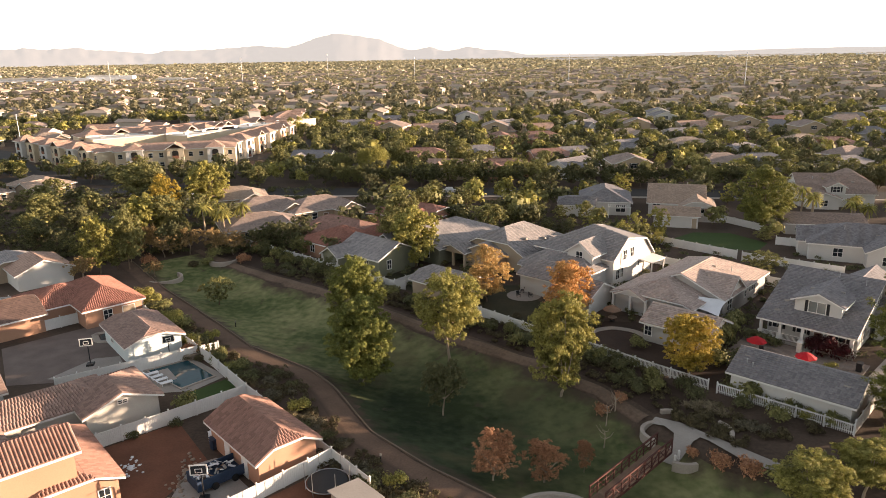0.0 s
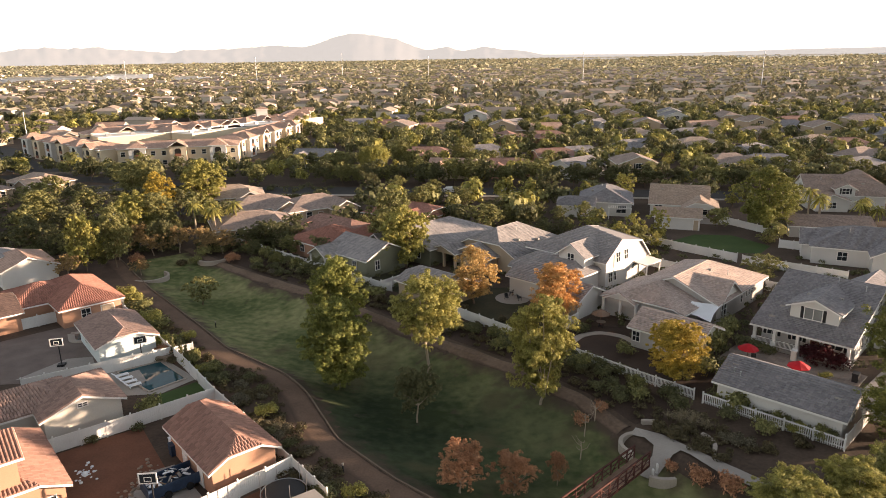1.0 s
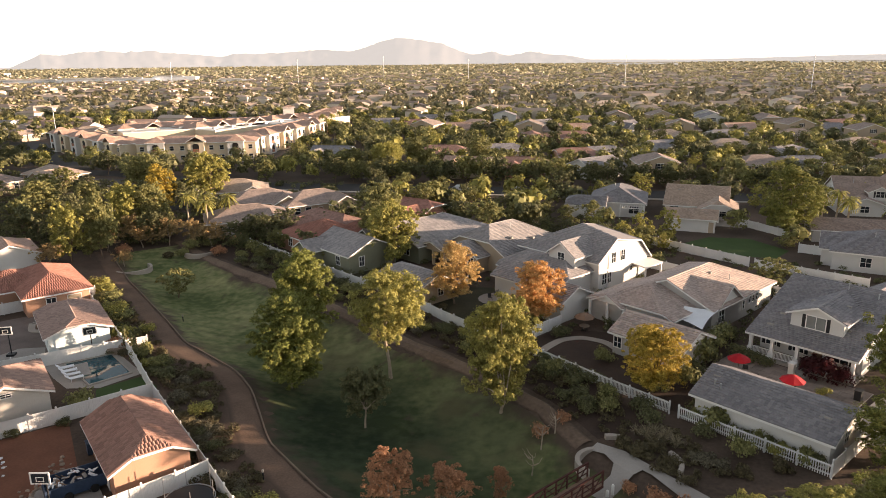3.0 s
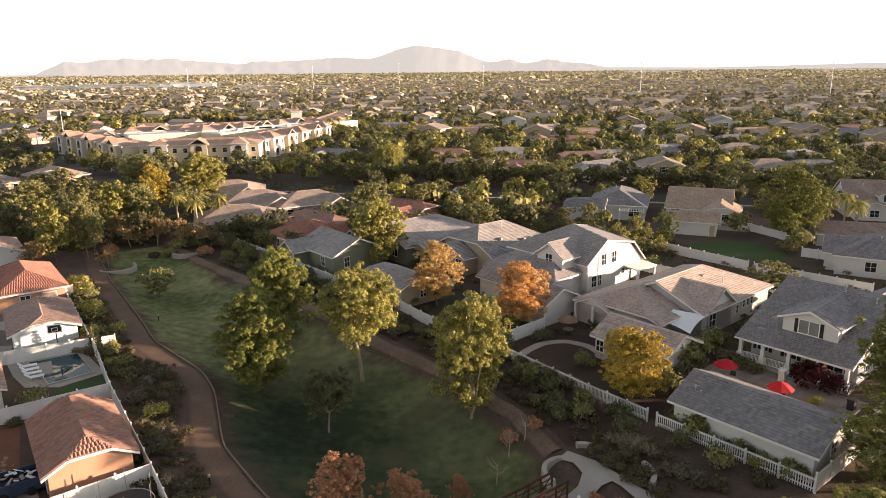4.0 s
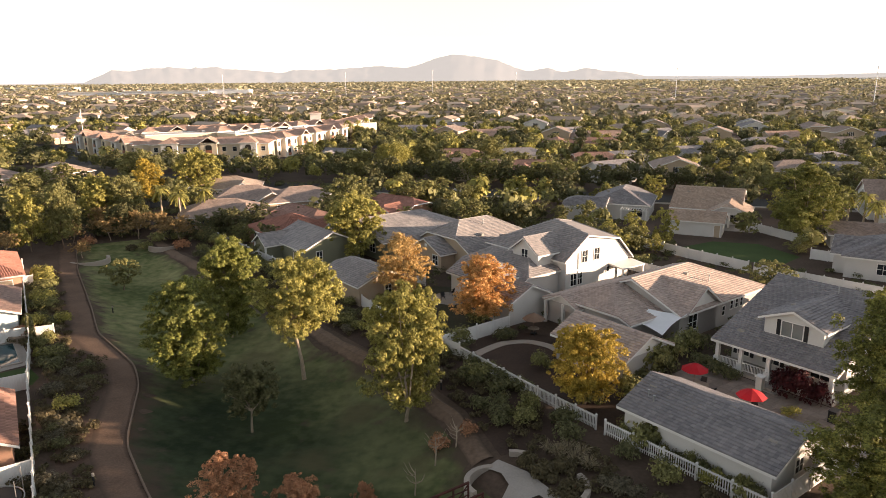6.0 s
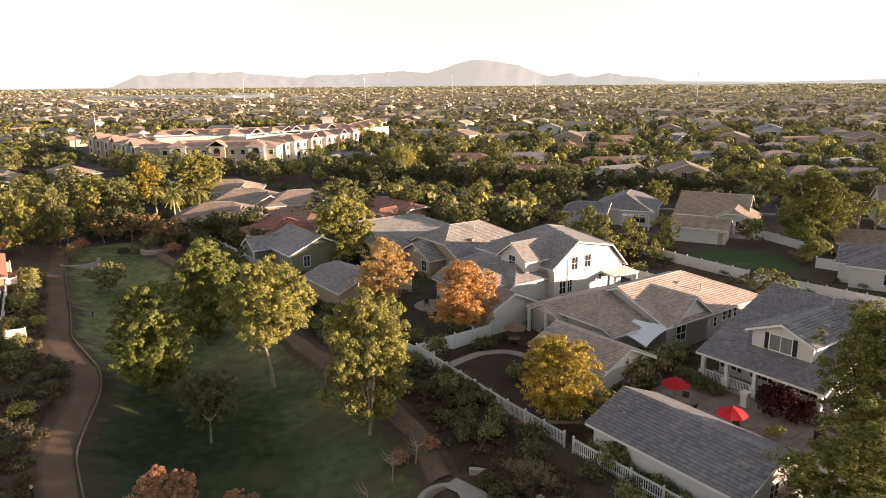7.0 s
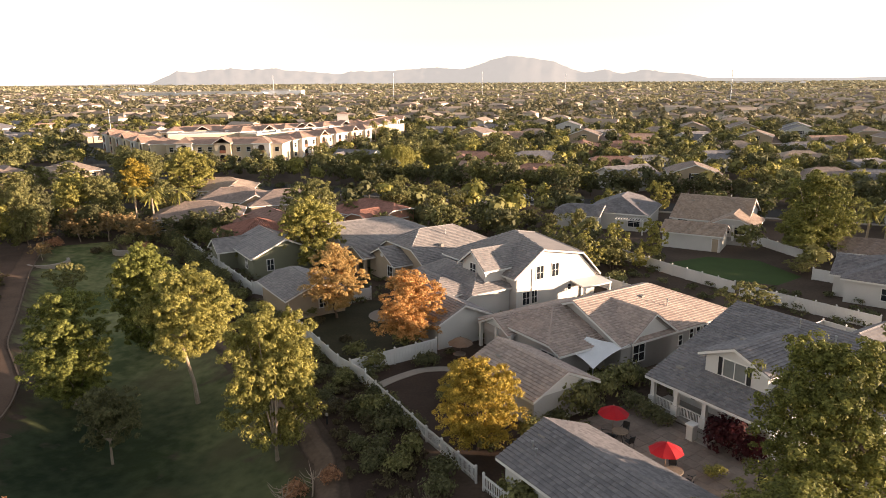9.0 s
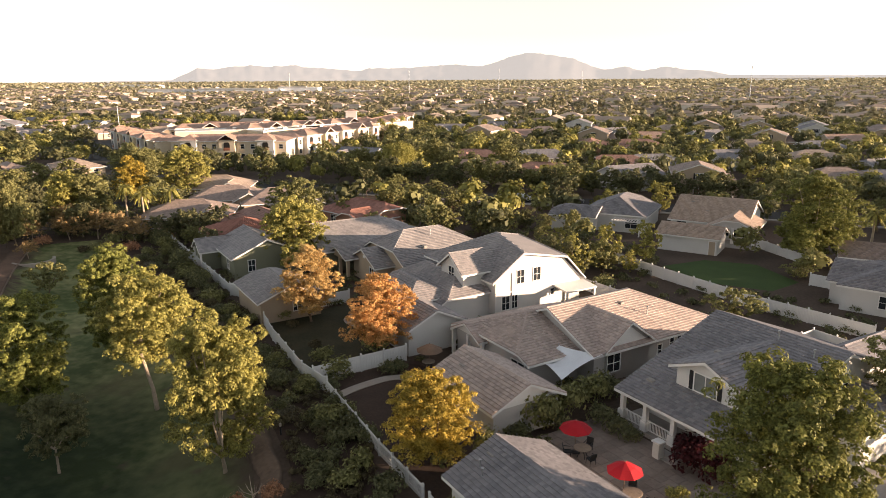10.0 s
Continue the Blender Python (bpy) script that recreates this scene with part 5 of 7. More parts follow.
TREES = {
    "park_green": (tree_mesh_set(1, 4.0, 1.4, 9.4, 135, 72, 0.092, L_OLIVE, PALEBARK, 0.8, each=7), "broad olive-green park tree with a pale trunk"),
    "park_lime": (tree_mesh_set(2, 4.0, 5.6, 7.2, 115, 76, 0.09, L_LIME, PALEBARK, 0.9, each=7), "sunlit yellow-green park tree with a pale trunk"),
    "park_tall": (tree_mesh_set(53, 3.7, 0.6, 9.8, 140, 72, 0.09, L_PARK, PALEBARK, each=7), "tall green park tree in evening light"),
    "high": (tree_mesh_set(16, 3.9, 3.2, 9.4, 150, 74, 0.084, L_DEEP, BARK, each=7), "tall deep green tree with a high crown"),
    "park_deep": (tree_mesh_set(61, 4.0, 1.0, 9.6, 130, 70, 0.09, L_DEEP, PALEBARK, each=7), "broad deep green tree behind the garage"),
    "golden": (tree_mesh_set(4, 3.3, 1.0, 6.3, 130, 70, 0.068, L_GOLD, BARK, wild=0.2, each=7, lobe=0.95), "rounded garden tree with bright golden leaves"),
    "amber": (tree_mesh_set(35, 3.3, 1.2, 6.8, 120, 52, 0.066, L_AMBER, BARK, wild=0.5, each=7, lobe=0.9), "airy garden tree with tan-yellow autumn leaves"),
    "orange": (tree_mesh_set(5, 3.3, 1.2, 6.6, 135, 70, 0.068, L_ORANGE, BARK, wild=0.2, each=7, lobe=0.95), "rounded garden tree with orange autumn leaves"),
    "rust": (tree_mesh_set(6, 2.4, 1.1, 4.0, 75, 40, 0.062, L_RUST, PALEBARK, each=6, lobe=0.9), "small sparse tree with rust-coloured leaves"),
    "tan": (tree_mesh_set(36, 2.7, 1.3, 3.0, 45, 26, 0.1, L_TAN, PALEBARK, each=4), "low spreading tree with tan autumn leaves"),
    "dark": (tree_mesh_set(7, 2.5, 2.0, 4.4, 75, 60, 0.078, L_DARK, PALEBARK, each=7), "small dark green park tree in shade"),
    "yard": (tree_mesh_set(8, 2.6, 1.0, 4.2, 48, 27, 0.125, L_GREEN, BARK, each=4), "olive-green garden tree beside the houses"),
    "yard_lime": (tree_mesh_set(9, 2.5, 1.0, 4.2, 48, 27, 0.125, L_LIME, BARK, each=4), "yellow-green garden tree beside the houses"),
    "yard_dark": (tree_mesh_set(10, 3.0, 0.9, 4.7, 48, 27, 0.135, L_DARK, BARK, each=4), "dark green garden tree beside the houses"),
    "street": (tree_mesh_set(11, 3.7, 1.3, 6.2, 46, 26, 0.19, L_GREEN, BARK, each=4), "olive-green street tree with dense crown"),
    "street_dark": (tree_mesh_set(12, 3.9, 1.2, 6.0, 46, 26, 0.19, L_DARK, BARK, each=4), "dark green street tree with dense crown"),
    "tall": (tree_mesh_set(13, 4.8, 2.0, 10.2, 115, 44, 0.14, L_GREEN, BARK, each=6, lobe=0.95), "large old olive-green tree with dense crown"),
    "tall_lime": (tree_mesh_set(14, 4.7, 1.8, 9.2, 115, 44, 0.14, L_LIME, BARK, each=6, lobe=0.95), "large yellow-green tree with dense crown"),
    "tall_gold": (tree_mesh_set(17, 4.2, 1.6, 8.6, 100, 44, 0.13, L_GOLD, BARK, each=6, lobe=0.95), "large golden-leaved tree with dense crown"),
    "willow": (tree_mesh_set(15, 5.2, 1.6, 8.6, 110, 44, 0.145, L_LIME, BARK, weep=2.0, each=6, lobe=0.95), "large weeping yellow-green tree with hanging branches"),
}


def plant(kind, x, y, s=1.0, turn=0.0, sz=None, z=None, group=""):
    (trunk, crown), label = TREES[kind]
    t = thing("tree", x, y, gz(x, y) if z is None else z, turn, label, "tree", group)
    t.scale = (s, s, sz or s)
    part("trunk", trunk, BARK, t)
    part("crown", crown, L_GREEN, t)
    return t


PARK_TREES = [("park_tall", -10.0, 74.9, 1.12, 10, 1.04), ("park_lime", 0.3, 78.2, 1.06, 40, 1.06), ("park_green", 12.5, 69.9, 1.0, 70, 1.13), ("park_tall", -12.4, 88.6, 1.12, 200, 1.16), ("dark", -0.6, 68.0, 0.95, 0, 1.05),
              ("yard", -35.8, 102.8, 1.0, 30, 0.9), ("rust", 3.9, 54.6, 1.0, 0, 1.0), ("rust", 8.6, 55.2, 0.9, 90, 0.85), ("rust", 12.6, 57.0, 0.4, 90, 0.7)]
for k, x, y, s, turn, sz in PARK_TREES:
    plant(k, x, y, s, turn, sz, group="park trees")
GARDEN_TREES = [("golden", 27.3, 72.4, 1.0, 0, 0.98), ("amber", 6.0, 97.2, 1.12, 50, 1.08), ("orange", 16.8, 90.6, 1.15, 140, 1.04), ("high", 48.6, 66.4, 1.12, 20, 1.04), ("park_deep", 44.9, 59.8, 1.08, 220, 0.7), ("yard_lime", 36.0, 128.5, 1.1, 0, 1.2), ("yard_lime", 41.5, 131.5, 1.0, 60, 1.2),
                # the tall tree at (60.5, 83.5) is out of view, added to shade the dormer
                ("yard", 36.2, 125.4, 1.1, 80, 0.9), ("yard_lime", 32.1, 121.6, 1.2, 30, 1.15), ("yard", 50.6, 106.0, 1.15, 0, 0.9), ("street", 8.7, 137.0, 1.15, 0, 0.85), ("park_deep", 64.8, 138.2, 1.5, 60, 1.22), ("yard", 61.1, 128.6, 0.8, 0, 0.45), ("tall", 60.5, 83.5, 0.95, 40, 0.8), ("tall_lime", -5.2, 115.2, 0.98, 30, 0.95), ("tall", -8.6, 122.5, 0.95, 110, 1.02), ("park_lime", 28.6, 47.4, 0.75, 10, 0.55), ("park_lime", 33.6, 49.0, 0.65, 80, 0.45), ("park_deep", 38.6, 50.5, 0.7, 0, 0.5)]
WEST_TREES = [("tall_lime", -59.6, 114.2, 0.66, 0, 0.9), ("tall", -55.8, 117.0, 0.66, 60, 0.94), ("tall_lime", -58.8, 131.4, 0.9, 120, 0.95), ("tall", -54.6, 133.0, 0.85, 20, 0.86), ("tall_gold", -63.6, 154.2, 0.95, 20, 1.0), ("tall_lime", -56.4, 163.0, 1.2, 40, 1.08), ("tall", -72.8, 166.0, 1.2, 90, 0.95), ("tall", -84, 184, 1.2, 90, 0.75),
              ("tall", -86, 146, 0.9, 10, 0.7), ("street", -95, 160, 1.2, 30, 1.0), ("street", -78, 150, 1.1, 0, 1.0), ("willow", -21, 204, 1.0, 0, 1.0), ("tall", -14, 214, 0.85, 50, 0.85), ("tall", 5, 216, 0.95, 20, 0.85), ("tall", -31, 203, 0.9, 80, 0.7)]
WEST_TREES_FAR = [("tall", -92, 132, 0.8, 10, 0.7), ("tall", -100, 142, 0.9, 80, 0.8), ("street", -84, 138, 1.0, 140, 0.9), ("street", -108, 158, 1.1, 20, 1.0), ("street_dark", -76, 140, 1.0, 70, 0.9), ("street", -48, 143, 0.9, 10, 0.8), ("street_dark", -70, 160, 1.1, 50, 0.9), ("street", -100, 175, 1.1, 0, 0.9), ("street_dark", -72, 195, 1.1, 30, 0.9),
                  ("street", -52, 190, 1.0, 60, 0.9), ("street_dark", -90, 168, 1.0, 30, 0.8), ("yard_dark", -26, 128, 1.2, 0, 0.9), ("yard_dark", -33, 130, 1.2, 50, 0.9), ("yard_dark", -20, 134, 1.1, 90, 0.9)]
for rows in (GARDEN_TREES, WEST_TREES, WEST_TREES_FAR):
    for k, x, y, s, turn, sz in rows:
        plant(k, x, y, s, turn, sz, group="garden trees")

# street trees and garden trees between the houses
rng = random.Random(11)
ROAD_X, ROAD_Y = [-140, -40, 30, 110, 240], [197, 187, 181, 170, 150]
for i in range(34):
    x = -34 + i * 4.6 + rng.uniform(-1, 1)
    yy = np.interp(x, ROAD_X, ROAD_Y)
    plant(rng.choice(("street", "street_dark", "street_dark")), x, yy + 8 + rng.uniform(-1, 1), rng.uniform(0.75, 1.05), rng.uniform(0, 360), group="street trees")
    if i % 2 and x > -20:
        plant(rng.choice(("yard", "yard_lime", "yard_dark")), x, yy - 9 + rng.uniform(-2, 2), rng.uniform(0.9, 1.3), rng.uniform(0, 360), group="street trees")
taken = [(a, c, 7.6) for a, c in SPOTS]
woods = {"green": [], "dark": [], "lime": []}
count = 0
for i in range(6000):
    y = 105 + 335 * rng.random() ** 0.7
    x = rng.uniform(-1.15, 0.75) * y
    road = abs(y - np.interp(x, ROAD_X, ROAD_Y)) < 9
    if road or (y < 196 and x < -20 and not (x < -112)) or (y < 140 and x < 62 and x > -112):
        continue
    if -190 < x < -62 and 215 < y < 400 and (y - 215) > -0.75 * (x + 110) - 8 and not (x > -60 - 0.1 * (y - 215)):
        if not (y < 222 + 0.0 * x):
            continue
    if min((x - a) ** 2 + (y - c) ** 2 - d * d for a, c, d in taken) < 0:
        continue
    s = rng.uniform(0.6, 1.08)
    taken.append((x, y, 4.7 * s))
    if y < 250 and count < 105:
        count += 1
        plant(rng.choice(("street", "street_dark", "street", "yard_dark", "street_dark", "yard_lime")), x, y, s, rng.uniform(0, 360), group="trees of the neighbourhood")
    else:
        woods[rng.choice(("green", "green", "dark", "dark", "lime"))].append((x, y, s))


def wood(name, spots, leaf, seed, label):
    """Many tree crowns of the neighbourhood in one mesh."""
    rs = np.random.RandomState(seed)
    c, r = [], []
    core, wide = [], []
    for x, y, s in spots:
        for k in range(12):
            a, d, u = rs.uniform(0, 6.3), 2.8 * s * math.sqrt(rs.rand()), rs.uniform(-1, 1)
            w = math.sqrt(1 - 0.8 * u * u)
            c.append((x + d * w * math.cos(a), y + d * w * math.sin(a), (3.6 + 2.3 * u) * s))
            r.append(rs.uniform(0.8, 1.45) * s)
        core += [(x + rs.normal() * 0.7 * s, y + rs.normal() * 0.7 * s, 3.4 * s), (x + rs.normal() * s, y + rs.normal() * s, 4.4 * s)]
        wide += [2.1 * s, 1.5 * s]
    piece(name + "_cores", quads(name, domes(core, wide, 0.95, seed + 1, 4, 9, 0.09), leaf), leaf, "inner foliage: " + label, "trees", "stuff")
    piece(name, quads(name, leaf_cloud(c, r, 24, 0.28, 0.85, seed, 0.26), leaf), leaf, label, "trees", "stuff")


for i in range(60):
    u, v = rng.uniform(-95, 40), rng.uniform(40.5, 58)
    x, y = lot(u, v)
    if y < 176 and not (-27 < u < 10) and min((x - a) ** 2 + (y - c) ** 2 - 36 for a, c in SPOTS) > 0 and not (41 < x < 68 and 112 < y < 146) and not (26 < x < 48 and 138 < y < 158):
        plant(rng.choice(("yard", "yard_dark", "yard_lime")), x, y, rng.uniform(0.55, 1.0), rng.uniform(0, 360), group="garden trees")
for x, y, s in ((-52, 42, 0.5), (-48, 36, 0.5), (-40, 41, 0.45), (-60, 30, 0.6), (-64, 40, 0.6), (-70, 18, 0.5), (-72, 30, 0.6), (-80, 20, 0.6), (-85, 12, 0.5), (-84, 30, 0.7), (-68, 12, 0.4), (-69, 5, 0.4), (-66, 4, 0.4), (24, 22, 0.6), (26, 30, 0.6), (22, 36, 0.6), (28, 40, 0.7), (20, 12, 0.5), (22, 6, 0.5), (19, 0, 0.45), (24, 2, 0.5), (30, 10, 0.6)):
    plant(("yard", "yard_dark")[int(abs(x)) % 2], *lot(x, y), s * 1.45, x * 37 % 360, group="garden trees")
wood("neighbourhood_trees_olive", woods["green"], L_GREEN, 31, "olive-green tree crowns among the houses")
wood("neighbourhood_trees_dark", woods["dark"], L_DARK, 32, "dark green tree crowns among the houses")
wood("neighbourhood_trees_bright", woods["lime"], L_LIME, 33, "yellow-green tree crowns among the houses")


def shrub_mesh(seed, radius, high, lobes, per, size, leaf):
    rs = random.Random(seed)
    c, r = [], []
    for i in range(lobes):
        a, d = rs.uniform(0, 6.3), radius * math.sqrt(rs.random()) * 0.65
        c.append((d * math.cos(a), d * math.sin(a), high * rs.uniform(0.25, 0.6)))
        r.append(radius * rs.uniform(0.35, 0.55))
    return quads("shrub", leaf_cloud(c, r, per, size, high / radius * 0.8, seed), leaf)


SHRUBS = {"sage": (shrub_mesh(21, 0.9, 0.8, 8, 88, 0.092, L_SHRUB), "low grey-green desert shrub on mulch"),
          "dark": (shrub_mesh(22, 1.1, 1.2, 9, 88, 0.099, L_DARK), "rounded dark green shrub on mulch"),
          "lime": (shrub_mesh(23, 1.4, 2.0, 10, 88, 0.116, L_LIME), "tall sunlit yellow-green shrub by the fence"),
          "pale": (shrub_mesh(24, 1.0, 0.9, 8, 88, 0.092, L_PALE), "dry silvery desert shrub on bare soil"),
          "maroon": (shrub_mesh(25, 1.5, 2.2, 12, 80, 0.13, L_MAROON), "large maroon-leaved garden shrub by the porch"),
          "green": (shrub_mesh(26, 1.2, 1.6, 10, 88, 0.108, L_GREEN), "olive-green garden shrub in the yard"),
          "rust": (shrub_mesh(27, 1.3, 1.6, 10, 88, 0.108, L_RUST), "straggling rust-coloured shrub in the park")}


def shrub(kind, x, y, s=1.0, sz=None, turn=0.0):
    me, label = SHRUBS[kind]
    ob = new("shrub", me)
    ob.matrix_basis = pose(x, y, gz(x, y), 0, 0, turn)
    ob.scale = (s, s, sz or s)
    return tagged(ob, label, "shrub", "shrubs of the park")


rng = random.Random(21)
for i in range(95):
    k = rng.uniform(0.02, 0.98)
    q = 26 + 80 * k
    p = float(edge_l(q)) - rng.uniform(3.6, 7.6)
    shrub(rng.choice(("sage", "sage", "dark", "pale")), q * AX[0] + p * PX[0], q * AX[1] + p * PX[1], rng.uniform(0.7, 1.2), turn=rng.uniform(0, 360))
for i in range(85):
    q = rng.uniform(34, 112)
    p = float(edge_r(q)) + rng.uniform(2.0, 6.5)
    shrub(rng.choice(("sage", "dark", "dark", "green", "pale")), q * AX[0] + p * PX[0], q * AX[1] + p * PX[1], rng.uniform(0.6, 1.25), turn=rng.uniform(0, 360))

def undergrowth(name, n, side, leaf, seed, label):
    rs = np.random.RandomState(seed)
    c, r = [], []
    for i in range(n):
        q = rs.uniform(26, 110)
        p = (edge_l(q) - rs.uniform(2.9, 8.0)) if side < 0 else (edge_r(q) + rs.uniform(1.6, 7.2))
        x, y, s = q * AX[0] + p * PX[0], q * AX[1] + p * PX[1], rs.uniform(0.5, 1.1)
        for k in range(4):
            c.append((x + rs.normal() * 0.35 * s, y + rs.normal() * 0.35 * s, gz(x, y) + 0.32 * s))
            r.append(rs.uniform(0.3, 0.5) * s)
    piece(name, quads(name, leaf_cloud(c, r, 44, 0.095, 0.8, seed), leaf), leaf, label, "undergrowth", "stuff")


def garden_growth(n, seed):
    """Low planting of the gardens between the houses."""
    rs = np.random.RandomState(seed)
    c, r = [], []
    while len(c) < n * 3:
        u, v = rs.uniform(-95, 30), rs.uniform(0.8, 62)
        if (-6 < u < 19 and 6 < v < 18) or (-40 < u < -23 and 0 < v < 13) or (9 < u < 19 and v < 42) or (-21 < u < -3 and 1 < v < 9):
            continue
        x, y = lot(u, v)
        if y > 172 or (43 < x < 62 and 121 < y < 137):
            continue
        s = rs.uniform(0.5, 1.3)
        for k in range(3):
            c.append((x + rs.normal() * 0.4 * s, y + rs.normal() * 0.4 * s, 0.35 * s))
            r.append(rs.uniform(0.35, 0.6) * s)
    piece("garden_planting", quads("garden_planting", leaf_cloud(c, r, 40, 0.125, 0.85, seed), L_DARK), L_DARK, "low dark planting between the houses", "planting", "stuff")


garden_growth(880, 43)


def wild_growth(n, seed):
    """Dark scrub under the trees at the far end of the park."""
    rs = np.random.RandomState(seed)
    c, r = [], []
    while len(c) < n * 3:
        x, y = rs.uniform(-116, -30), rs.uniform(114, 190)
        if y < 119 + 0.42 * (-30 - x) * 0.0 + (6 if x > -58 else 0) or x < -75 and y < 121 or (-66 < x < -55 and 150 < y < 192) or min((x - a) ** 2 + (y - c_) ** 2 for a, c_ in SPOTS) < 80:
            continue
        s = rs.uniform(0.7, 1.7)
        for k in range(3):
            c.append((x + rs.normal() * 0.6 * s, y + rs.normal() * 0.6 * s, 0.45 * s))
            r.append(rs.uniform(0.5, 0.85) * s)
    piece("scrub", quads("scrub", leaf_cloud(c, r, 40, 0.19, 0.85, seed), L_DARK), L_DARK, "dark scrub beneath the trees", "scrub", "stuff")


wild_growth(520, 47)
undergrowth("undergrowth_west", 300, -1, L_SHRUB, 41, "low desert undergrowth along the trail")
undergrowth("undergrowth_east", 300, 1, L_SHRUB, 42, "low dark undergrowth along the garden fences")

# --- fences ---
_panel = {}


def fence_run(a, b, high=1.5, picket=False, name="fence"):
    """A white vinyl fence of posts, rails and boards between two places."""
    a, b = Vector(a), Vector(b)
    d = b - a
    n = max(1, round(d.length / 2.4))
    w = d.length / n
    rot = math.degrees(math.atan2(d.y, d.x))
    f = thing(name, a.x, a.y, gz(a.x, a.y), rot, "white vinyl picket fence" if picket else "white vinyl privacy fence", "fence", "garden fences")
    key = (round(high, 2), picket)
    if key not in _panel:
        if picket:
            pn = Shape().box(0, 1, -0.03, 0.03, 0.3, 0.4)
        else:
            # boards with shallow grooves between them, folded from one sheet
            pn, k, top, pts = Shape(), 14, high - 0.02, []
            for i in range(k):
                pts += [(i / k, 0.006), (i / k + 0.006, 0.022), ((i + 1) / k - 0.006, 0.022)]
            pts.append((1.0, 0.006))
            front = [(x, y) for x, y in pts]
            n2 = len(front)
            pn.v = [(x, -y, 0.06) for x, y in front] + [(x, -y, top) for x, y in front] + [(x, y, 0.06) for x, y in front] + [(x, y, top) for x, y in front]
            for i in range(n2 - 1):
                pn.f += [(i, i + 1, i + 1 + n2, i + n2), (i + 2 * n2 + 1, i + 2 * n2, i + 3 * n2, i + 3 * n2 + 1), (i + n2, i + n2 + 1, i + 3 * n2 + 1, i + 3 * n2)]
        _panel[key] = (pn.mesh("panel", VINYL), Shape().box(-0.065, 0.065, -0.065, 0.065, -0.6, high + 0.1).add([(-0.09, -0.09, high + 0.1), (0.09, -0.09, high + 0.1), (0.09, 0.09, high + 0.1), (-0.09, 0.09, high + 0.1), (0, 0, high + 0.22)], [(0, 1, 4), (1, 2, 4), (2, 3, 4), (3, 0, 4), (3, 2, 1, 0)]).mesh("post", VINYL),
                       Shape().box(0, 1, -0.035, 0.035, high - 0.16, high - 0.04).mesh("rail", VINYL), Shape().box(-0.04, 0.04, -0.014, 0.014, 0.08, high + 0.02).mesh("picket", VINYL))
    panel, post, rail, pick = _panel[key]
    z0 = gz(a.x, a.y)
    for i in range(n + 1):
        p = a + d * (i / n)
        o = part("post", post, VINYL, f)
        o.location = (i * w, 0, gz(p.x, p.y) - z0)
        if i < n:
            m = a + d * ((i + 0.5) / n)
            zz = gz(m.x, m.y) - z0
            for nm, me in (("rail" if picket else "panel", panel), ("rail", rail)):
                o = part(nm, me, VINYL, f)
                o.location, o.scale = (i * w, 0, zz), (w, 1, 1)
            if picket:
                for c in range(14):
                    o = part("picket", pick, VINYL, f)
                    o.location = (i * w + (c + 0.5) * w / 14, 0, zz)


E_FENCES = [((-92, -0.3), (-52, 0.6)), ((-52, 0.6), (-50.5, 1.4)), ((-41.5, 1.2), (-34, 0.2)), ((-34, 0.2), (-24, -0.3)), ((-24, -0.3), (-19.5, 0.3))]
for a, b_ in E_FENCES:
    fence_run(lot(*a), lot(*b_), 1.45)
for a, b_ in (((-19.5, 0.3), (-8, -0.4)), ((-8, -0.4), (-1.5, -0.5)), ((-0.5, -0.6), (12.6, -0.6))):
    fence_run(lot(*a), lot(*b_), 1.2, True)
for a, b_ in (((12.6, -0.6), (12.8, 9)), ((-22, 0), (-22.2, 9.4)), ((-41.4, 1.2), (-41.4, 12)), ((-52, 0.6), (-52, 10)), ((-40, 39), (-4, 39.5)), ((-4, 39.5), (-4.2, 46)), ((-4.2, 46), (22, 45.5))):
    fence_run(lot(*a), lot(*b_), 1.6)
W_FENCES = [((6.9, -6.5), (7.1, -0.4)), ((7.1, -0.4), (7.4, 16.6)), ((7.4, 16.6), (8.0, 27)), ((8.0, 27), (8.2, 40)), ((8.2, 40), (8.4, 56)), ((7.1, -0.4), (-0.5, -0.9)), ((-0.5, -0.9), (-8, -1.2)),
            ((7.4, 16.6), (-1, 16.6)), ((-1, 16.6), (-10, 16.9))]
for a, b_ in W_FENCES:
    fence_run(west(*a), west(*b_), 1.6)
fence_run((-28.5, 80.0), (-43.5, 70.0), 1.6)
fence_run((-45.0, 97.0), (-58, 84.5), 1.6)
fence_run((-52.5, 104), (-72, 95), 1.6)
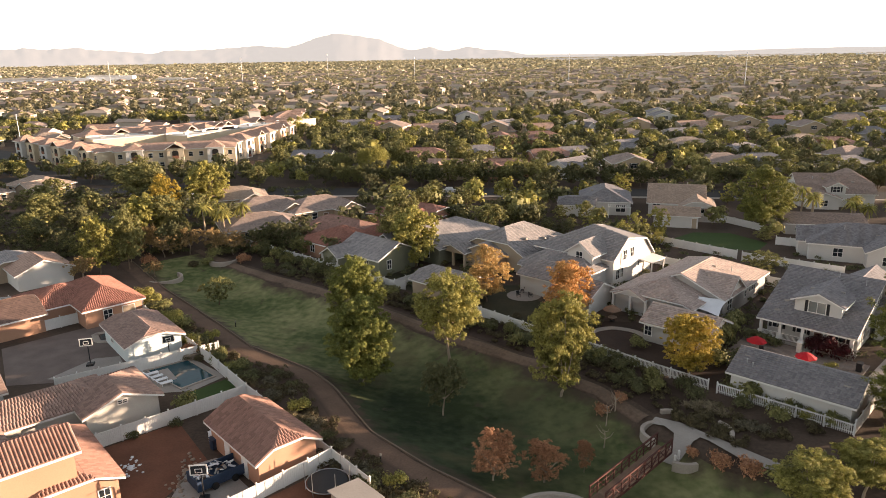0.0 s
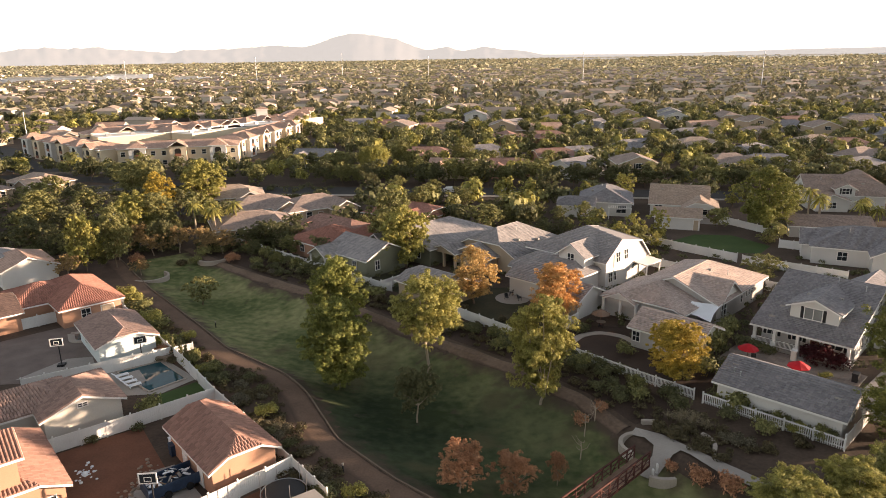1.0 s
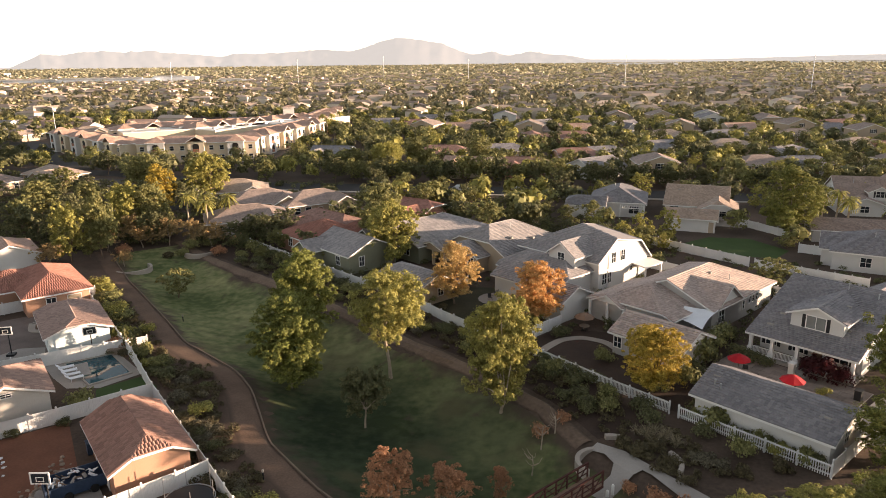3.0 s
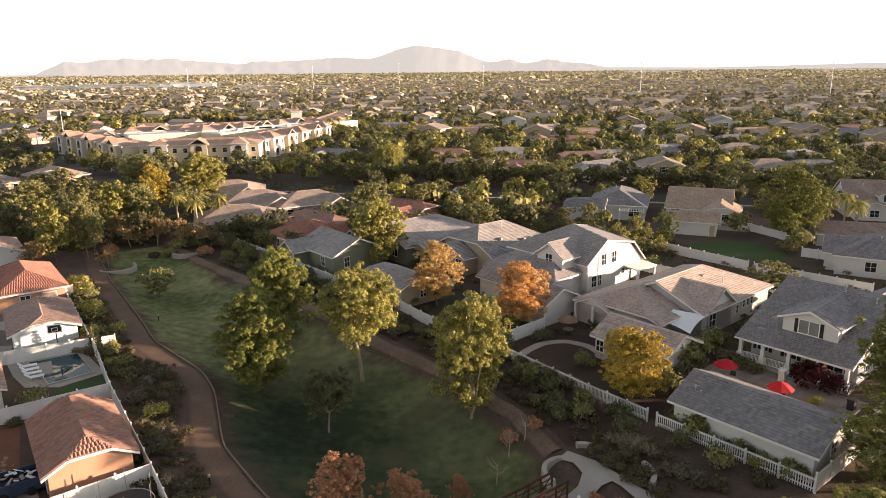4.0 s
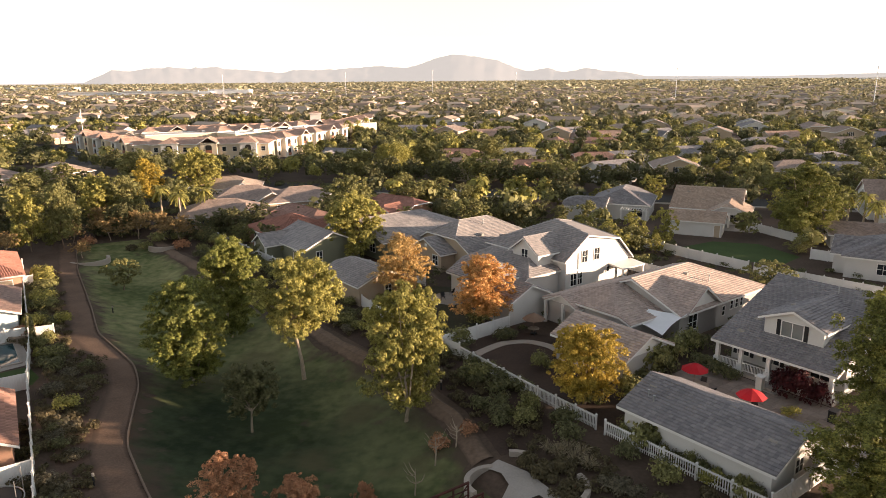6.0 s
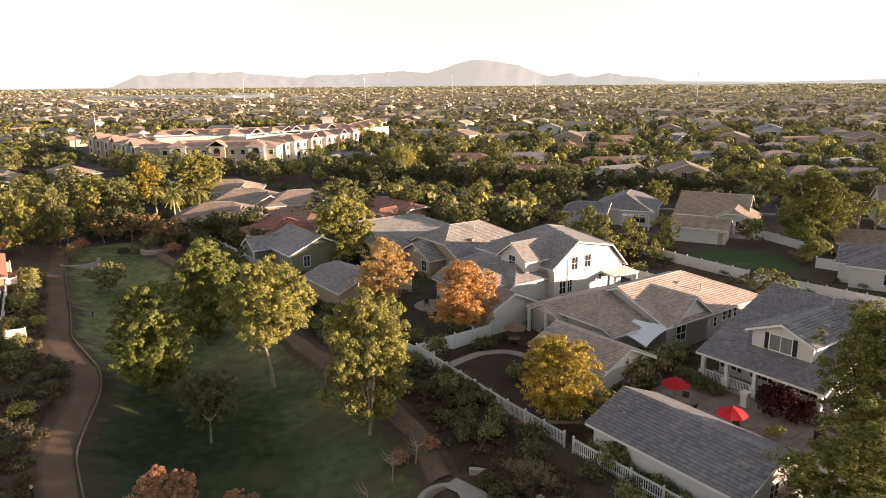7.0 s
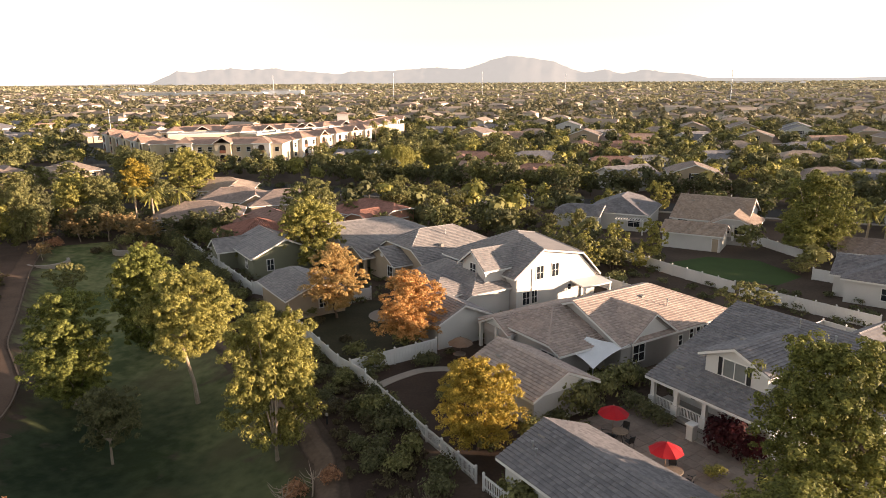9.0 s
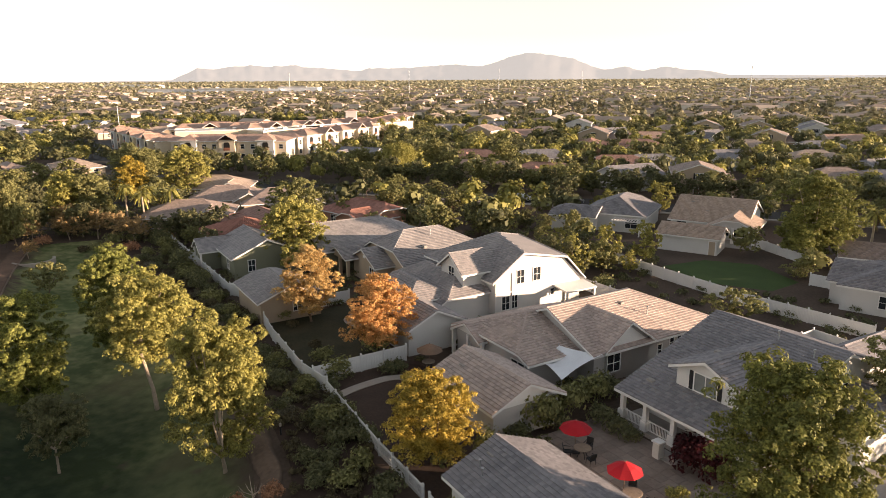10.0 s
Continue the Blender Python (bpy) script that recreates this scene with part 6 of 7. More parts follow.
# --- park furniture: footbridge, seat walls, concrete walk ---
def bridge(a, b, wide=1.5):
    a, b = Vector(a), Vector(b)
    d = b - a
    L = d.length
    br = thing("footbridge", a.x, a.y, 0.0, math.degrees(math.atan2(d.y, d.x)), "weathered steel footbridge with truss railings", "bridge")
    n = 28
    deck = part("deck", Shape().box(0, L, -wide / 2, wide / 2, -0.3, -0.14), STEEL, br)
    for i in range(n):
        part("plank", Shape().box(i * L / n + 0.01, (i + 1) * L / n - 0.01, -wide / 2, wide / 2, -0.14, -0.08), WOOD, deck)
    for s in (-1, 1):
        y = s * wide / 2
        r = part("railing", Shape().box(0, L, y - 0.06, y + 0.06, 1.06, 1.2).box(0, L, y - 0.06, y + 0.06, -0.36, -0.2), STEEL, br)
        part("rail", Shape().box(0, L, y - 0.03, y + 0.03, 0.62, 0.68), STEEL, r)
        part("rail", Shape().box(0, L, y - 0.03, y + 0.03, 0.2, 0.26), STEEL, r)
        k = 9
        for i in range(k + 1):
            x = min(max(i * L / k, 0.05), L - 0.05)
            part("post", Shape().box(x - 0.05, x + 0.05, y - 0.05, y + 0.05, -0.2, 1.06), STEEL, r)
            if i < k:
                p, q = ((i * L / k, y, -0.2), ((i + 1) * L / k, y, 1.06)) if i % 2 else ((i * L / k, y, 1.06), ((i + 1) * L / k, y, -0.2))
                part("brace", Shape().beam(p, q, 0.06, 0.06), STEEL, r)
    return br


bridge((20.0, 57.1), (12.0, 49.0))
draped("walk", [(20.1, 62.2), (20.9, 63.0), (23.0, 61.7), (24.9, 59.5), (26.9, 57.2), (29.2, 54.6), (33.0, 50.5), (32.0, 49.6), (28.2, 53.5), (26.2, 55.6), (24.6, 58.4), (24.0, 59.0), (23.2, 58.6), (22.2, 57.6), (20.9, 56.3), (19.6, 57.5), (20.6, 58.3), (21.5, 59.1), (21.9, 60.2), (21.3, 61.3)],
       CONCRETE, "pale concrete walk branching beside the bridge", "walk", lift=0.14)
draped("plaza", [(8.6 + 4.0 * math.cos(i * 0.3142), 47.4 + 4.0 * math.sin(i * 0.3142)) for i in range(20)], CONCRETE, "round grey concrete plaza at the bridge", "plaza", lift=0.1)


def seat_wall(cx, cy, r, a0, a1, label):
    s, n = Shape(), 22
    for i in range(n + 1):
        w = radians(a0 + (a1 - a0) * i / n)
        for rr, z in ((r, -0.5), (r, 0.42), (r + 0.02, 0.44), (r + 0.38, 0.44), (r + 0.4, 0.42), (r + 0.4, -0.5)):
            s.v.append((cx + rr * math.cos(w), cy + rr * math.sin(w), gz(cx, cy) + z + 0.06))
    for i in range(n):
        for j in range(5):
            k = i * 6 + j
            s.f.append((k, k + 6, k + 7, k + 1))
    s.f += [tuple(range(6)), tuple(range(n * 6 + 5, n * 6 - 1, -1))]
    piece("seat_wall", s, KERB, label, "wall")


seat_wall(8.6, 47.4, 3.9, 20, 160, "curved pale concrete seat wall round the plaza")
seat_wall(20.9, 60.45, 1.75, 98, 232, "curved pale concrete seat wall by the trail")
seat_wall(22.2, 61.6, 2.0, 72, 104, "short curved concrete seat wall by the trail")
seat_wall(24.8, 59.8, 2.2, -38, 40, "short curved concrete seat wall by the walk")
seat_wall(21.8, 57.6, 2.0, 232, 290, "curved pale concrete seat wall by the bridge")
seat_wall(-48.0, 112.5, 2.6, -120, 60, "curved concrete seat wall among shrubs")
seat_wall(-40.6, 122.0, 2.4, -160, -20, "curved concrete seat wall beside the trail")
for x, y in ((20.9, 56.6), (21.4, 57.1)):
    bo = thing("bollard", x, y, gz(x, y) - 0.05, 0, "white concrete bollard by the bridge", "bollard")
    part("body", Shape().lathe(0, 0, [(0.12, -0.1), (0.12, 1.0), (0.09, 1.1), (0.02, 1.12)], 10), TRIM, bo)
for x, y in ((-6.2, 55.4), (-30.0, 92.0), (14.8, 74.0)):
    pl = thing("path_light", x, y, gz(x, y), 0, "short dark bollard light beside the trail", "light")
    part("post", Shape().lathe(0, 0, [(0.07, -0.1), (0.07, 0.75)], 10), BLACK, pl)
    part("cap", Shape().lathe(0, 0, [(0.1, 0.75), (0.1, 0.95), (0.03, 1.0)], 10), KERB, pl)

# --- garden of the bungalow ---
patio = tagged(new("pavement"), "grey-brown flagstone patio behind the garage", "patio", "", "structure")
patio.matrix_basis = pose(*lot(-4.0, 7.6), 0.05, 0, 0, EAST)
part("bed", Shape().box(0, 14, 0, 9.8, -0.3, 0.0), CONCRETE, patio)
flag = Shape().slab([(0, 0, 0.03), (1, 0, 0.03), (1, 1, 0.03), (0, 1, 0.03)], 0.04).mesh("flagstone", PAVER)
rng = random.Random(8)
for j in range(11):
    x = 0.02 - 0.4 * (j % 2)
    while x < 13.9:
        w = rng.uniform(0.7, 1.1)
        x0, x1 = max(x, 0.02), min(x + w, 13.98)
        o = part("flagstone", flag, PAVER, patio)
        o.location, o.scale = (x0, j * 0.89 + 0.02, rng.uniform(0, 0.008)), (x1 - x0 - 0.03, 0.86, 1)
        x += w
draped("driveway", [lot(10.2, 7), lot(18, 7), lot(18, 40), lot(11.8, 40)], CONCRETE, "pale concrete driveway beside the bungalow", "driveway", 0.075)


def garden_umbrella(x, y, rot, canvas, label, r=1.18, top=2.5):
    u = thing("garden_umbrella", x, y, 0.1, rot, label, "umbrella", "garden umbrellas")
    part("pole", Shape().tube([(0, 0, 0), (0, 0, top)], [0.03, 0.03], 8), WOOD, u)
    part("base", Shape().lathe(0, 0, [(0.28, 0), (0.28, 0.08), (0.1, 0.14)], 12), BLACK, u)
    n = 8
    for i in range(n):
        a, b_ = 2 * math.pi * i / n, 2 * math.pi * (i + 1) / n
        P = [(0, 0, top), (r * 0.55 * math.cos(a), r * 0.55 * math.sin(a), top - 0.28), (r * math.cos(a), r * math.sin(a), top - 0.62), (r * math.cos((a + b_) / 2) * 0.93, r * math.sin((a + b_) / 2) * 0.93, top - 0.64),
             (r * math.cos(b_), r * math.sin(b_), top - 0.62), (r * 0.55 * math.cos(b_), r * 0.55 * math.sin(b_), top - 0.28)]
        part("canopy_panel", Shape().slab(P, 0.015), canvas, u)
        part("rib", Shape().beam((0, 0, top - 0.05), (r * math.cos(a), r * math.sin(a), top - 0.66), 0.02, 0.02), METAL, u)
    part("finial", Shape().lathe(0, 0, [(0.03, top), (0.05, top + 0.06), (0.01, top + 0.12)], 8), WOOD, u)


def patio_table(x, y, rot):
    t = thing("patio_table", x, y, 0.1, rot, "round stone-topped patio table under the umbrella", "table")
    part("tabletop", Shape().lathe(0, 0, [(0.58, 0.7), (0.62, 0.71), (0.62, 0.75), (0.58, 0.76)], 18), STONE, t)
    for i in range(4):
        a = i * 1.5708 + 0.4
        part("leg", Shape().tube([(0.15 * math.cos(a), 0.15 * math.sin(a), 0.7), (0.4 * math.cos(a), 0.4 * math.sin(a), 0)], [0.03, 0.03], 6), BLACK, t)


def patio_chair(x, y, rot, mat, label):
    c = thing("patio_chair", x, y, 0.1, rot, label, "chair", "patio chairs")
    part("seat", Shape().slab([(-0.25, -0.25, 0.45), (0.25, -0.25, 0.45), (0.25, 0.25, 0.42), (-0.25, 0.25, 0.42)], 0.05), mat, c)
    part("backrest", Shape().slab([(-0.25, 0.23, 0.45), (0.25, 0.23, 0.45), (0.25, 0.36, 0.92), (-0.25, 0.36, 0.92)], 0.04, (0, -1, 0)), mat, c)
    for sx in (-0.22, 0.22):
        for sy in (-0.22, 0.22):
            part("leg", Shape().tube([(sx, sy, 0.42), (sx * 1.1, sy * 1.1, 0)], [0.02, 0.02], 6), BLACK, c)
        part("armrest", Shape().beam((sx * 1.15, -0.25, 0.66), (sx * 1.15, 0.28, 0.68), 0.05, 0.03), BLACK, c)


for x, y, r in ((36.8, 76.6, 10), (40.3, 71.9, 30)):
    garden_umbrella(x, y, r, RED, "open red canvas umbrella over a patio table")
    patio_table(x + 0.55, y - 0.5, r)
    for k in range(3):
        a = radians(r + 120 * k - 60)
        patio_chair(x + 0.55 + 1.05 * math.cos(a), y - 0.5 + 1.05 * math.sin(a), r + 120 * k - 150, BLACK, "dark metal patio chair at the table")
px = thing("garden_pillar", 42.5, 77.5, 0, EAST, "white stucco pillar at the patio steps", "pillar")
part("shaft", Shape().box(-0.28, 0.28, -0.28, 0.28, 0, 1.25), WHITE, px)
part("cap", Shape().box(-0.36, 0.36, -0.36, 0.36, 1.25, 1.36), TRIM, px)
st = thing("porch_steps", *lot(3.2, 16.4), 0, EAST, "concrete steps up to the porch", "steps")
part("step", Shape().box(-0.9, 0.9, -0.3, 0.1, 0, 0.15), CONCRETE, st)
part("step", Shape().box(-0.9, 0.9, 0.1, 0.8, 0, 0.28), CONCRETE, st)
for x, y, s in ((45.0, 76.3, 1.2), (46.4, 75.2, 0.9), (44.6, 78.0, 0.8)):
    shrub("maroon", x, y, s, s * 1.15)
for x, y, k, s in ((43.6, 72.6, "lime", 0.6), (39.6, 80.6, "dark", 1.1), (40.6, 79.6, "dark", 0.9), (38.4, 82.0, "dark", 1.2), (33.6, 79.6, "green", 1.6), (35.4, 82.2, "green", 1.5), (37.2, 84.6, "green", 1.5), (38.8, 87.0, "dark", 1.4), (32.4, 77.8, "dark", 1.2), (34.8, 80.2, "dark", 1.3)):
    shrub(k, x, y, s, s * (1.3 if k == "green" else 1.0))
bn = thing("wheeled_bin", *lot(9.4, 15.0), 0.05, EAST, "dark wheeled rubbish bin by the drive", "bin")
part("body", Shape().slab([(-0.3, -0.33, 1.0), (0.3, -0.33, 1.0), (0.3, 0.33, 1.0), (-0.3, 0.33, 1.0)], 1.0), BLACK, bn)
part("lid", Shape().slab([(-0.33, -0.38, 1.04), (0.33, -0.38, 1.04), (0.33, 0.38, 1.1), (-0.33, 0.38, 1.1)], 0.06), BLACK, bn)
# shade sail between the house and its garage
sl = thing("shade_sail", 35.2, 85.8, 0, 0, "white canvas shade sail stretched over a patio", "shade sail")
sail = Shape()
corners = [Vector((-2.9, 1.6, 2.5)), Vector((-0.2, -2.0, 2.3)), Vector((2.8, 2.4, 3.1)), Vector((-1.0, 3.0, 3.3))]
m = 8
for i in range(m + 1):
    for j in range(m + 1):
        u, v = i / m, j / m
        p = corners[0].lerp(corners[1], u).lerp(corners[3].lerp(corners[2], u), v)
        p.z -= 0.5 * math.sin(math.pi * u) * math.sin(math.pi * v)
        pull = 0.12 * (math.sin(math.pi * u) * (abs(v - 0.5) * 2) + math.sin(math.pi * v) * (abs(u - 0.5) * 2))
        sail.v.append(tuple(p.lerp((corners[0] + corners[1] + corners[2] + corners[3]) / 4, pull)))
for i in range(m):
    for j in range(m):
        a = i * (m + 1) + j
        sail.f.append((a, a + m + 1, a + m + 2, a + 1))
part("canvas", sail, SAIL, sl, smooth=True)
for c in corners:
    part("post", Shape().tube([(c.x * 1.06, c.y * 1.06, 0), (c.x * 1.06, c.y * 1.06, c.z + 0.1)], [0.05, 0.04], 8), METAL, sl)

# gardens of the tan and white houses
draped("yard_soil", [lot(-21.8, 0.4), lot(-1, 0.2), lot(-1, 14), lot(-14, 14), lot(-21.8, 9)], EARTH, "dark bare soil of a back garden", "soil", 0.03)
ribbon("garden_path", [(16.4, 80.4), (17.4, 82.6), (19.4, 85.3), (22.0, 86.2), (24.6, 84.9), (25.8, 82.4)], 1.0, KERB, "curved pale concrete garden path", "path", lift=0.08, step=0.5)
draped("yard_lawn", [lot(-40, 1), lot(-22.6, 0.4), lot(-22.6, 8.8), lot(-29, 9), lot(-38, 15), lot(-41, 12)], SHADELAWN, "dark shaded back garden lawn", "lawn", 0.03)
draped("terrace", [(11.7 + 2.6 * math.cos(i * 0.3927), 99.4 + 2.6 * math.sin(i * 0.3927)) for i in range(16)], CONCRETE, "round pale terrace with chairs", "terrace", 0.06)
for x, y, r in ((10.8, 98.6, 20), (12.6, 98.4, 110), (11.6, 100.6, 250)):
    patio_chair(x, y, r, BLACK, "dark chair on the round terrace")
garden_umbrella(22.4, 88.4, 0, WOOD, "tan thatched umbrella beside the white garage", 1.25, 2.3)
patio_table(22.4, 88.0, 0)
for x, y in ((19.2, 86.3), (19.9, 86.9)):
    shrub("dark", x, y, 0.95, 1.0)
for x, y, k, s in ((17.2, 79.0, "dark", 1.0), (20.0, 75.9, "dark", 1.1), (22.0, 74.4, "dark", 1.0), (18.6, 77.6, "green", 0.8), (14.6, 84.4, "green", 1.3), (12.0, 87.0, "green", 1.1), (16.2, 90.6, "green", 1.4), (4.6, 95.2, "sage", 0.9), (2.6, 97.0, "green", 0.9), (15.6, 81.8, "dark", 0.8), (9.6, 90.4, "sage", 0.9)):
    shrub(k, x, y, s)
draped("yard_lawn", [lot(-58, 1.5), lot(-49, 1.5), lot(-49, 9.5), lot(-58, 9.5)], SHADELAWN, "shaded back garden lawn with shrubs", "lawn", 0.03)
draped("garden_pool", [lot(-54.5, 3.5), lot(-51.0, 3.2), lot(-50.0, 5.0), lot(-51.2, 7.0), lot(-54.0, 7.2), lot(-55.2, 5.4)], POOLW, "small blue back garden pool", "pool", 0.06)

# garden lawn and fences of the row behind
draped("yard_lawn", [(44, 131), (49, 124), (57, 122), (61, 127), (57, 135), (50, 136)], LAWN, "bright green curved back garden lawn", "lawn", 0.03)
fence_run((36.5, 132.5), (44.0, 124.0), 1.6)
fence_run((44.0, 124.0), (51.0, 117.0), 1.6)
fence_run((51.5, 116.0), (64.0, 106.5), 1.6)
fence_run((62.0, 126.0), (72.0, 120.0), 1.6)
fence_run((58.5, 146.0), (64.0, 136.0), 1.5)
for i in range(26):
    x, y = lot(-62 + i * 3.4 + rng.uniform(-1, 1), 39 + rng.uniform(-1.6, 3.5))
    shrub(rng.choice(("dark", "green", "sage")), x, y, rng.uniform(0.9, 1.5))

# --- western gardens ---
draped("yard_soil", [west(-9.5, 3.0), west(-1, 7.5), west(-0.2, 16.4), west(-9.8, 16.6), west(-13, 10)], REDSOIL, "raked red soil of a back garden", "soil", 0.03)
draped("yard_soil", [west(-8, -7), west(6.8, -7), west(6.9, -0.8), west(-8, -1.4)], REDSOIL, "red soil of a back garden", "soil", 0.03)
draped("driveway", [west(-8.6, -1.0), west(-0.2, -0.6), west(-0.2, 7.6), west(-2.4, 8.0), west(-6.8, 3.2), west(-9.4, 1.0)], CONCRETE, "grey concrete court with a curved edge", "driveway", 0.05)


def hoop(x, y, rot, label, z=0.05):
    h = thing("basketball_hoop", x, y, z, rot, label, "hoop")
    part("base", Shape().slab([(-0.4, -0.5, 0.25), (0.4, -0.5, 0.25), (0.4, 0.4, 0.2), (-0.4, 0.4, 0.2)], 0.25), BLACK, h)
    part("pole", Shape().tube([(0, 0, 0.2), (0, 0, 2.6), (0, -0.5, 3.1)], [0.06, 0.06, 0.05], 8), BLACK, h)
    bb = part("backboard", Shape().box(-0.68, 0.68, -0.62, -0.58, 2.75, 3.6), GLASS, h)
    fr = Shape()
    for a in ((-0.72, -0.62, 2.7, 3.65), (0.62, 0.72, 2.7, 3.65), (-0.62, 0.62, 2.7, 2.79), (-0.62, 0.62, 3.56, 3.65)):
        part("border", Shape().box(a[0], a[1], -0.65, -0.56, a[2], a[3]), TRIM, bb)
    for a in ((-0.3, -0.24, 2.9, 3.3), (0.24, 0.3, 2.9, 3.3), (-0.24, 0.24, 3.24, 3.3), (-0.24, 0.24, 2.9, 2.96)):
        part("target_mark", Shape().box(a[0], a[1], -0.64, -0.63, a[2], a[3]), TRIM, bb)
    ring = Shape().tube([(0.23 * math.cos(i * 0.5236), -0.9 + 0.23 * math.sin(i * 0.5236), 3.0) for i in range(13)], [0.012] * 13, 5)
    part("rim", ring, STEEL, h)


hoop(-20.4, 50.0, 5, "freestanding basketball hoop on the concrete court")
hoop(-43.0, 76.8, 15, "freestanding basketball hoop behind the house")
hoop(-33.6, 77.4, 30, "small basketball hoop at the pool edge")
tr = thing("utility_trailer", -20.0, 52.9, 0.05, WEST, "blue tarpaulin-covered trailer full of debris", "trailer")
part("bed", Shape().box(-2.4, 2.4, -1.1, 1.1, 0.3, 0.5), BLUE, tr)
for a in ((-2.4, 2.4, -1.16, -1.08), (-2.4, 2.4, 1.08, 1.16), (-2.4, -2.32, -1.08, 1.08), (2.32, 2.4, -1.08, 1.08)):
    part("side", Shape().box(a[0], a[1], a[2], a[3], 0.3, 1.25), BLUE, tr)
for sx in (-0.9, 0.9):
    for sy in (-1.2, 1.2):
        part("wheel", Shape().tube([(sx, sy - 0.1, 0.32), (sx, sy + 0.1, 0.32)], [0.32, 0.32], 14), RUBBER, tr)
rs = random.Random(4)
for i in range(34):
    x, y = rs.uniform(-2.1, 1.2), rs.uniform(-0.9, 0.9)
    q = Vector((rs.uniform(-1, 1), rs.uniform(-1, 1), rs.uniform(-0.3, 0.3))).normalized() * rs.uniform(0.2, 0.7)
    part("debris", Shape().beam(Vector((x, y, 0.9 + rs.uniform(0, 0.4))) - q * 0.5, Vector((x, y, 0.95 + rs.uniform(0, 0.4))) + q * 0.5, rs.uniform(0.08, 0.3), 0.06), rs.choice((SAIL, CONCRETE, WOOD)), tr)
for x, y, m_, lab in ((-22.0, 57.9, BLUE, "blue wheeled bin beside the garage"), (-22.4, 58.9, SAIL, "pale air conditioning unit beside the garage")):
    bn = thing("wheeled_bin" if m_ is BLUE else "air_conditioner", x, y, 0.05, WEST, lab, "bin" if m_ is BLUE else "air conditioner")
    part("body", Shape().slab([(-0.36, -0.36, 1.0), (0.36, -0.36, 1.0), (0.36, 0.36, 1.0), (-0.36, 0.36, 1.0)], 1.0), m_, bn)
    part("lid", Shape().slab([(-0.4, -0.4, 1.05), (0.4, -0.4, 1.05), (0.4, 0.4, 1.12), (-0.4, 0.4, 1.12)], 0.06), m_, bn)
rk = Shape()
for i in range(40):
    a, d_ = rs.uniform(0, 6.3), abs(rs.gauss(0, 0.8))
    c = Vector((-28.6 + d_ * math.cos(a), 54.9 + d_ * math.sin(a), 0.03))
    r_ = rs.uniform(0.08, 0.2)
    rk.lathe(c.x, c.y, [(r_, 0.0), (r_ * 0.9, r_ * 0.6), (r_ * 0.4, r_ * 0.9)], 6)
piece("rubble", rk, SAIL, "scatter of pale rubble on red soil", "rubble", "stuff")
rk = Shape()
for i in range(120):
    t_ = rs.random()
    c = Vector(west(-8.5, 0.6)).lerp(Vector(west(-1.8, 9.2)), t_) + Vector((rs.gauss(0, 0.5), rs.gauss(0, 0.5)))
    r_ = rs.uniform(0.06, 0.22)
    rk.lathe(c.x, c.y, [(r_, 0.0), (r_ * 0.9, r_ * 0.6), (r_ * 0.4, r_ * 0.9)], 6)
piece("cobbles", rk, STONE, "reddish cobbles edging the court", "cobbles", "stuff")

# pool
PC = [(-35.3, 74.8), (-31.6, 77.6), (-27.0, 73.2), (-29.7, 70.2)]
deck_poly = [(-37.6, 74.4), (-32.2, 79.2), (-25.6, 73.2), (-28.2, 69.6), (-31.6, 69.2), (-34.6, 71.5)]
draped("pool_deck", deck_poly, CONCRETE, "grey concrete deck round the pool", "deck", 0.04)
mid_ = Vector((-30.9, 73.9))
pool = thing("swimming_pool", mid_.x, mid_.y, 0, 0, "blue-grey swimming pool with pale coping", "pool")
inner = [(Vector(p) - mid_) for p in PC]
part("water", Shape().slab([(p.x, p.y, 0.07) for p in inner], 0.05), POOLW, pool)
outer = [p * 1.09 for p in inner]
for i in range(4):
    a, b_, c, e_ = inner[i], inner[(i + 1) % 4], outer[(i + 1) % 4], outer[i]
    part("coping", Shape().slab([(a.x, a.y, 0.14), (b_.x, b_.y, 0.14), (c.x, c.y, 0.14), (e_.x, e_.y, 0.14)], 0.1), KERB, pool)
draped("baja_shelf", [(-34.6, 74.4), (-33.2, 75.5), (-31.0, 72.6), (-32.4, 71.4)], CONCRETE, "shallow pale sun shelf of the pool", "shelf", 0.085)


def sun_lounger(x, y, rot):
    s = thing("sun_lounger", x, y, 0.08, rot, "white plastic sun lounger beside the pool", "lounger", "pool loungers")
    part("seat", Shape().slab([(-0.3, -0.9, 0.34), (0.3, -0.9, 0.34), (0.3, 0.35, 0.34), (-0.3, 0.35, 0.34)], 0.06), SAIL, s)
    part("backrest", Shape().slab([(-0.3, 0.35, 0.34), (0.3, 0.35, 0.34), (0.3, 0.85, 0.8), (-0.3, 0.85, 0.8)], 0.06), SAIL, s)
    for sx in (-0.26, 0.26):
        for sy in (-0.8, 0.3):
            part("leg", Shape().box(sx - 0.03, sx + 0.03, sy - 0.03, sy + 0.03, 0, 0.3), SAIL, s)


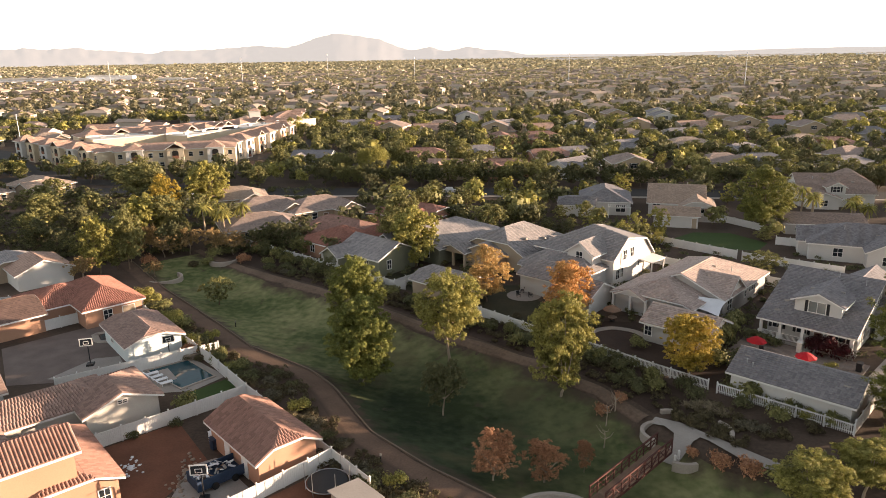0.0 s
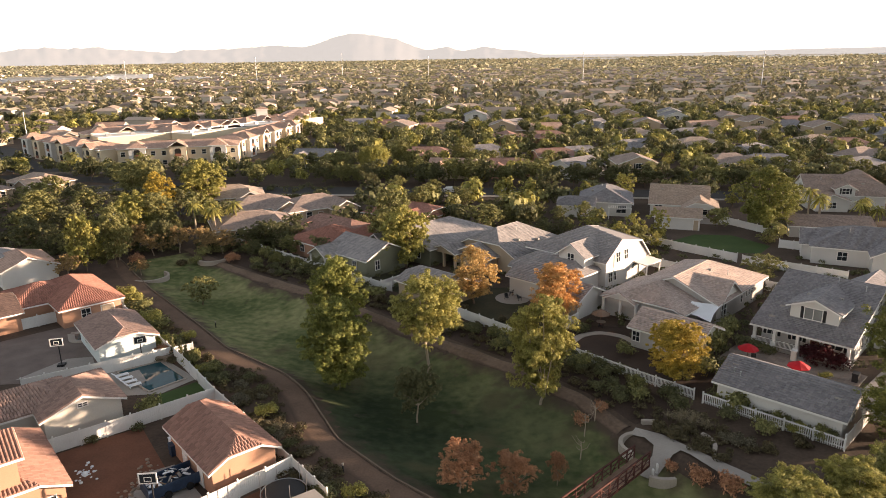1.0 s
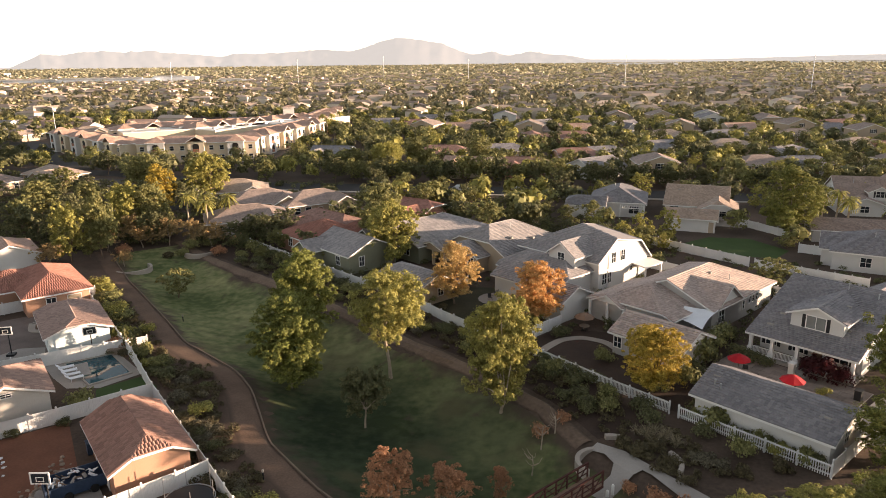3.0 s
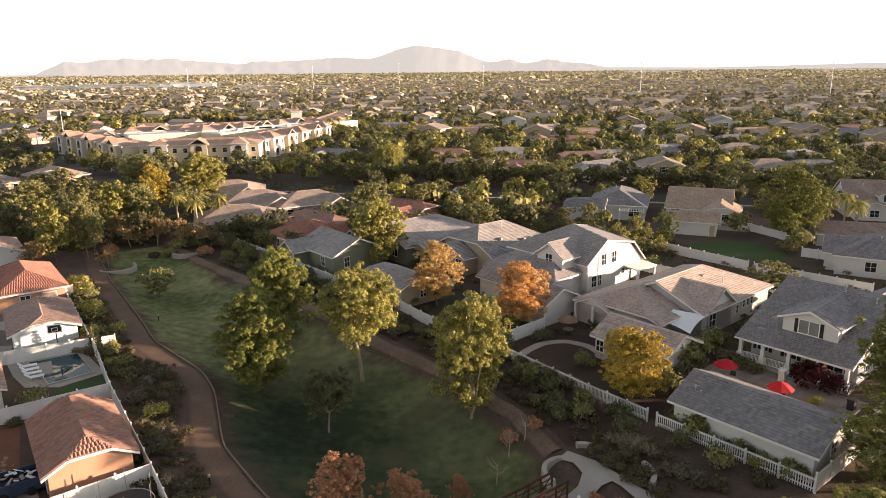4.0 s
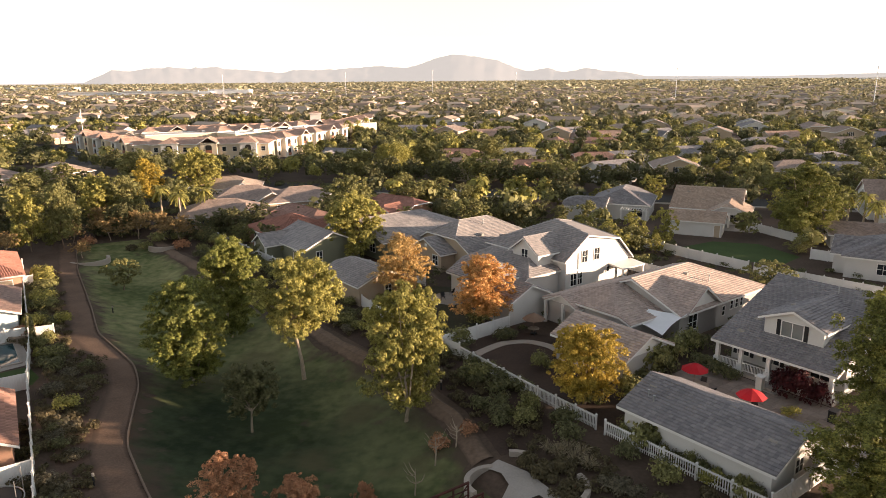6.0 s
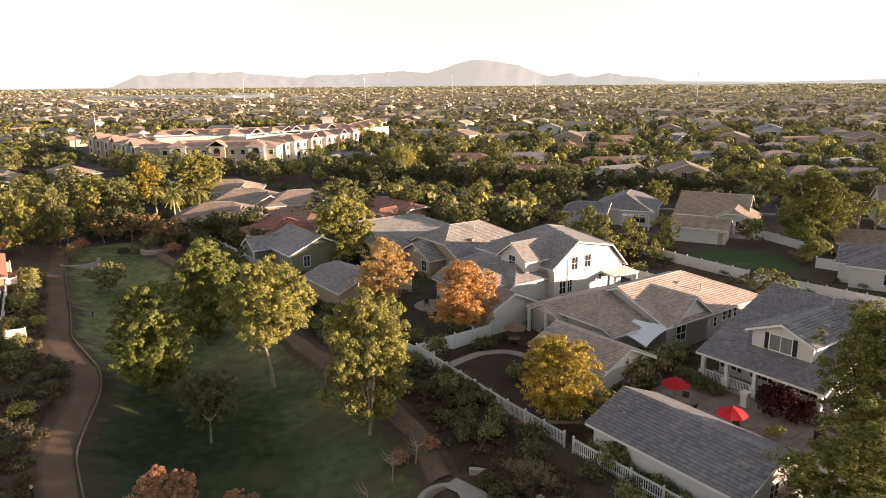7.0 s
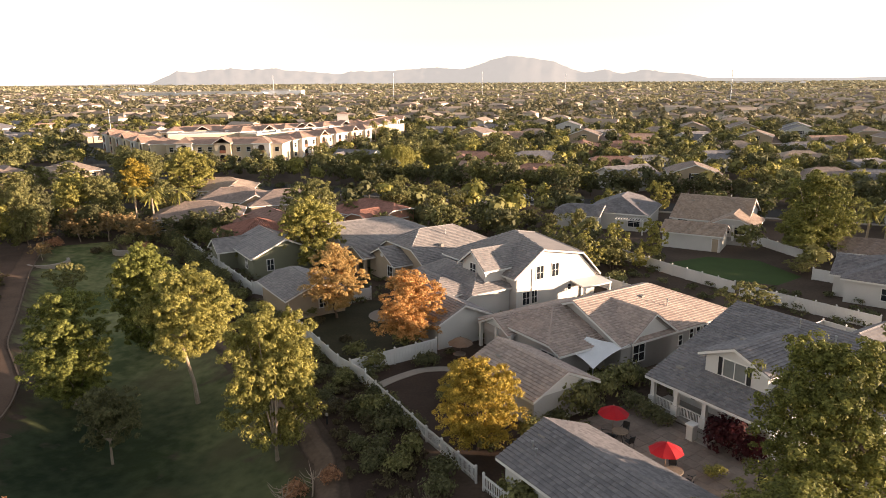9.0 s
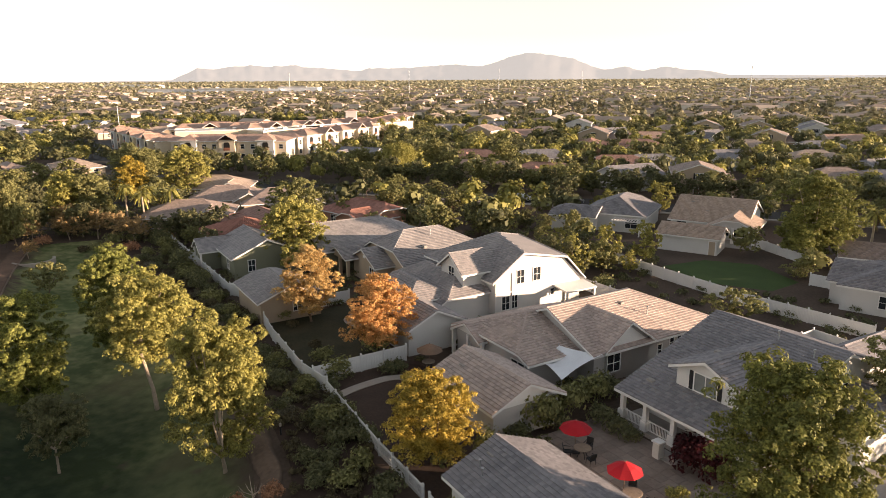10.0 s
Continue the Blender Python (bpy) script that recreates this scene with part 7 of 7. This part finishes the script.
for i in range(4):
    sun_lounger(-34.4 + i * 0.85, 73.4 - i * 0.8, 130)
box = thing("storage_box", -36.3, 76.4, 0.05, 38, "dark storage box beside the pool fence", "box")
part("body", Shape().box(-1.0, 1.0, -0.4, 0.4, 0, 0.6), BLACK, box)
part("lid", Shape().box(-1.04, 1.04, -0.44, 0.44, 0.6, 0.7), BLACK, box)
pt = thing("raised_planter", -31.6, 79.3, 0, 38, "curved stacked-stone raised planter by the pool", "planter")
part("wall", Shape().lathe(0, 0, [(1.75, 0), (1.75, 0.75), (1.5, 0.75), (1.5, 0.6)], 18), STONE, pt)
part("soil", Shape().lathe(0, 0, [(1.5, 0.4), (1.5, 0.66), (0.3, 0.7)], 18), EARTH, pt)
for dx, dy, s in ((-0.6, 0.2, 0.8), (0.7, -0.1, 0.8), (0, 0.5, 0.7)):
    o = shrub("rust", -31.6 + dx, 79.3 + dy, s, s * 0.7)
    o.location.z = 0.5
draped("artificial_turf", [(-28.4, 69.2), (-25.4, 72.4), (-22.6, 70.4), (-22.0, 68.8), (-26.4, 65.6)], LAWN, "dark green oval of turf by the pool", "turf", 0.035)
draped("yard_gravel", [(-50, 71.5), (-41.5, 72.5), (-37.8, 76), (-42.5, 84.5), (-48.5, 90), (-57, 82)], GRAVEL, "grey-brown gravel of a back court", "gravel", 0.03)
draped("driveway", [(-46.2, 73.0), (-41.5, 72.5), (-38.2, 75.6), (-40.6, 79.2), (-43.4, 78.6)], CONCRETE, "grey concrete apron with a hoop", "driveway", 0.05)
draped("spa", [(-46.6, 86.2), (-45.4, 84.4), (-43.6, 84.6), (-43.0, 86.0), (-44.6, 87.2)], POOLW, "small kidney-shaped dark spa", "spa", 0.09)
ribbon("spa_coping", [(-47.2, 86.4), (-45.6, 83.8), (-43.2, 84.0), (-42.4, 86.2), (-44.6, 87.8), (-47.2, 86.4)], 0.8, KERB, "pale coping round the spa", "coping", lift=0.1, step=0.4)

# trampoline
tp = thing("trampoline", -10.3, 51.2, 0.02, 0, "round black trampoline with a safety net", "trampoline")
part("mat", Shape().lathe(0, 0, [(1.7, 0.8), (1.7, 0.83)], 24), BLACK, tp)
part("frame", Shape().tube([(1.85 * math.cos(i * 0.2618), 1.85 * math.sin(i * 0.2618), 0.8) for i in range(25)], [0.04] * 25, 6), METAL, tp)
for i in range(6):
    a = i * 1.0472
    part("post", Shape().tube([(1.9 * math.cos(a), 1.9 * math.sin(a), 0), (1.9 * math.cos(a), 1.9 * math.sin(a), 2.5)], [0.03, 0.03], 6), METAL, tp)
sh_ = thing("garden_shed", -7.4, 47.6, 0, WEST, "small grey-roofed garden shed by the fence", "shed")
part("wall", Shape().box(-1.3, 1.3, -1.6, 1.6, 0, 1.9), TAN, sh_)
part("roof", Shape().slab([(-1.5, -1.8, 2.15), (1.5, -1.8, 1.95), (1.5, 1.8, 1.95), (-1.5, 1.8, 2.15)], 0.1), CONCRETE, sh_)

for x, y, k, s, sz in ((-46.2, 100.4, "lime", 1.4, 1.3), (-44.0, 98.0, "lime", 1.3, 1.2), (-41.6, 95.0, "green", 1.4, 1.3), (-38.2, 90.6, "lime", 1.4, 1.2), (-36.4, 88.4, "green", 1.4, 1.2), (-33.0, 82.4, "lime", 1.0, 1.0), (-30.6, 84.2, "lime", 0.9, 1.0), (-15.4, 65.0, "lime", 1.0, 0.9),
                       (-8.2, 49.6, "lime", 0.9, 0.8), (-4.6, 51.6, "lime", 0.9, 0.9), (-27.4, 64.8, "green", 1.2, 1.6), (-30.6, 60.0, "dark", 0.7, 0.7), (-27.2, 62.2, "dark", 0.7, 0.6), (-27.6, 76.6, "green", 1.0, 1.1), (-24.6, 74.6, "green", 1.1, 1.1), (-22.4, 71.6, "sage", 1.0, 1.0)):
    shrub(k, x, y, s, sz)
for x, y in ((-30.4, 78.7), (-29.0, 77.6), (-27.8, 76.2)):
    cy_ = thing("cypress", x, y, 0, 0, "slim dark cypress beside the pool fence", "tree", "cypresses")
    part("trunk", Shape().tube([(0, 0, -0.2), (0, 0, 2.6)], [0.08, 0.03], 6), BARK, cy_)
    part("crown", quads("crown", leaf_cloud([(0, 0, 0.7 + i * 0.38) for i in range(7)], [0.42 - i * 0.045 for i in range(7)], 60, 0.11, 1.0, 77), L_DARK), L_DARK, cy_)
for i in range(9):
    x, y = -58 + rng.uniform(0, 26), 121 + rng.uniform(-3, 6)
    if y > 118:
        shrub(rng.choice(("rust", "rust", "sage", "green")), x, y, rng.uniform(0.9, 1.6))
for x, y, k, s in ((22.4, 68.5, "green", 1.0), (26.0, 66.4, "dark", 1.2), (31.4, 66.0, "green", 1.5), (33.0, 64.0, "dark", 0.8), (37.0, 60.4, "green", 1.0), (35.4, 61.6, "lime", 0.7), (29.4, 60.0, "pale", 1.0), (30.4, 59.4, "pale", 0.9), (31.6, 58.4, "sage", 1.1), (24.2, 61.2, "sage", 1.4), (25.6, 62.0, "sage", 1.3), (23.0, 62.4, "sage", 1.2),
                   (22.6, 57.2, "rust", 0.6), (24.4, 55.2, "rust", 1.0), (26.4, 53.6, "rust", 1.1), (28.4, 51.8, "green", 1.4), (31.5, 52.5, "green", 1.4), (36.0, 53.0, "green", 1.5), (39.0, 55.0, "green", 1.3), (41.5, 57.0, "lime", 1.2), (16.0, 65.6, "rust", 0.8), (18.2, 66.6, "rust", 0.7)):
    shrub(k, x, y, s)


for x, y, k, s in ((-52, 127, "dark", 1.0), (-48.5, 126.5, "tan", 1.2), (-56, 128, "tan", 1.3), (-52.5, 124.5, "tan", 1.0), (-57.5, 121.5, "tan", 0.9), (-60, 125, "dark", 1.0), (-64, 122, "yard_dark", 0.9), (-43.5, 126.5, "tan", 1.2), (-40.0, 125.5, "tan", 1.1), (-50, 113.5, "tan", 0.7), (-60.5, 110.0, "tan", 1.0), (-68, 124, "yard", 0.9), (-73, 126, "yard_dark", 1.0), (-78, 129, "street_dark", 0.9),
                   (-52, 131, "street_dark", 0.8), (-36, 127, "yard_dark", 0.8), (-58, 117, "yard", 0.7), (-62, 114, "yard_lime", 0.7), (-66, 113, "yard_lime", 0.6), (-82, 133, "street", 0.9), (-89, 125, "street_dark", 1.0), (-44, 142, "street_dark", 0.8), (-54, 150, "street", 0.9), (-47, 150, "yard_dark", 0.9), (-60, 156, "street_dark", 0.9)):
    plant(k, x, y, s, x * 31 % 360, group="garden trees")


for i in range(8):
    q = 24.0 + i * 3.6
    shrub(("lime", "green", "sage", "lime", "dark")[i % 5], *west(9.0 + 0.5 * (i * 7 % 3), q), 0.75 + 0.12 * (i * 5 % 4), 0.8 + 0.15 * (i * 3 % 4), i * 70)


def grass_tuft(x, y, s, seed):
    """A fountain of thin arching blades."""
    rt = random.Random(seed)
    blades = []
    for i in range(110):
        a, reach, high = rt.uniform(0, 6.3), rt.uniform(0.25, 0.85) * s, rt.uniform(0.6, 1.15) * s
        side = Vector((-math.sin(a), math.cos(a), 0)) * 0.016
        pts = [Vector((math.cos(a) * reach * f, math.sin(a) * reach * f, high * (1.9 * f - 1.1 * f * f))) for f in (0.0, 0.4, 0.75, 1.0)]
        for k in range(3):
            blades.append([list(pts[k] - side), list(pts[k] + side), list(pts[k + 1] + side * 0.7), list(pts[k + 1] - side * 0.7)])
    ob = new("grass_clump", quads("grass_clump", np.array(blades), L_STRAW))
    ob.matrix_basis = pose(x, y, gz(x, y), 0, 0, 0)
    tagged(ob, "pale arching ornamental grass beside the walk", "grass", "ornamental grasses")


for i, (x, y, s_) in enumerate(((24.4, 64.2, 1.0), (25.2, 63.6, 1.2), (25.9, 64.3, 1.1), (26.3, 62.9, 1.2), (26.9, 63.9, 1.0), (27.3, 62.2, 1.1), (25.6, 62.7, 0.9))):
    grass_tuft(x, y, s_, i)
for x, y, s_ in ((28.7, 60.5, 0.9), (29.5, 60.2, 0.9)):
    shrub("pale", x, y, s_)


# hedge between the picket fence and the long garage
for i in range(12):
    shrub(("green", "dark")[i % 2], *lot(0.6 + i * 0.98, -0.05), 0.42 + 0.08 * (i * 7 % 3), 0.85 + 0.15 * (i * 5 % 4), i * 50)
for x, y, k, s in ((2.6, -2.2, "dark", 1.0), (6.4, -2.6, "green", 1.1), (-3.4, -2.0, "dark", 1.2), (-7.0, -2.4, "green", 1.0), (-11, -2.2, "dark", 1.1), (9.6, -2.4, "sage", 1.2), (-15, -2.4, "dark", 1.2), (-5.0, 3.0, "green", 1.3), (-12.4, 4.6, "green", 1.1), (-3.2, 6.2, "green", 1.4), (-1.8, 8.6, "dark", 1.3)):
    shrub(k, *lot(x, y), s, s * 1.1, x * 40)


# leafless saplings in the rough ground beside the bridge
for x, y, h in ((16.1, 63.6, 3.2), (17.4, 65.4, 2.4), (15.2, 60.4, 2.6)):
    sap = thing("sapling", x, y, gz(x, y), 0, "small bare sapling in rough soil", "tree", "saplings")
    st, rs_ = Shape(), random.Random(int(x * 10))
    st.tube([(0, 0, -0.3), (0.1, 0.05, h * 0.4), (0.05, 0.1, h * 0.75)], [0.07, 0.05, 0.02], 6)
    part("trunk", st, PALEBARK, sap)
    for i in range(9):
        z_, a_ = h * rs_.uniform(0.25, 0.7), rs_.uniform(0, 6.3)
        l_ = h * rs_.uniform(0.25, 0.45)
        part("branch", Shape().tube([(0.06, 0.05, z_), (0.06 + math.cos(a_) * l_ * 0.5, math.sin(a_) * l_ * 0.5, z_ + l_ * 0.35), (math.cos(a_) * l_ * 0.8, math.sin(a_) * l_ * 0.8, z_ + l_ * 0.9)], [0.03, 0.02, 0.008], 5), PALEBARK, sap)


for i in range(30):
    u = -91 + i * 1.75 + rng.uniform(-0.6, 0.6)
    if u < -42:
        shrub(rng.choice(("dark", "dark", "green", "sage")), *lot(u, -1.3 + rng.uniform(-1.2, 0.2)), rng.uniform(0.9, 1.5), rng.uniform(1.0, 1.7), rng.uniform(0, 360))
for u, v, k, sc in ((-88, 2.5, "yard_dark", 0.9), (-83, 3.0, "yard_dark", 1.0), (-78.5, 2.0, "yard", 0.8), (-70.5, 2.6, "yard_dark", 0.9), (-66.0, -2.0, "yard_dark", 0.6), (-57.5, -2.2, "yard_dark", 0.5), (-87, 8.0, "yard_dark", 1.0), (-84, -2.4, "yard_dark", 0.55), (-76, -2.6, "yard", 0.5)):
    plant(k, *lot(u, v), sc, u * 53 % 360, group="garden trees")


# --- palms ---
def palm(x, y, h, label, s=1.0):
    p = thing("palm", x, y, 0, 0, label, "palm", "palms")
    part("trunk", Shape().tube([(0, 0, -0.2), (0.1, 0, h * 0.5), (0, 0, h)], [0.22, 0.17, 0.16], 8), PALEBARK, p)
    rp = random.Random(int(x * 7 + y))
    q = []
    for i in range(46):
        a, e_ = rp.uniform(0, 6.3), rp.uniform(-0.9, 1.1)
        pts = []
        for k in range(6):
            r_ = 2.1 * s * k / 5
            pts.append(Vector((math.cos(a) * r_ * math.cos(e_ * 0.6), math.sin(a) * r_ * math.cos(e_ * 0.6), h + r_ * math.sin(e_) * 0.8 - 0.28 * r_ * r_ / s)))
        for k in range(5):
            side = Vector((-math.sin(a), math.cos(a), 0)) * 0.22 * (1 - abs(k - 2) / 4)
            q.append([pts[k] - side * 0.6, pts[k] + side * 0.6, pts[k + 1] + side, pts[k + 1] - side])
    part("fronds", quads("fronds", np.array([[list(v) for v in f] for f in q]), L_LIME), L_LIME, p)


for x, y, h in ((-47.6, 133, 7.8), (-45.4, 136, 7.2), (-43.6, 132.4, 6.8), (-41, 137, 7.0), (76.9, 142.2, 5.9), (77.3, 147.6, 6.4), (75.0, 148.6, 6.0), (79.0, 146.4, 5.4), (85.5, 143.0, 4.4), (87.4, 145.0, 4.8), (88.6, 142.2, 3.6), (94.0, 143.0, 4.6), (-150, 262, 7), (-141, 255, 6.5), (-135, 250, 6), (-70, 320, 9), (-68, 330, 8.5), (-66, 312, 8), (-67, 340, 9)):
    palm(x, y, h, "shaggy fan palm with pale dry skirt")


# --- parked cars ---
def car(x, y, rot, paint, label):
    c = thing("car", x, y, 0.03, rot, label, "car", "parked cars")
    prof = [(-2.2, 0.35), (-2.25, 0.75), (-2.1, 0.95), (-1.75, 1.0), (-1.35, 1.5), (0.35, 1.55), (1.1, 1.05), (2.05, 0.88), (2.25, 0.65), (2.25, 0.35)]
    n = len(prof)
    b_ = Shape()
    for y_, k in ((-0.88, 0.94), (-0.82, 1.0), (0.82, 1.0), (0.88, 0.94)):
        b_.v += [(x_, y_ * (0.84 if z_ > 1.2 else 1), 0.35 + (z_ - 0.35) * k) for x_, z_ in prof]
    for j in range(3):
        b_.f += [(j * n + i, j * n + (i + 1) % n, (j + 1) * n + (i + 1) % n, (j + 1) * n + i) for i in range(n)]
    b_.f += [tuple(range(n - 1, -1, -1)), tuple(range(3 * n, 4 * n))]
    part("body", b_, paint, c)
    for s in (-1, 1):
        part("side_window", Shape().slab([(-1.25, s * 0.8, 1.05), (0.9, s * 0.8, 1.05), (0.3, s * 0.71, 1.45), (-1.2, s * 0.71, 1.45)], 0.02, (0, -s, 0)), GLASS, c)
        for x_ in (-1.4, 1.4):
            w_ = part("wheel", Shape().tube([(x_, s * 0.72, 0.33), (x_, s * 0.9, 0.33)], [0.33, 0.33], 14), RUBBER, c)
            part("rim", Shape().tube([(x_, s * 0.9, 0.33), (x_, s * 0.91, 0.33)], [0.2, 0.2], 10), METAL, w_)
    part("windscreen", Shape().slab([(1.08, -0.7, 1.07), (1.08, 0.7, 1.07), (0.4, 0.64, 1.52), (0.4, -0.64, 1.52)], 0.02), GLASS, c)
    for s in (-0.6, 0.6):
        part("headlight", Shape().box(2.2, 2.27, s - 0.18, s + 0.18, 0.62, 0.76), SAIL, c)


car(16.0, 179.6, -4, CAR_W, "white car parked at the street kerb")
car(1.6, 181.4, -5, CAR_W, "white car parked at the street kerb")
car(27.0, 178.4, 175, CAR_G, "grey car parked at the street kerb")
car(-66, 178, 95, CAR_W, "white car parked on a side street")
car(-69.5, 168, 95, CAR_G, "grey car parked on a side street")
car(-74, 152, 130, CAR_W, "white car parked on a side street")

# --- masts and large stores far away ---
for x, y, h in ((150, 855, 36), (297, 703, 34), (-195, 1210, 40), (-268, 953, 36), (-164, 270, 16), (-40, 1000, 34), (-420, 900, 34)):
    mt = thing("mast", x, y, 0, 0, "slender pale mast above the rooftops", "mast", "masts")
    part("pole", Shape().tube([(0, 0, 0), (0, 0, h)], [0.4 if h > 20 else 0.14, 0.25 if h > 20 else 0.1], 8), SAIL, mt)
    part("antenna", Shape().lathe(0, 0, [(0.6 if h > 20 else 0.3, h - 2.5 if h > 20 else h - 0.2), (0.6 if h > 20 else 0.3, h)], 8), SAIL, mt)
for x, y, l, w_, h in ((-640, 1140, 150, 40, 9), (-545, 1175, 70, 30, 11), (-760, 1120, 120, 40, 8), (-430, 1150, 60, 20, 6), (-1500, 1900, 200, 60, 10), (600, 3200, 300, 60, 14), (1500, 3300, 500, 60, 14), (2100, 3400, 300, 60, 16)):
    bs = thing("store_building", x, y, 0, 12, "large pale flat-roofed building far away", "building", "far stores")
    part("wall", Shape().box(-l / 2, l / 2, -w_ / 2, w_ / 2, 0, h), SAIL, bs)
    part("parapet", Shape().box(-l / 2 + 4, l / 2 - 20, -w_ / 2 - 1, -w_ / 2 + 3, h, h + 2), WHITE, bs)
